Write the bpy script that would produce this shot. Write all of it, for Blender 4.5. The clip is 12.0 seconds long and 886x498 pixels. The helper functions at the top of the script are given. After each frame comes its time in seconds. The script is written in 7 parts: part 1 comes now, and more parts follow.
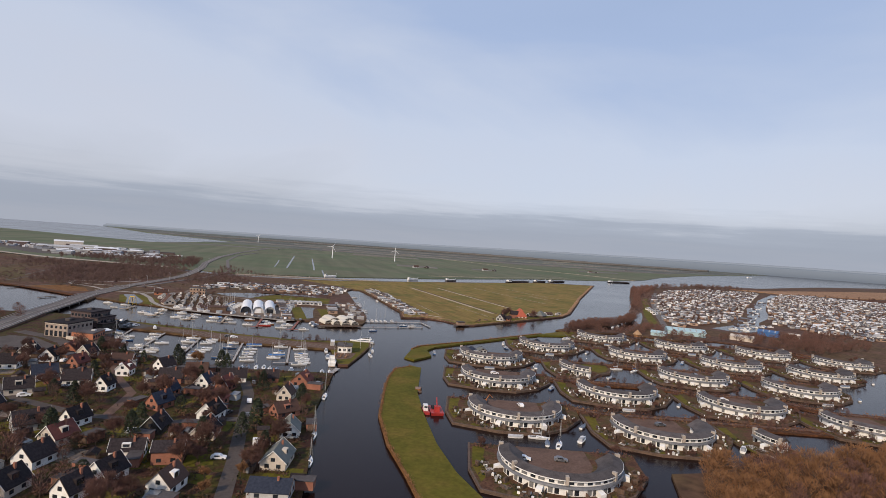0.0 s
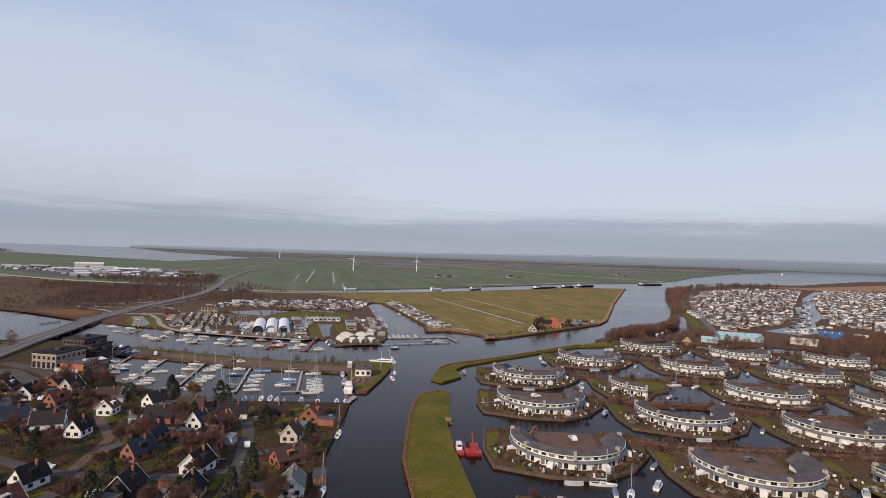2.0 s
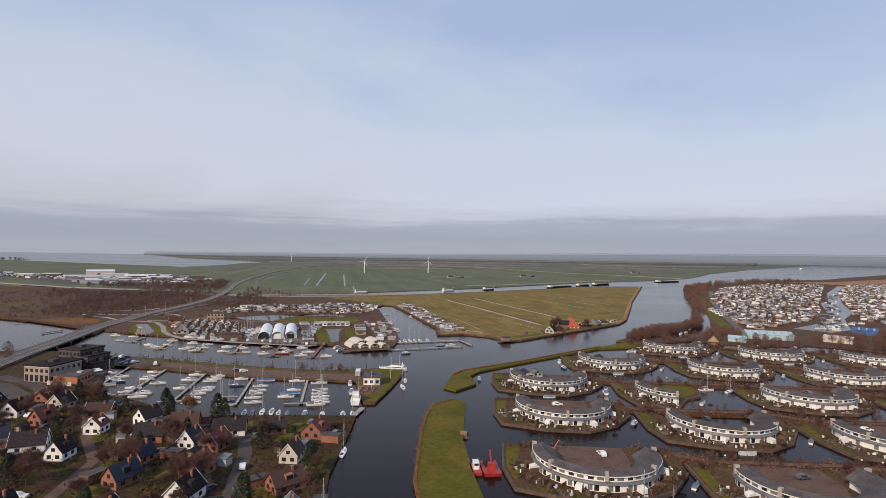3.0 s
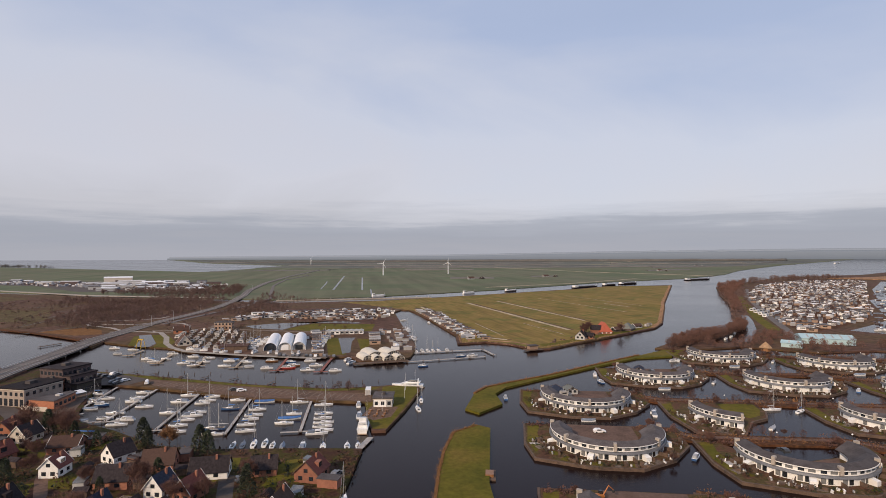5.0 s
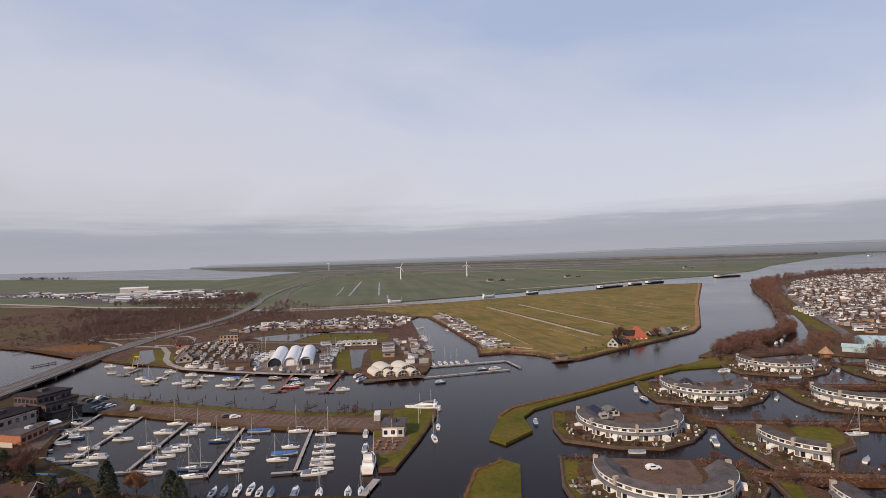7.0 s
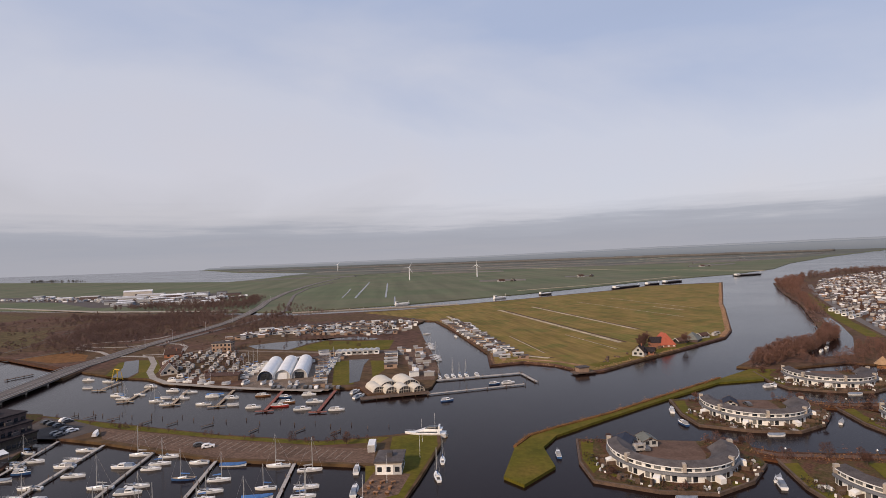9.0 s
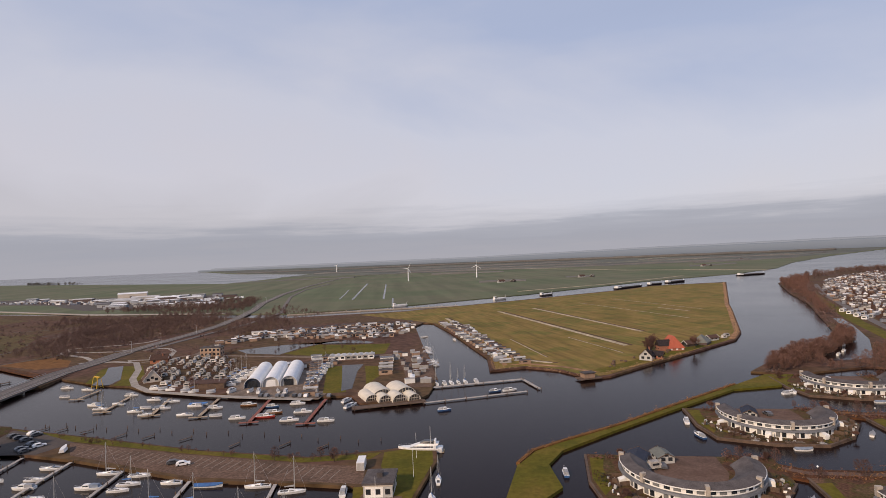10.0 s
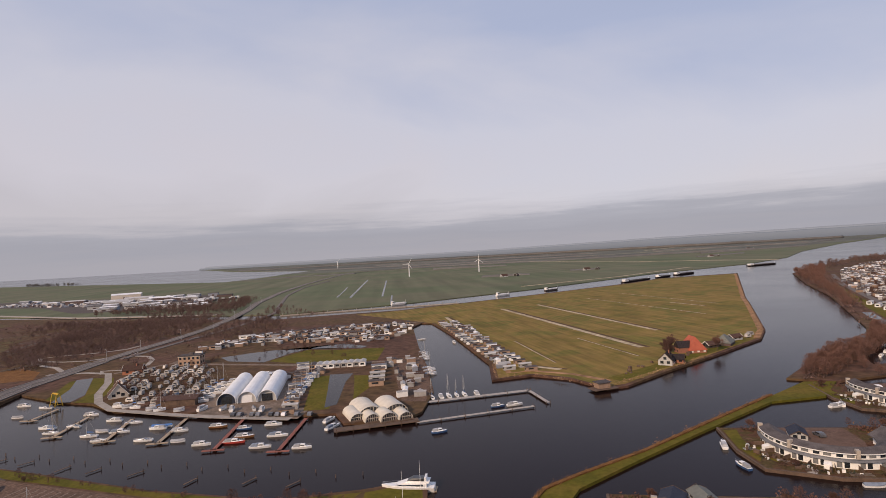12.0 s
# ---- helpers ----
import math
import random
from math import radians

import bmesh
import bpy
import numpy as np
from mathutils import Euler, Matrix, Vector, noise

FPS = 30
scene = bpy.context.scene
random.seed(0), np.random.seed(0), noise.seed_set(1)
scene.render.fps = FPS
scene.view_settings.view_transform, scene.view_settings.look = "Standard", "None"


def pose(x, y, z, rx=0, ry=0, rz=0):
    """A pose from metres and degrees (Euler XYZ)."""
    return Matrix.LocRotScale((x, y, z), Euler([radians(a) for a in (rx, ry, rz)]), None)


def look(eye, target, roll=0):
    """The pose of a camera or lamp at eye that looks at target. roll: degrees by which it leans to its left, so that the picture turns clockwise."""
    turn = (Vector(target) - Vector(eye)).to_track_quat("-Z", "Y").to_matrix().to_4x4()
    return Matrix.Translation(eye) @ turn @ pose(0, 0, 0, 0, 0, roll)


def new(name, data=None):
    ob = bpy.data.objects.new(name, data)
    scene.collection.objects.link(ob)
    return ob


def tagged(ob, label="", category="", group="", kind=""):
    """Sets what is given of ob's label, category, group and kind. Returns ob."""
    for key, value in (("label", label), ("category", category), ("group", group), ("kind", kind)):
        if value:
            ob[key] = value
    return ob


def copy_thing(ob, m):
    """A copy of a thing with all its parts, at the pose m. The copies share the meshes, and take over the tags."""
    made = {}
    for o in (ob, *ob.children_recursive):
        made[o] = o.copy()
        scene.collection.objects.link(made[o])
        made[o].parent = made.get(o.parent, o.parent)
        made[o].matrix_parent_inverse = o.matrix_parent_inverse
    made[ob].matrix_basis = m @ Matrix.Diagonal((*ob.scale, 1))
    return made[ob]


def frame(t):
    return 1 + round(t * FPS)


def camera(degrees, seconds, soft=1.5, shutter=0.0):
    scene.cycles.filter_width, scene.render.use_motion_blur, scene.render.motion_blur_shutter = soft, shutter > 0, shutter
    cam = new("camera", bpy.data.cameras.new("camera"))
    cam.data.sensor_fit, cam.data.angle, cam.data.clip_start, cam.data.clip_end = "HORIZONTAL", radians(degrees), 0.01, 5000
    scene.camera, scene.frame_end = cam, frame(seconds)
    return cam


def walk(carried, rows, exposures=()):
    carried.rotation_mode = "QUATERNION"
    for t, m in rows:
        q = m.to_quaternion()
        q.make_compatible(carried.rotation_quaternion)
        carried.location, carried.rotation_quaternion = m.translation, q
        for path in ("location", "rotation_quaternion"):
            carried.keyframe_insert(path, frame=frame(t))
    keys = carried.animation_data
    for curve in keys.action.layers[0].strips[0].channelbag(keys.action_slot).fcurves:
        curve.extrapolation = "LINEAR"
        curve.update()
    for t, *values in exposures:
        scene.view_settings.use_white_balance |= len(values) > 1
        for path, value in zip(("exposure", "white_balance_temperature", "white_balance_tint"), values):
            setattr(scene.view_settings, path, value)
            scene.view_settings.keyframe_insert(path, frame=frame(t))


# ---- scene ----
# Camera: a slow drone flight over a canal village, heading for the open river.
cam = camera(78.0, 12.0, soft=0.55)
ROWS = [
    (0.0, -2.70, 2.43, 67.92, -0.33, -0.61, 4.19),
    (0.5, -3.78, 11.87, 67.36, 0.23, -0.27, 3.85),
    (1.0, -4.38, 21.28, 66.98, 0.83, -0.17, 3.09),
    (1.5, -4.87, 30.57, 66.67, 1.39, -0.03, 2.44),
    (2.0, -5.13, 39.56, 66.16, 1.95, 0.17, 1.95),
    (2.5, -5.33, 48.36, 65.68, 2.48, 0.18, 1.24),
    (3.0, -5.51, 56.89, 65.39, 3.16, 0.24, 0.84),
    (5.0, -6.66, 90.07, 65.93, 5.26, 0.29, -0.19),
    (5.5, -7.26, 98.14, 66.22, 5.85, 0.20, -0.41),
    (6.0, -7.67, 106.15, 66.28, 6.33, 0.32, -0.85),
    (6.5, -8.20, 114.32, 66.43, 6.81, 0.43, -1.10),
    (7.0, -8.54, 122.27, 66.21, 7.19, 0.56, -1.63),
    (9.0, -10.57, 154.63, 66.91, 8.25, 0.56, -2.06),
    (9.5, -10.95, 162.72, 66.74, 7.76, 0.69, -2.22),
    (10.0, -11.51, 170.71, 66.36, 8.21, 0.63, -2.29),
    (10.5, -11.90, 178.62, 66.08, 8.32, 0.56, -2.38),
    (11.0, -12.19, 186.51, 66.01, 8.40, 0.49, -2.63),
    (11.5, -12.13, 194.42, 66.50, 8.84, 0.27, -2.78),
    (12.0, -12.01, 202.63, 67.64, 8.53, 0.02, -3.22),
]
walk(cam, [(t, pose(x, y, z, 90 + pitch, 0, yaw) @ pose(0, 0, 0, 0, 0, roll))
           for t, x, y, z, yaw, pitch, roll in ROWS],
     [(0.0, 0.0, 6300, 11), (3.0, 0.0, 6350, 11), (5.0, 0.0, 6700, 13.5), (9.0, -0.04, 6780, 15), (12.0, -0.07, 7000, 18.5)])

# ---- light ----
SUN_AZ, SUN_EL = radians(212), radians(30)   # compass bearing from +y towards +x
world = bpy.data.worlds.new("sky")
scene.world = world
world.use_nodes = True
wn, wl = world.node_tree.nodes, world.node_tree.links
wn.clear()


def wnode(kind, **values):
    n = wn.new(kind)
    for k, v in values.items():
        n.inputs[k].default_value = v
    return n


w_coord = wn.new("ShaderNodeTexCoord")
w_sep = wn.new("ShaderNodeSeparateXYZ")
wl.new(w_coord.outputs["Generated"], w_sep.inputs[0])
w_sky = wn.new("ShaderNodeTexSky")
w_sky.sky_type = "NISHITA"
w_sky.sun_disc = False
w_sky.sun_elevation, w_sky.sun_rotation = SUN_EL, SUN_AZ
w_sky.air_density, w_sky.dust_density, w_sky.ozone_density = 1.0, 1.5, 1.5
w_gain = wn.new("ShaderNodeVectorMath")
w_gain.operation = "SCALE"
w_gain.inputs["Scale"].default_value = 0.115
wl.new(w_sky.outputs[0], w_gain.inputs[0])
# thin high cloud: a pale veil, whiter low down, with faint drawn-out streaks
w_map = wn.new("ShaderNodeMapping")
w_map.inputs["Scale"].default_value = (1.0, 1.0, 2.6)
w_map.inputs["Rotation"].default_value = (0.25, 0.35, 0.3)
wl.new(w_coord.outputs["Generated"], w_map.inputs[0])
w_noise = wnode("ShaderNodeTexNoise", Scale=1.6, Detail=5.0, Roughness=0.5, Distortion=0.4)
wl.new(w_map.outputs[0], w_noise.inputs["Vector"])
w_side = wn.new("ShaderNodeMath")
w_side.operation = "MULTIPLY_ADD"
w_side.inputs[1].default_value = 0.06
wl.new(w_sep.outputs["X"], w_side.inputs[0])
w_wave = wn.new("ShaderNodeMath")
w_wave.operation = "MULTIPLY_ADD"
w_wave.inputs[1].default_value, w_wave.inputs[2].default_value = 0.5, -0.25
wl.new(w_noise.outputs[0], w_wave.inputs[0])
wl.new(w_wave.outputs[0], w_side.inputs[2])
w_up = wn.new("ShaderNodeMath")
w_up.operation = "ADD"
wl.new(w_sep.outputs["Z"], w_up.inputs[0])
wl.new(w_side.outputs[0], w_up.inputs[1])
w_veil = wn.new("ShaderNodeValToRGB")
ve = w_veil.color_ramp.elements
ve[0].position, ve[0].color = 0.04, (0.57, 0.585, 0.65, 1)
ve[1].position, ve[1].color = 1.0, (0.3, 0.4, 0.6, 1)
for at_, col in ((0.13, (0.635, 0.658, 0.738, 1)), (0.25, (0.61, 0.66, 0.77, 1)), (0.42, (0.425, 0.52, 0.718, 1))):
    e = ve.new(at_)
    e.color = col
wl.new(w_up.outputs[0], w_veil.inputs[0])
w_cloud = wn.new("ShaderNodeMix")
w_cloud.data_type = "RGBA"
w_cloud.inputs["Factor"].default_value = 0.88
wl.new(w_gain.outputs[0], w_cloud.inputs["A"])
wl.new(w_veil.outputs[0], w_cloud.inputs["B"])
# the grey cloud bank over the horizon, ragged along its top
w_map2 = wn.new("ShaderNodeMapping")
w_map2.inputs["Scale"].default_value = (1.0, 1.0, 14.0)
wl.new(w_coord.outputs["Generated"], w_map2.inputs[0])
w_noise2 = wnode("ShaderNodeTexNoise", Scale=3.4, Detail=7.0, Roughness=0.6)
wl.new(w_map2.outputs[0], w_noise2.inputs["Vector"])
w_edge = wn.new("ShaderNodeMath")
w_edge.operation = "MULTIPLY_ADD"
w_edge.inputs[1].default_value, w_edge.inputs[2].default_value = 0.085, -0.042
wl.new(w_noise2.outputs[0], w_edge.inputs[0])
w_z = wn.new("ShaderNodeMath")
w_z.operation = "ADD"
wl.new(w_sep.outputs["Z"], w_z.inputs[0])
wl.new(w_edge.outputs[0], w_z.inputs[1])
w_bank = wn.new("ShaderNodeValToRGB")
el = w_bank.color_ramp.elements
el[0].position, el[0].color = 0.0, (0.85, 0.85, 0.85, 1)
el[1].position, el[1].color = 0.088, (0, 0, 0, 1)
e = el.new(0.03)
e.color = (0.84, 0.84, 0.84, 1)
e = el.new(0.05)
e.color = (0.66, 0.66, 0.66, 1)
e = el.new(0.064)
e.color = (0.24, 0.24, 0.24, 1)
wl.new(w_z.outputs[0], w_bank.inputs[0])
w_mix = wn.new("ShaderNodeMix")
w_mix.data_type = "RGBA"
w_tone = wn.new("ShaderNodeValToRGB")
te = w_tone.color_ramp.elements
te[0].position, te[0].color = 0.0, (0.37, 0.395, 0.45, 1)
te[1].position, te[1].color = 0.055, (0.30, 0.345, 0.42, 1)
wl.new(w_z.outputs[0], w_tone.inputs[0])
wl.new(w_tone.outputs[0], w_mix.inputs["B"])
wl.new(w_bank.outputs[0], w_mix.inputs["Factor"])
wl.new(w_cloud.outputs["Result"], w_mix.inputs["A"])
w_bg = wn.new("ShaderNodeBackground")
wl.new(w_mix.outputs["Result"], w_bg.inputs["Color"])
w_out = wn.new("ShaderNodeOutputWorld")
wl.new(w_bg.outputs[0], w_out.inputs[0])

sun = new("sun", bpy.data.lights.new("sun", "SUN"))
sun.data.energy, sun.data.angle, sun.data.color = 3.6, radians(1.5), (1.0, 0.79, 0.57)
sun.matrix_world = look((-60, -90, 80), (-60 - 100 * math.sin(SUN_AZ) * math.cos(SUN_EL),
                                         -90 - 100 * math.cos(SUN_AZ) * math.cos(SUN_EL),
                                         80 - 100 * math.sin(SUN_EL)))

# ---- materials ----
def material(name, low, high, scale=1.0, rough=0.8, metal=0.0, bump=0.0, fine=8.0, vary=0.0, detail=5.0,
             world_space=False, spec=0.5):
    """Two-scale noise between two colours, with a little relief; vary shifts the value from object to object."""
    m = bpy.data.materials.new(name)
    m.use_nodes = True
    nodes, links = m.node_tree.nodes, m.node_tree.links
    bsdf = nodes["Principled BSDF"]
    coord = nodes.new("ShaderNodeNewGeometry") if world_space else nodes.new("ShaderNodeTexCoord")
    vec = coord.outputs["Position"] if world_space else coord.outputs["Object"]
    big = nodes.new("ShaderNodeTexNoise")
    big.inputs["Scale"].default_value, big.inputs["Detail"].default_value = scale, detail
    small = nodes.new("ShaderNodeTexNoise")
    small.inputs["Scale"].default_value, small.inputs["Detail"].default_value = scale * fine, 3.0
    mix = nodes.new("ShaderNodeMath")
    mix.operation = "MULTIPLY_ADD"
    mix.inputs[1].default_value = 0.4
    links.new(vec, big.inputs["Vector"])
    links.new(vec, small.inputs["Vector"])
    links.new(small.outputs[0], mix.inputs[0])
    scaled = nodes.new("ShaderNodeMath")
    scaled.operation = "MULTIPLY"
    scaled.inputs[1].default_value = 0.6
    links.new(big.outputs[0], scaled.inputs[0])
    links.new(scaled.outputs[0], mix.inputs[2])
    ramp = nodes.new("ShaderNodeValToRGB")
    ramp.color_ramp.elements[0].position, ramp.color_ramp.elements[0].color = 0.36, (*low, 1)
    ramp.color_ramp.elements[1].position, ramp.color_ramp.elements[1].color = 0.64, (*high, 1)
    links.new(mix.outputs[0], ramp.inputs[0])
    out = ramp.outputs[0]
    if vary:
        info = nodes.new("ShaderNodeObjectInfo")
        hsv = nodes.new("ShaderNodeHueSaturation")
        span = nodes.new("ShaderNodeMapRange")
        span.inputs["To Min"].default_value, span.inputs["To Max"].default_value = 1 - vary, 1 + vary
        links.new(info.outputs["Random"], span.inputs[0])
        links.new(span.outputs[0], hsv.inputs["Value"])
        links.new(out, hsv.inputs["Color"])
        out = hsv.outputs[0]
    links.new(out, bsdf.inputs["Base Color"])
    bsdf.inputs["Roughness"].default_value, bsdf.inputs["Metallic"].default_value = rough, metal
    bsdf.inputs["Specular IOR Level"].default_value = spec
    if bump:
        b = nodes.new("ShaderNodeBump")
        b.inputs["Strength"].default_value, b.inputs["Distance"].default_value = 0.6, bump
        links.new(mix.outputs[0], b.inputs["Height"])
        links.new(b.outputs[0], bsdf.inputs["Normal"])
    return m


def patchwork(name, colours, scale, fine, rough=0.95, bump=0.1, drill=None, swing=0.4):
    """Ground cover: several earth colours in drifting patches, in world metres."""
    m = bpy.data.materials.new(name)
    m.use_nodes = True
    nodes, links = m.node_tree.nodes, m.node_tree.links
    bsdf = nodes["Principled BSDF"]
    geo = nodes.new("ShaderNodeNewGeometry")
    a = nodes.new("ShaderNodeTexNoise")
    a.inputs["Scale"].default_value, a.inputs["Detail"].default_value, a.inputs["Roughness"].default_value = scale, 6.0, 0.6
    b = nodes.new("ShaderNodeTexNoise")
    b.inputs["Scale"].default_value, b.inputs["Detail"].default_value = fine, 4.0
    place = geo.outputs["Position"]
    if drill is not None:        # mown or drained in strips along one bearing
        turn = nodes.new("ShaderNodeMapping")
        turn.vector_type = 'TEXTURE'
        turn.inputs["Rotation"].default_value = (0, 0, drill)
        turn.inputs["Scale"].default_value = (1.0, 14.0, 1.0)
        links.new(place, turn.inputs[0])
        place = turn.outputs[0]
    links.new(geo.outputs["Position"], a.inputs["Vector"])
    links.new(place, b.inputs["Vector"])
    ramp = nodes.new("ShaderNodeValToRGB")
    els = ramp.color_ramp.elements
    while len(els) < len(colours):
        els.new(0.5)
    for i, c in enumerate(colours):
        els[i].position = 0.32 + 0.36 * i / (len(colours) - 1)
        els[i].color = (*c, 1)
    links.new(a.outputs[0], ramp.inputs[0])
    hsv = nodes.new("ShaderNodeHueSaturation")
    span = nodes.new("ShaderNodeMapRange")
    span.inputs["From Min"].default_value, span.inputs["From Max"].default_value = 0.3, 0.7
    span.inputs["To Min"].default_value, span.inputs["To Max"].default_value = 1 - swing, 1 + swing
    links.new(b.outputs[0], span.inputs[0])
    links.new(span.outputs[0], hsv.inputs["Value"])
    links.new(ramp.outputs[0], hsv.inputs["Color"])
    links.new(hsv.outputs[0], bsdf.inputs["Base Color"])
    bsdf.inputs["Roughness"].default_value = rough
    bsdf.inputs["Specular IOR Level"].default_value = 0.15
    bp = nodes.new("ShaderNodeBump")
    bp.inputs["Strength"].default_value, bp.inputs["Distance"].default_value = 0.7, bump
    links.new(b.outputs[0], bp.inputs["Height"])
    links.new(bp.outputs[0], bsdf.inputs["Normal"])
    return m


def water_material():
    m = bpy.data.materials.new("water")
    m.use_nodes = True
    nodes, links = m.node_tree.nodes, m.node_tree.links
    bsdf = nodes["Principled BSDF"]
    bsdf.inputs["Base Color"].default_value = (0.0125, 0.0065, 0.006, 1)
    bsdf.inputs["IOR"].default_value = 1.33
    bsdf.inputs["Specular IOR Level"].default_value = 0.17
    geo = nodes.new("ShaderNodeNewGeometry")
    stretch = nodes.new("ShaderNodeMapping")
    stretch.inputs["Scale"].default_value = (1.0, 1.6, 1.0)
    stretch.inputs["Rotation"].default_value = (0, 0, 0.5)
    links.new(geo.outputs["Position"], stretch.inputs[0])
    ripple = nodes.new("ShaderNodeTexNoise")
    ripple.inputs["Scale"].default_value, ripple.inputs["Detail"].default_value = 0.9, 3.0
    links.new(stretch.outputs[0], ripple.inputs["Vector"])
    gust = nodes.new("ShaderNodeTexNoise")
    gust.inputs["Scale"].default_value, gust.inputs["Detail"].default_value = 0.006, 3.0
    links.new(geo.outputs["Position"], gust.inputs["Vector"])
    span = nodes.new("ShaderNodeMapRange")
    span.inputs["From Min"].default_value, span.inputs["From Max"].default_value = 0.35, 0.65
    span.inputs["To Min"].default_value, span.inputs["To Max"].default_value = 0.1, 0.17
    links.new(gust.outputs[0], span.inputs[0])
    links.new(span.outputs[0], bsdf.inputs["Roughness"])
    b = nodes.new("ShaderNodeBump")
    b.inputs["Strength"].default_value, b.inputs["Distance"].default_value = 0.35, 0.1
    links.new(ripple.outputs[0], b.inputs["Height"])
    links.new(b.outputs[0], bsdf.inputs["Normal"])
    return m


WATER = water_material()
BED = material("mud", (0.05, 0.045, 0.035), (0.09, 0.08, 0.06), 0.02, world_space=True)
GARDEN = patchwork("village_garden", [(0.03, 0.014, 0.01), (0.056, 0.026, 0.017), (0.05, 0.045, 0.01), (0.07, 0.036, 0.026), (0.034, 0.024, 0.01)], 0.09, 0.9)
ISLAND = patchwork("island_garden", [(0.06, 0.032, 0.022), (0.105, 0.052, 0.032), (0.07, 0.055, 0.02), (0.14, 0.08, 0.053)], 0.16, 1.3)
LAWN = patchwork("lawn", [(0.075, 0.073, 0.009), (0.104, 0.09, 0.012), (0.14, 0.1, 0.02)], 0.07, 0.7, bump=0.02, swing=0.2)
RUST_SOIL = patchwork("rust_leaf_litter", [(0.07, 0.028, 0.014), (0.1, 0.042, 0.02), (0.06, 0.03, 0.016), (0.12, 0.055, 0.026)], 0.12, 0.9, bump=0.06, swing=0.4)
LAWN_RUST = patchwork("rust_planting", [(0.11, 0.055, 0.02), (0.17, 0.08, 0.028), (0.2, 0.1, 0.04)], 0.2, 1.5, bump=0.03, swing=0.25)
FIELD = patchwork("winter_meadow", [(0.112, 0.1, 0.026), (0.16, 0.122, 0.03), (0.21, 0.14, 0.044), (0.13, 0.118, 0.028), (0.18, 0.118, 0.036)], 0.02, 0.34, drill=radians(22.3), swing=0.26, bump=0.04)
POLDER = patchwork("far_polder", [(0.09, 0.112, 0.064), (0.106, 0.124, 0.072), (0.132, 0.132, 0.086), (0.092, 0.113, 0.067)], 0.004, 0.035, drill=radians(14.7), swing=0.16, bump=0.02)
# far land, greyed and dulled in its base colours to imitate haze
HAZED_ROUGH = patchwork("hazed_rough_pasture", [(0.105, 0.115, 0.09), (0.13, 0.135, 0.11), (0.09, 0.095, 0.085), (0.14, 0.135, 0.115)], 0.0022, 0.02, drill=radians(80), swing=0.22, bump=0.02)
HEATH = patchwork("brown_rough_ground", [(0.08, 0.044, 0.032), (0.102, 0.056, 0.04), (0.088, 0.056, 0.028), (0.118, 0.066, 0.046)], 0.012, 0.25)
PALE_PATH = patchwork("pale_dry_reed", [(0.33, 0.27, 0.18), (0.42, 0.35, 0.25), (0.28, 0.22, 0.14)], 0.03, 0.3)
PASTURE = patchwork("dull_rough_pasture", [(0.085, 0.06, 0.026), (0.1, 0.072, 0.034), (0.078, 0.064, 0.024)], 0.02, 0.3)
REED = patchwork("reed_bed", [(0.24, 0.135, 0.07), (0.3, 0.175, 0.1), (0.2, 0.12, 0.065)], 0.02, 0.2)
BAY_PAINT = material("worn_road_paint", (0.16, 0.125, 0.1), (0.26, 0.22, 0.185), 0.6, 0.85, world_space=True)
GRAVEL = patchwork("gravel_yard", [(0.14, 0.105, 0.08), (0.2, 0.155, 0.125), (0.1, 0.08, 0.06)], 0.1, 1.5)
COURT = patchwork("brick_court", [(0.11, 0.068, 0.052), (0.14, 0.09, 0.07), (0.09, 0.058, 0.045)], 0.12, 1.2, bump=0.02, swing=0.18)
DAM = patchwork("worn_brick_paving", [(0.112, 0.07, 0.05), (0.142, 0.092, 0.068), (0.096, 0.063, 0.047)], 0.08, 1.4)
ASPHALT = material("asphalt", (0.05, 0.038, 0.033), (0.085, 0.067, 0.058), 0.15, 0.9, world_space=True)
CONCRETE = material("concrete", (0.25, 0.22, 0.19), (0.38, 0.34, 0.3), 0.3, 0.85, vary=0.1, world_space=True)
QUAY = material("timber_quay", (0.06, 0.04, 0.03), (0.14, 0.09, 0.062), 0.6, 0.9, world_space=True)
PLANK = material("grey_planks", (0.28, 0.255, 0.235), (0.43, 0.4, 0.37), 1.2, 0.85, vary=0.1, world_space=True)
RED_PLANK = material("red_planks", (0.2, 0.066, 0.048), (0.29, 0.1, 0.072), 1.2, 0.85, vary=0.1)
WHITE = material("white_render", (0.68, 0.67, 0.64), (0.84, 0.83, 0.8), 0.5, 0.75, vary=0.04)
CREAM = material("cream_brick", (0.46, 0.405, 0.34), (0.57, 0.51, 0.44), 0.8, 0.85, vary=0.06)
BRICK = material("red_brick", (0.22, 0.09, 0.06), (0.32, 0.14, 0.09), 0.9, 0.9, vary=0.12)
ORANGE = material("orange_brick", (0.33, 0.125, 0.07), (0.41, 0.17, 0.095), 0.9, 0.9, vary=0.08)
TIMBER = material("dark_timber", (0.03, 0.025, 0.02), (0.06, 0.05, 0.04), 1.5, 0.8)
GREY_WALL = material("grey_render", (0.33, 0.33, 0.33), (0.45, 0.45, 0.44), 0.5, 0.8, vary=0.08)
ROOF_DARK = material("dark_tiles", (0.018, 0.015, 0.017), (0.045, 0.037, 0.039), 1.2, 0.85, bump=0.04, vary=0.25, spec=0.08)
ROOF_BLUE = material("slate_tiles", (0.022, 0.027, 0.043), (0.045, 0.053, 0.076), 1.2, 0.75, bump=0.04, vary=0.15, spec=0.12)
ROOF_RED = material("red_tiles", (0.1, 0.034, 0.028), (0.165, 0.056, 0.042), 1.2, 0.75, bump=0.04, vary=0.2, spec=0.2)
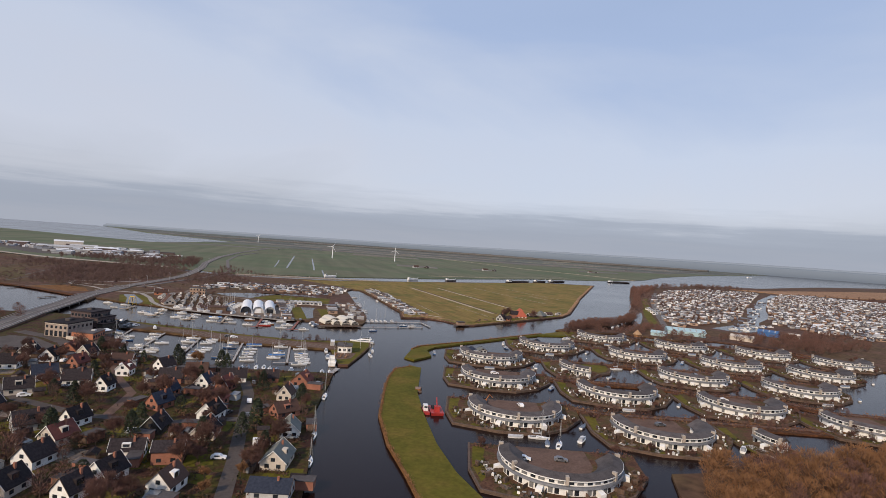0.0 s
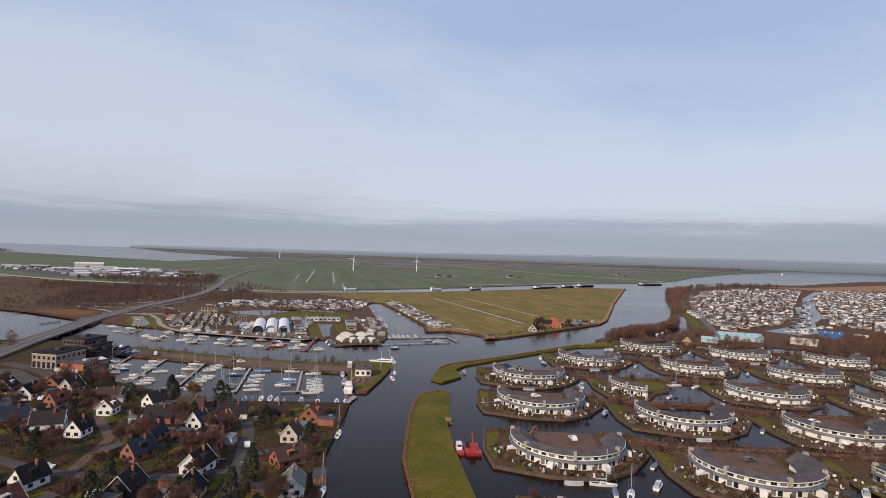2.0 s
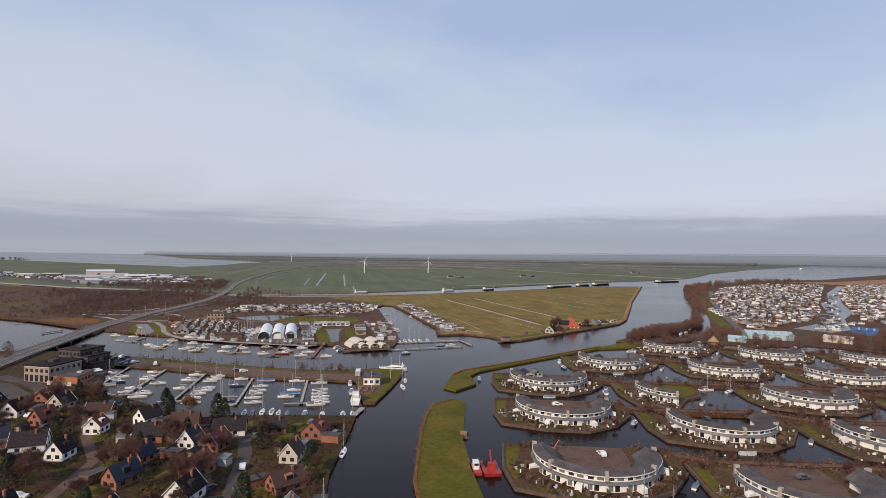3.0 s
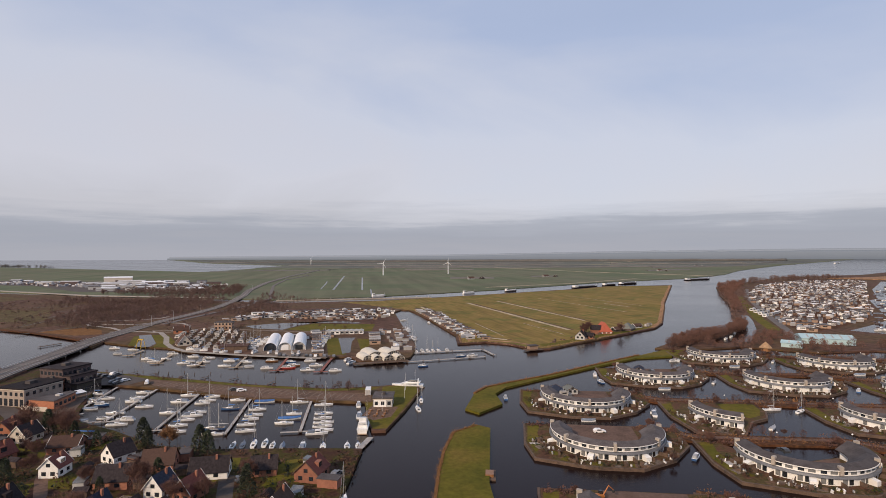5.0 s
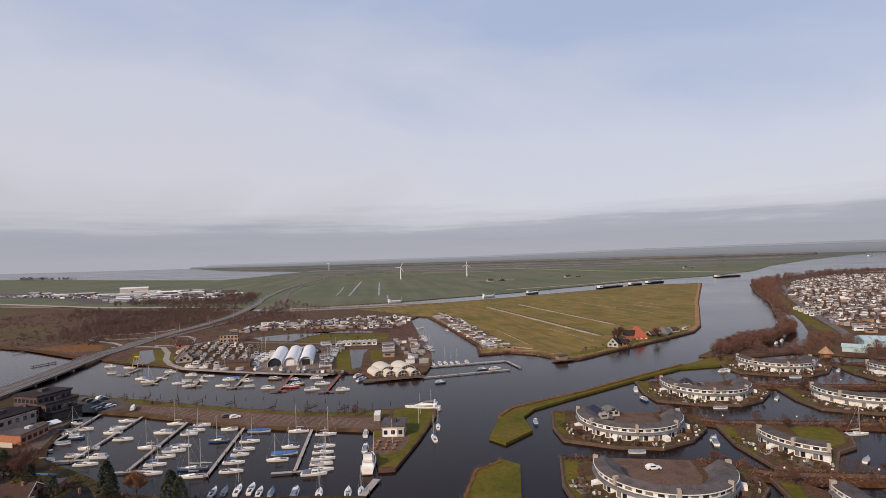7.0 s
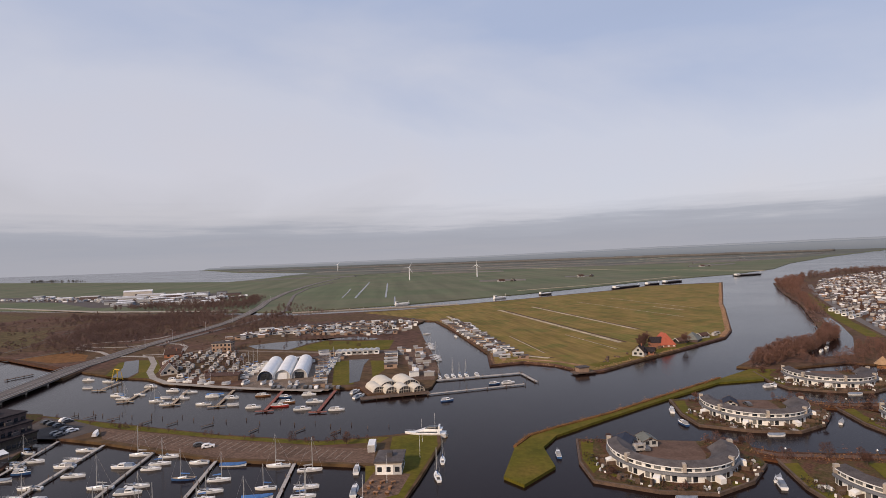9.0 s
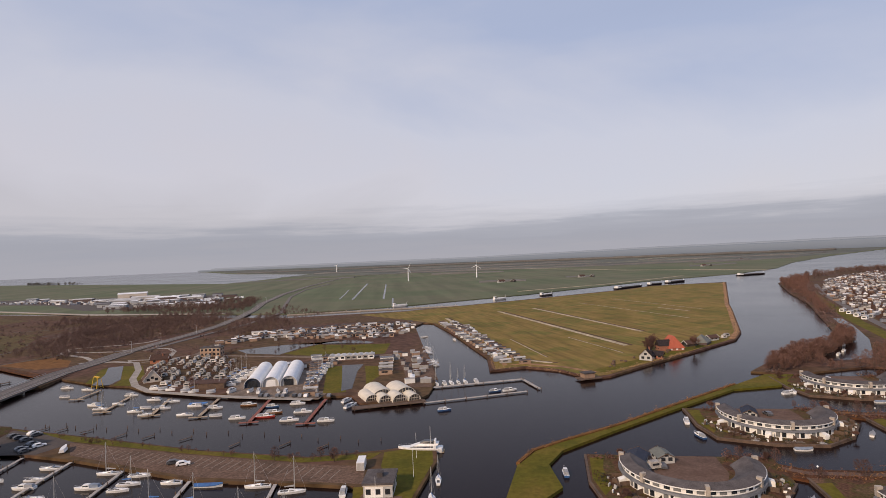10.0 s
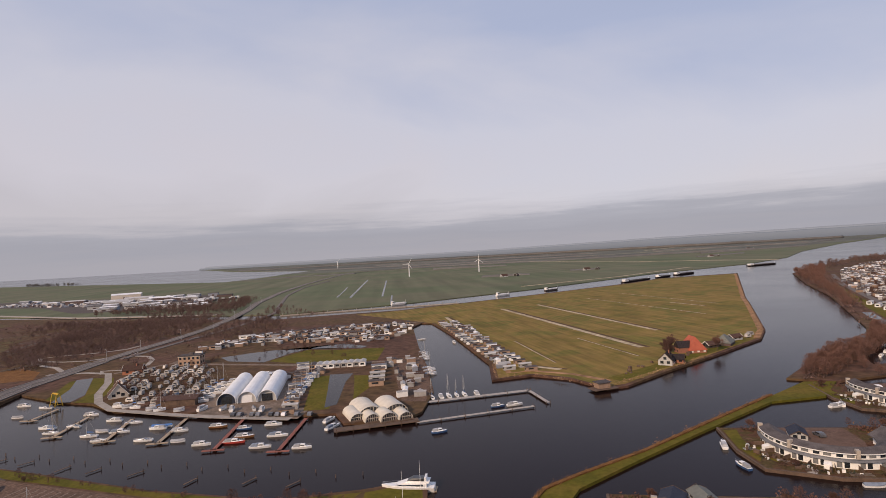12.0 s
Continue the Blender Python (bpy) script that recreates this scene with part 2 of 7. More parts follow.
ROOF_BROWN = material("brown_tiles", (0.058, 0.033, 0.026), (0.094, 0.054, 0.041), 1.2, 0.75, bump=0.04, vary=0.2, spec=0.2)
ROOF_GREEN = material("mossy_tiles", (0.1, 0.11, 0.095), (0.16, 0.165, 0.15), 1.0, 0.75, bump=0.04)
ROOF_SCARLET = material("scarlet_tiles", (0.33, 0.075, 0.04), (0.42, 0.105, 0.055), 0.4, 0.75, bump=0.03)
ROOF_TERRACE = material("weathered_grey_roof", (0.055, 0.048, 0.048), (0.108, 0.096, 0.096), 0.35, 0.85, bump=0.05, vary=0.18, spec=0.2)
BAND_GREY = material("blue_grey_slates", (0.1, 0.105, 0.12), (0.18, 0.185, 0.2), 0.6, 0.5, vary=0.1)
STONE = material("tan_brick", (0.25, 0.2, 0.168), (0.36, 0.295, 0.25), 0.6, 0.85)
ROAD = material("grey_worn_asphalt", (0.095, 0.08, 0.072), (0.15, 0.128, 0.115), 0.08, 0.85, world_space=True)
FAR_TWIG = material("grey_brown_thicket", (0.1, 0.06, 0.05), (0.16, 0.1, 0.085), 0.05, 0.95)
# greyer and paler than the near twigs: distance haze is put into this colour
HAZED_WOOD = material("hazed_bare_wood", (0.1, 0.095, 0.09), (0.14, 0.135, 0.125), 0.02, 0.95)
GREY_DARK = material("dark_purple_brick", (0.065, 0.045, 0.045), (0.11, 0.075, 0.072), 0.7, 0.8)
GLASS = material("dark_glass", (0.012, 0.015, 0.02), (0.03, 0.036, 0.045), 0.3, 0.08, spec=0.8)
# pale tone stands for sky reflected in the panes, put into the base colour
DOOR_GLASS = material("sky_pale_glazing", (0.09, 0.095, 0.1), (0.2, 0.2, 0.2), 0.4, 0.15)
CHIMNEY = material("pale_block", (0.3, 0.26, 0.22), (0.42, 0.37, 0.32), 1.0, 0.85)
STEEL = material("galvanised_steel", (0.42, 0.43, 0.44), (0.55, 0.56, 0.57), 1.0, 0.45, 0.6)
TURBINE = material("turbine_white", (0.74, 0.75, 0.76), (0.84, 0.85, 0.86), 0.2, 0.5)
GEL = material("white_gelcoat", (0.66, 0.66, 0.65), (0.82, 0.82, 0.81), 0.6, 0.3, vary=0.05)
GEL_BLUE = material("blue_gelcoat", (0.03, 0.08, 0.2), (0.05, 0.13, 0.3), 0.6, 0.3, vary=0.3)
GEL_RED = material("red_hull", (0.3, 0.03, 0.025), (0.42, 0.06, 0.045), 0.6, 0.4, vary=0.2)
DECK = material("teak_deck", (0.28, 0.2, 0.13), (0.42, 0.33, 0.23), 1.5, 0.7, vary=0.1)
VARNISH = material("varnished_wood", (0.2, 0.09, 0.035), (0.32, 0.16, 0.07), 1.5, 0.4, vary=0.15)
CANVAS = material("blue_canvas", (0.03, 0.09, 0.25), (0.05, 0.16, 0.4), 1.0, 0.85, vary=0.25)
CANVAS_DULL = material("dull_blue_canvas", (0.11, 0.14, 0.19), (0.2, 0.24, 0.3), 1.0, 0.85, vary=0.25)
CANVAS_GREY = material("grey_canvas", (0.22, 0.23, 0.25), (0.36, 0.37, 0.39), 1.0, 0.85, vary=0.2)
MAST = material("pale_mast_paint", (0.34, 0.34, 0.33), (0.5, 0.5, 0.49), 0.8, 0.4, vary=0.1)
ALU = material("mast_aluminium", (0.55, 0.56, 0.57), (0.7, 0.71, 0.72), 1.0, 0.35, 0.7)
TENT = material("white_pvc_sheet", (0.66, 0.67, 0.68), (0.8, 0.81, 0.82), 0.25, 0.45)
RIBBED = material("cream_ribbed_sheet", (0.5, 0.46, 0.39), (0.62, 0.58, 0.5), 0.3, 0.6)
SHED = material("corrugated_sheet", (0.32, 0.31, 0.3), (0.48, 0.47, 0.46), 0.2, 0.5, vary=0.25)
TEAL_SHED = material("teal_sheet", (0.3, 0.44, 0.48), (0.42, 0.57, 0.6), 0.2, 0.45)
VAN_SKIN = material("weathered_caravan_skin", (0.24, 0.215, 0.195), (0.56, 0.535, 0.5), 0.5, 0.7, vary=0.6)
VAN_WHITE = material("white_paint", (0.75, 0.75, 0.75), (0.82, 0.82, 0.82), 0.5, 0.3)
CAR_DARK = material("car_paint", (0.05, 0.055, 0.065), (0.14, 0.145, 0.16), 0.3, 0.3, vary=0.6)
YELLOW = material("yellow_paint", (0.5, 0.3, 0.03), (0.62, 0.4, 0.05), 0.6, 0.5)
DIGGER = material("orange_paint", (0.42, 0.13, 0.03), (0.52, 0.2, 0.05), 0.6, 0.5)
TYRE = material("rubber", (0.015, 0.015, 0.015), (0.03, 0.03, 0.03), 1.0, 0.9)
BARK = material("bark", (0.05, 0.032, 0.024), (0.09, 0.058, 0.044), 2.0, 0.95, vary=0.2)
TWIG = material("winter_twigs", (0.078, 0.038, 0.03), (0.13, 0.064, 0.048), 0.5, 0.95, vary=0.3)
TWIG_RUST = material("rust_twigs", (0.15, 0.072, 0.032), (0.22, 0.11, 0.046), 0.5, 0.95, vary=0.2)
LEAF = material("evergreen_leaf", (0.013, 0.019, 0.009), (0.032, 0.041, 0.017), 0.8, 0.8, vary=0.3)
HEDGE = material("winter_hedge", (0.042, 0.023, 0.014), (0.082, 0.042, 0.024), 1.2, 0.95, vary=0.3)
BARGE_RED = material("barge_red", (0.3, 0.022, 0.02), (0.42, 0.045, 0.038), 0.7, 0.5)
RED_TWIG = material("red_brown_twigs", (0.11, 0.056, 0.043), (0.17, 0.088, 0.066), 0.3, 0.95, vary=0.2)
THATCH = material("thatch", (0.28, 0.17, 0.09), (0.4, 0.26, 0.15), 1.0, 0.95, bump=0.05)
CHALET_COLOURS = [material("chalet_" + n, a, b, 0.5, 0.75, vary=0.15) for n, a, b in (
    ("white", (0.66, 0.66, 0.64), (0.8, 0.8, 0.78)), ("grey", (0.25, 0.24, 0.23), (0.38, 0.37, 0.36)),
    ("tan", (0.26, 0.17, 0.12), (0.36, 0.25, 0.18)), ("slate", (0.14, 0.16, 0.2), (0.24, 0.26, 0.3)))]

# ---- mesh helpers ----
class Geo:
    """Collects vertices and faces of one mesh."""

    def __init__(self):
        self.v, self.f = [], []

    def add(self, verts, faces):
        n = len(self.v)
        self.v += [tuple(p) for p in verts]
        self.f += [tuple(i + n for i in face) for face in faces]
        return self

    def box(self, x0, x1, y0, y1, z0, z1, m=None):
        vs = [Vector((x, y, z)) for z in (z0, z1) for x, y in ((x0, y0), (x1, y0), (x1, y1), (x0, y1))]
        if m is not None:
            vs = [m @ p for p in vs]
        return self.add(vs, [(3, 2, 1, 0), (4, 5, 6, 7), (0, 1, 5, 4), (1, 2, 6, 5), (2, 3, 7, 6), (3, 0, 4, 7)])

    def prism(self, poly, z0, z1):
        """A slab over a polygon of plan points."""
        if sum(a[0] * b[1] - b[0] * a[1] for a, b in zip(poly, poly[1:] + poly[:1])) < 0:
            poly = poly[::-1]
        n = len(poly)
        top = [(x, y, z1) for x, y in poly]
        low = [(x, y, z0) for x, y in poly]
        return self.add(top + low, [tuple(range(n))] + [(i, n + i, n + (i + 1) % n, (i + 1) % n) for i in range(n)])

    def loft(self, rings, close=True, caps=True):
        """Skin over rings of equal length."""
        n = len(rings[0])
        faces = []
        for r in range(len(rings) - 1):
            for i in range(n if close else n - 1):
                j = (i + 1) % n
                faces.append((r * n + i, r * n + j, (r + 1) * n + j, (r + 1) * n + i))
        if caps:
            faces += [tuple(range(n))[::-1], tuple((len(rings) - 1) * n + i for i in range(n))]
        return self.add([p for ring in rings for p in ring], faces)

    def tube(self, a, b, ra, rb, sides=5):
        a, b = Vector(a), Vector(b)
        q = (b - a).to_track_quat("Z", "Y")
        ring = [Vector((math.cos(6.2832 * i / sides), math.sin(6.2832 * i / sides), 0)) for i in range(sides)]
        return self.loft([[a + q @ (p * ra) for p in ring], [b + q @ (p * rb) for p in ring]])

    def make(self, name, mat, smooth=False):
        me = bpy.data.meshes.new(name)
        me.from_pydata(self.v, [], self.f)
        me.materials.append(mat)
        if smooth:
            me.shade_smooth()
        me.update()
        return me


def part(name, geo, mat, parent, label="", smooth=False):
    """One mesh object under a thing or under a part. geo: a Geo, or a ready mesh to share."""
    ob = new(name, geo if isinstance(geo, bpy.types.Mesh) else geo.make(name, mat, smooth))
    ob.parent = parent
    return tagged(ob, label) if label else ob


def thing(name, label, category, m=None, group=""):
    ob = new(name)
    ob.empty_display_size = 0.5
    if m is not None:
        ob.matrix_basis = m
    return tagged(ob, label, category, group)


def setting(name, geo, mat, label, category):
    return tagged(new(name, geo.make(name, mat)), label, category, kind="structure")


def at(x, y, z=0.0, heading=0.0, scale=1.0):
    """A pose on the plan; heading in degrees, clockwise from +y."""
    return pose(x, y, z, 0, 0, -heading) @ Matrix.Diagonal((scale, scale, scale, 1))


def inside(p, poly):
    x, y = p
    hit = False
    for (x0, y0), (x1, y1) in zip(poly, poly[1:] + poly[:1]):
        if (y0 > y) != (y1 > y) and x < (x1 - x0) * (y - y0) / (y1 - y0) + x0:
            hit = not hit
    return hit


def ribbon(line, width, z0, z1):
    """A band along a plan line, as a slab."""
    g = Geo()
    pts = [Vector(p) for p in line]
    left, right = [], []
    for i, p in enumerate(pts):
        d = (pts[min(i + 1, len(pts) - 1)] - pts[max(i - 1, 0)]).normalized()
        n = Vector((-d.y, d.x)) * width / 2
        left.append(p + n)
        right.append(p - n)
    for i in range(len(pts) - 1):
        g.prism([tuple(right[i]), tuple(right[i + 1]), tuple(left[i + 1]), tuple(left[i])], z0, z1)
    return g


# ---- water and land ----
setting("ground", Geo().add([(-4800, -2500, -2.5), (4800, -2500, -2.5), (4800, 4950, -2.5), (-4800, 4950, -2.5)], [(0, 1, 2, 3)]),
        BED, "dark mud bed below the water", "ground")
setting("water", Geo().add([(-4800, -2500, 0), (4800, -2500, 0), (4800, 4950, 0), (-4800, 4950, 0)], [(0, 1, 2, 3)]),
        WATER, "dark rippled canal and lake water", "water")

VILLAGE = [(-28, -400), (-30, 60), (-33, 140), (-38, 173), (-46, 213), (-48, 244), (-50, 268), (-68, 267), (-101, 263), (-120, 265),
           (-146, 279), (-165, 287), (-176, 300), (-190, 325), (-204, 347), (-228, 374), (-262, 378), (-300, 372), (-420, 392), (-900, 430), (-900, -400)]
STRIP = [(-206, 346), (-167, 339), (-114, 325), (-77, 324), (-62, 323), (-56, 300), (-51, 286), (-46, 287), (-43, 314), (-41, 343),
         (-44, 360), (-61, 352), (-85, 345), (-127, 350), (-175, 361), (-226, 372)]
GREEN_ISLE = [(-21, 287), (-23, 268), (-23, 251), (-21, 210), (-15, 181), (-8, 160), (-3, 143), (8, 110), (24, 80), (50, 90), (28, 118), (13, 149), (7, 163), (1, 185), (-4, 214), (-8, 245), (-8, 293), (-14, 297)]
SPIT = [(-18.5, 317), (-12.5, 311.5), (-3, 325.5), (-6, 342), (-1, 354), (18, 373.5), (43, 398), (80, 433), (103, 440), (118, 462), (105, 462.5), (84, 441.8), (48, 406.8), (22, 381), (-1, 361.6), (-10, 353), (-15.5, 342)]
CAMP = [(-435, 527), (-385, 508), (-315, 477), (-285, 462), (-262, 453), (-246, 448), (-228, 444), (-205, 431), (-163, 427), (-109, 422), (-95, 424), (-87, 411), (-64, 413),
        (-58, 425), (-58, 455), (-69, 503), (-88, 572), (-113, 672), (-110, 696), (-100, 694), (-73, 626), (-36, 515), (-32, 476), (-12, 485), (6, 476), (21, 456), (31, 461), (55, 488), (87, 521), (130, 568),
        (146, 602), (194, 754), (207, 798), (332, 1167), (201, 1130), (138, 1056), (-8, 930), (-156, 812), (-290, 768), (-470, 820), (-800, 902), (-1500, 1035), (-2600, 1200), (-2600, 900), (-700, 640)]
POLDER_POLY = [(-2600, 1250), (-1500, 1060), (-800, 925), (-480, 850), (-309, 816), (-172, 885), (-7, 1024), (227, 1270), (449, 1440), (620, 1650), (806, 1985), (1231, 2600), (1786, 3300), (2900, 4700), (2900, 4900), (-3000, 4900), (-1778, 3313), (-1012, 2656),
               (-963, 2080), (-973, 1839), (-1400, 2030), (-1812, 2224), (-2428, 2505), (-3400, 2850), (-4700, 3200), (-4700, 1300)]
EAST = [(101, 469), (140, 519), (174, 541), (207, 600), (237, 677), (282, 793), (318, 911), (389, 1108), (440, 1180), (566, 1340), (700, 1510), (968, 1640), (1200, 1870), (1507, 2163), (2632, 3050), (4700, 4500), (4700, 150), (420, 150), (330, 330), (300, 420), (270, 455), (240, 470), (200, 460), (160, 478), (118, 462)]
WOOD_SE = [(74, -200), (71, 110), (71, 158), (75, 173), (98, 178), (122, 182), (150, 188), (178, 205), (215, 215), (262, 232), (330, 330), (420, 150), (420, -200)]

setting("village_land", Geo().prism(VILLAGE, -2, 1.0), GARDEN, "village ground of gardens, brown hedges and winter lawns", "ground")
setting("harbour_strip", Geo().prism(STRIP, -2, 1.0), HEATH, "narrow harbour dam with brown paving and grass edges", "ground")
setting("green_island", Geo().prism(GREEN_ISLE, -2, 0.9), LAWN, "long curved green island of mown grass", "ground")
setting("grass_spit", Geo().prism(SPIT, -2, 0.9), LAWN, "narrow green grass spit in the canal", "ground")
setting("camp_land", Geo().prism(CAMP, -2, 1.0), HEATH, "rough brown shore ground behind the boat harbour", "ground")
setting("polder", Geo().prism(POLDER_POLY, -2, 0.8), POLDER, "flat green polder meadows reaching the horizon", "ground")
setting("east_land", Geo().prism(EAST, -2, 0.9), HEATH, "low brown land with holiday park and reed", "ground")
setting("wood_land", Geo().prism(WOOD_SE, -2, 0.9), HEATH, "brown wooded bank", "ground")

MEADOW = [(-96, 690), (-70, 628), (-33, 516), (-29, 480), (-12, 488), (6, 479), (21, 459), (30, 464), (54, 491), (85, 523), (128, 570), (143, 602), (191, 754), (204, 798), (322, 1150), (201, 1120), (138, 1046), (-8, 922), (-156, 804), (-200, 782), (-150, 740)]
setting("meadow", Geo().prism(MEADOW, 0.9, 1.06), FIELD, "yellow-green winter meadow with drainage ditches", "meadow")

# crescent islands
CRESCENTS = [(32.8, 334, 0), (31.8, 283, 0), (32.5, 226, 0), (39, 171, 0), (77, 386, 0), (90, 317, 1), (88.5, 269.5, 0), (88, 213.5, 0),
             (132, 441, 0), (137, 375, 0), (147.5, 315.5, 0), (144.5, 260, 0), (188.5, 425, 0), (195, 364, 0), (201.5, 304, 0), (247, 416, 0), (246, 352, 0), (294, 398, 0), (141, 210, 1), (190, 240, 0)]
TURNS = (-3, -3, -3, -6, -6, 0, 1, 1, -6, -2, -3, -6, 0, -1, -3, 0, -3, -1, 0, -6)
OUTLINE = [(-27, 17), (-28, -4), (-25.5, -18), (-9, -24), (6, -24.5), (18, -16), (26.5, -3), (28.5, 16)]
HALF_OUTLINE = [(-26, 18), (-27, -2), (-23.6, -21.7), (-8, -24.3), (1.3, -8.6), (9, -3.5), (13, 6), (14, 17)]
STUB_OUTLINE = [(-26, 17), (-26.5, -3), (-21, -18), (-9, -20), (-6.5, -9), (-11, 2), (-10, 17)]
POND_OUTLINE = OUTLINE + [(21, 14), (14, 4), (0, -1), (-13, 4), (-20, 15)]     # a pool reaches in between the two tips
PONDS = (6, 9, 12)


def garden_of(cx, half):
    """The outline of the island whose centre lies at cx."""
    return STUB_OUTLINE if cx == 141 else HALF_OUTLINE if half else OUTLINE


for i, (cx, cy, half) in enumerate(CRESCENTS):
    shape = STUB_OUTLINE if i == 18 else HALF_OUTLINE if half else POND_OUTLINE if i in PONDS else OUTLINE
    setting("terrace_island", Geo().prism([(cx + x, cy + y) for x, y in shape], -2, 0.8),
            ISLAND, "small island with brown gardens and a timber quay edge", "island")
    setting("quay_edge", ribbon([(cx + x, cy + y) for x, y in shape[:7]], 0.7, -1.0, 0.95), QUAY,
            "weathered timber quay edge", "quay")
    setting("front_lawn", Geo().prism([(cx + x, cy + y) for x, y in ((-26, 14), (-27, -2), (-25, -13), (-22.5, -8), (-23, 6), (-21.5, 15))], 0.7, 0.84), LAWN, "small green lawn beside the terrace", "lawn")
    if half and i == 5:
        setting("lawn", Geo().prism([(cx + x, cy + y) for x, y in ((-4, 4), (2.5, -4), (8, 0), (11.6, 8), (12.4, 16), (-2, 16))], 0.7, 0.85), LAWN, "green lawn behind the short terrace", "lawn")
    elif not half:
        yard = ((-12.5, 3), (-8, -6), (0, -9), (8, -6), (12.5, 3), (0, -1.6)) if i in PONDS else ((-11, 16.6), (-11.5, 3), (-8, -6), (0, -9), (8, -6), (11.5, 3), (12, 15.8))
        setting("court", Geo().prism([(cx + x, cy + y) for x, y in yard], 0.7, 0.86),
                COURT, "brown paved parking court inside the terrace", "court")
# long dykes behind each row of islands, overgrown with rust-brown hedges
DYKES = [[(CRESCENTS[k][0] + dx, CRESCENTS[k][1] + dy) for k, dx, dy in row] for row in (
    ((0, 14, 15), (5, -24, 20), (5, 26, 19), (10, -14, 19), (10, 22, 18), (14, -16, 19), (14, 28, 16)),
    ((1, 14, 15), (6, -24, 18.5), (6, 24, 18.5), (11, -14, 18), (11, 26, 17), (19, 0, 19), (19, 28, 17)),
    ((2, 14, 15), (7, -16, 18), (7, 24, 18), (18, -24, 20), (18, 24, 19), (18, 40, 17)),
    ((4, 14, 15), (9, -24, 18.5), (9, 24, 18.5), (13, -14, 18), (13, 24, 17), (16, -14, 18), (16, 28, 15)),
    ((8, 14, 15), (12, -24, 18.5), (12, 24, 18.5), (15, -14, 18), (15, 24, 17), (17, 0, 18)))]
for line in DYKES:
    setting("dyke", ribbon(line, 9, -2, 0.7), RUST_SOIL, "low dyke between the islands under rust-brown leaf litter", "dyke")
    setting("dyke_path", ribbon([(x, y + 1.6) for x, y in line], 2.4, 0.5, 0.745), COURT, "narrow brick path along the dyke", "path")

# ---- crescent terraces ----
def arc(r, z, a):
    return (r * math.cos(a), r * math.sin(a), z)


def arc_skin(profile, a0, a1, steps):
    """A solid swept round the centre: profile of (radius, height)."""
    return Geo().loft([[arc(r, z, a0 + (a1 - a0) * i / steps) for r, z in profile] for i in range(steps + 1)])


def arc_box(r0, r1, z0, z1, a0, a1):
    return Geo().loft([[arc(r, z, a) for r, z in ((r0, z0), (r1, z0), (r1, z1), (r0, z1))] for a in (a0, a1)])


def crescent(a0, a1, units, label, gardens=True):
    root = thing("terrace_house", label, "terrace", group="curved terraces")
    steps = units * 3
    part("lower_wall", arc_skin([(14.4, 0), (20.6, 0), (20.6, 2.9), (14.4, 2.9)], a0, a1, steps), WHITE, root, "white rendered ground floor")
    part("balcony_band", arc_skin([(20.55, 2.65), (21.5, 2.6), (21.35, 3.3), (20.55, 3.4)], a0, a1, steps), BAND_GREY, root, "blue-grey slate apron")
    part("upper_wall", arc_skin([(14.6, 2.85), (20.3, 2.85), (20.3, 5.2), (14.6, 4.5)], a0 + 0.01, a1 - 0.01, steps), WHITE, root)
    part("roof", arc_skin([(20.9, 5.05), (20.9, 5.5), (17.6, 6.5), (12.7, 3.6), (12.7, 3.3), (14.6, 4.5)], a0 - 0.01, a1 + 0.01, steps), ROOF_TERRACE, root, "weathered grey roof sloping to the court")
    part("gutter", arc_skin([(20.9, 5.05), (21.1, 5.05), (21.1, 5.3), (20.9, 5.3)], a0 - 0.01, a1 + 0.01, steps), WHITE, root)
    da = (a1 - a0) / units
    window = arc_box(20.27, 20.36, 3.7, 4.78, -0.042, 0.042).make("window", GLASS)
    window_pale = arc_box(20.27, 20.36, 3.7, 4.8, -0.05, 0.05).make("window", DOOR_GLASS)
    glazing = arc_box(20.57, 20.66, 0.3, 2.2, -0.034, 0.034).make("glass_door", DOOR_GLASS)
    stack = arc_box(19.6, 21.2, 3.6, 6.6, -0.026, 0.026).make("party_wall", CHIMNEY)
    wide = arc_box(20.57, 20.66, 0.25, 2.2, -0.034, 0.034).make("glass_door", GLASS)
    fence = arc_box(20.6, 24.0, 0.0, 1.5, -0.003, 0.003).make("garden_screen", QUAY)
    sunroom = Geo().loft([[arc(r, z, a) for r, z in ((20.62, 0.0), (23.2, 0.0), (23.2, 1.7), (20.62, 2.4))] for a in (-0.045, 0.045)]).make("sun_room", WHITE)
    for i in range(units):
        mid = a0 + (i + 0.5) * da
        for off in (-0.27, 0.2):
            w = part("window", window if off < 0 else window_pale, None, root)
            w.rotation_euler.z = mid + off * da
        for off in ((-0.3, 0.02) if gardens else (-0.1,)):
            g = part("glass_door", glazing if off < 0 else wide, None, root)
            g.rotation_euler.z = mid + off * da
        if i % 3 == 0 and 0 < i:
            c = part("party_wall", stack, None, root)
            c.rotation_euler.z = mid - 0.5 * da
        if i and gardens:
            s = part("garden_screen", fence, None, root)
            s.rotation_euler.z = mid - 0.5 * da
        if i in (1, 4, 7, 10):
            s = part("sun_room", sunroom, None, root, "white framed sun room")
            s.rotation_euler.z = mid + 0.22 * da
    for a in (a0 + 0.03, a1 - 0.03):
        c = part("party_wall", stack, None, root)
        c.rotation_euler.z = a
    return root


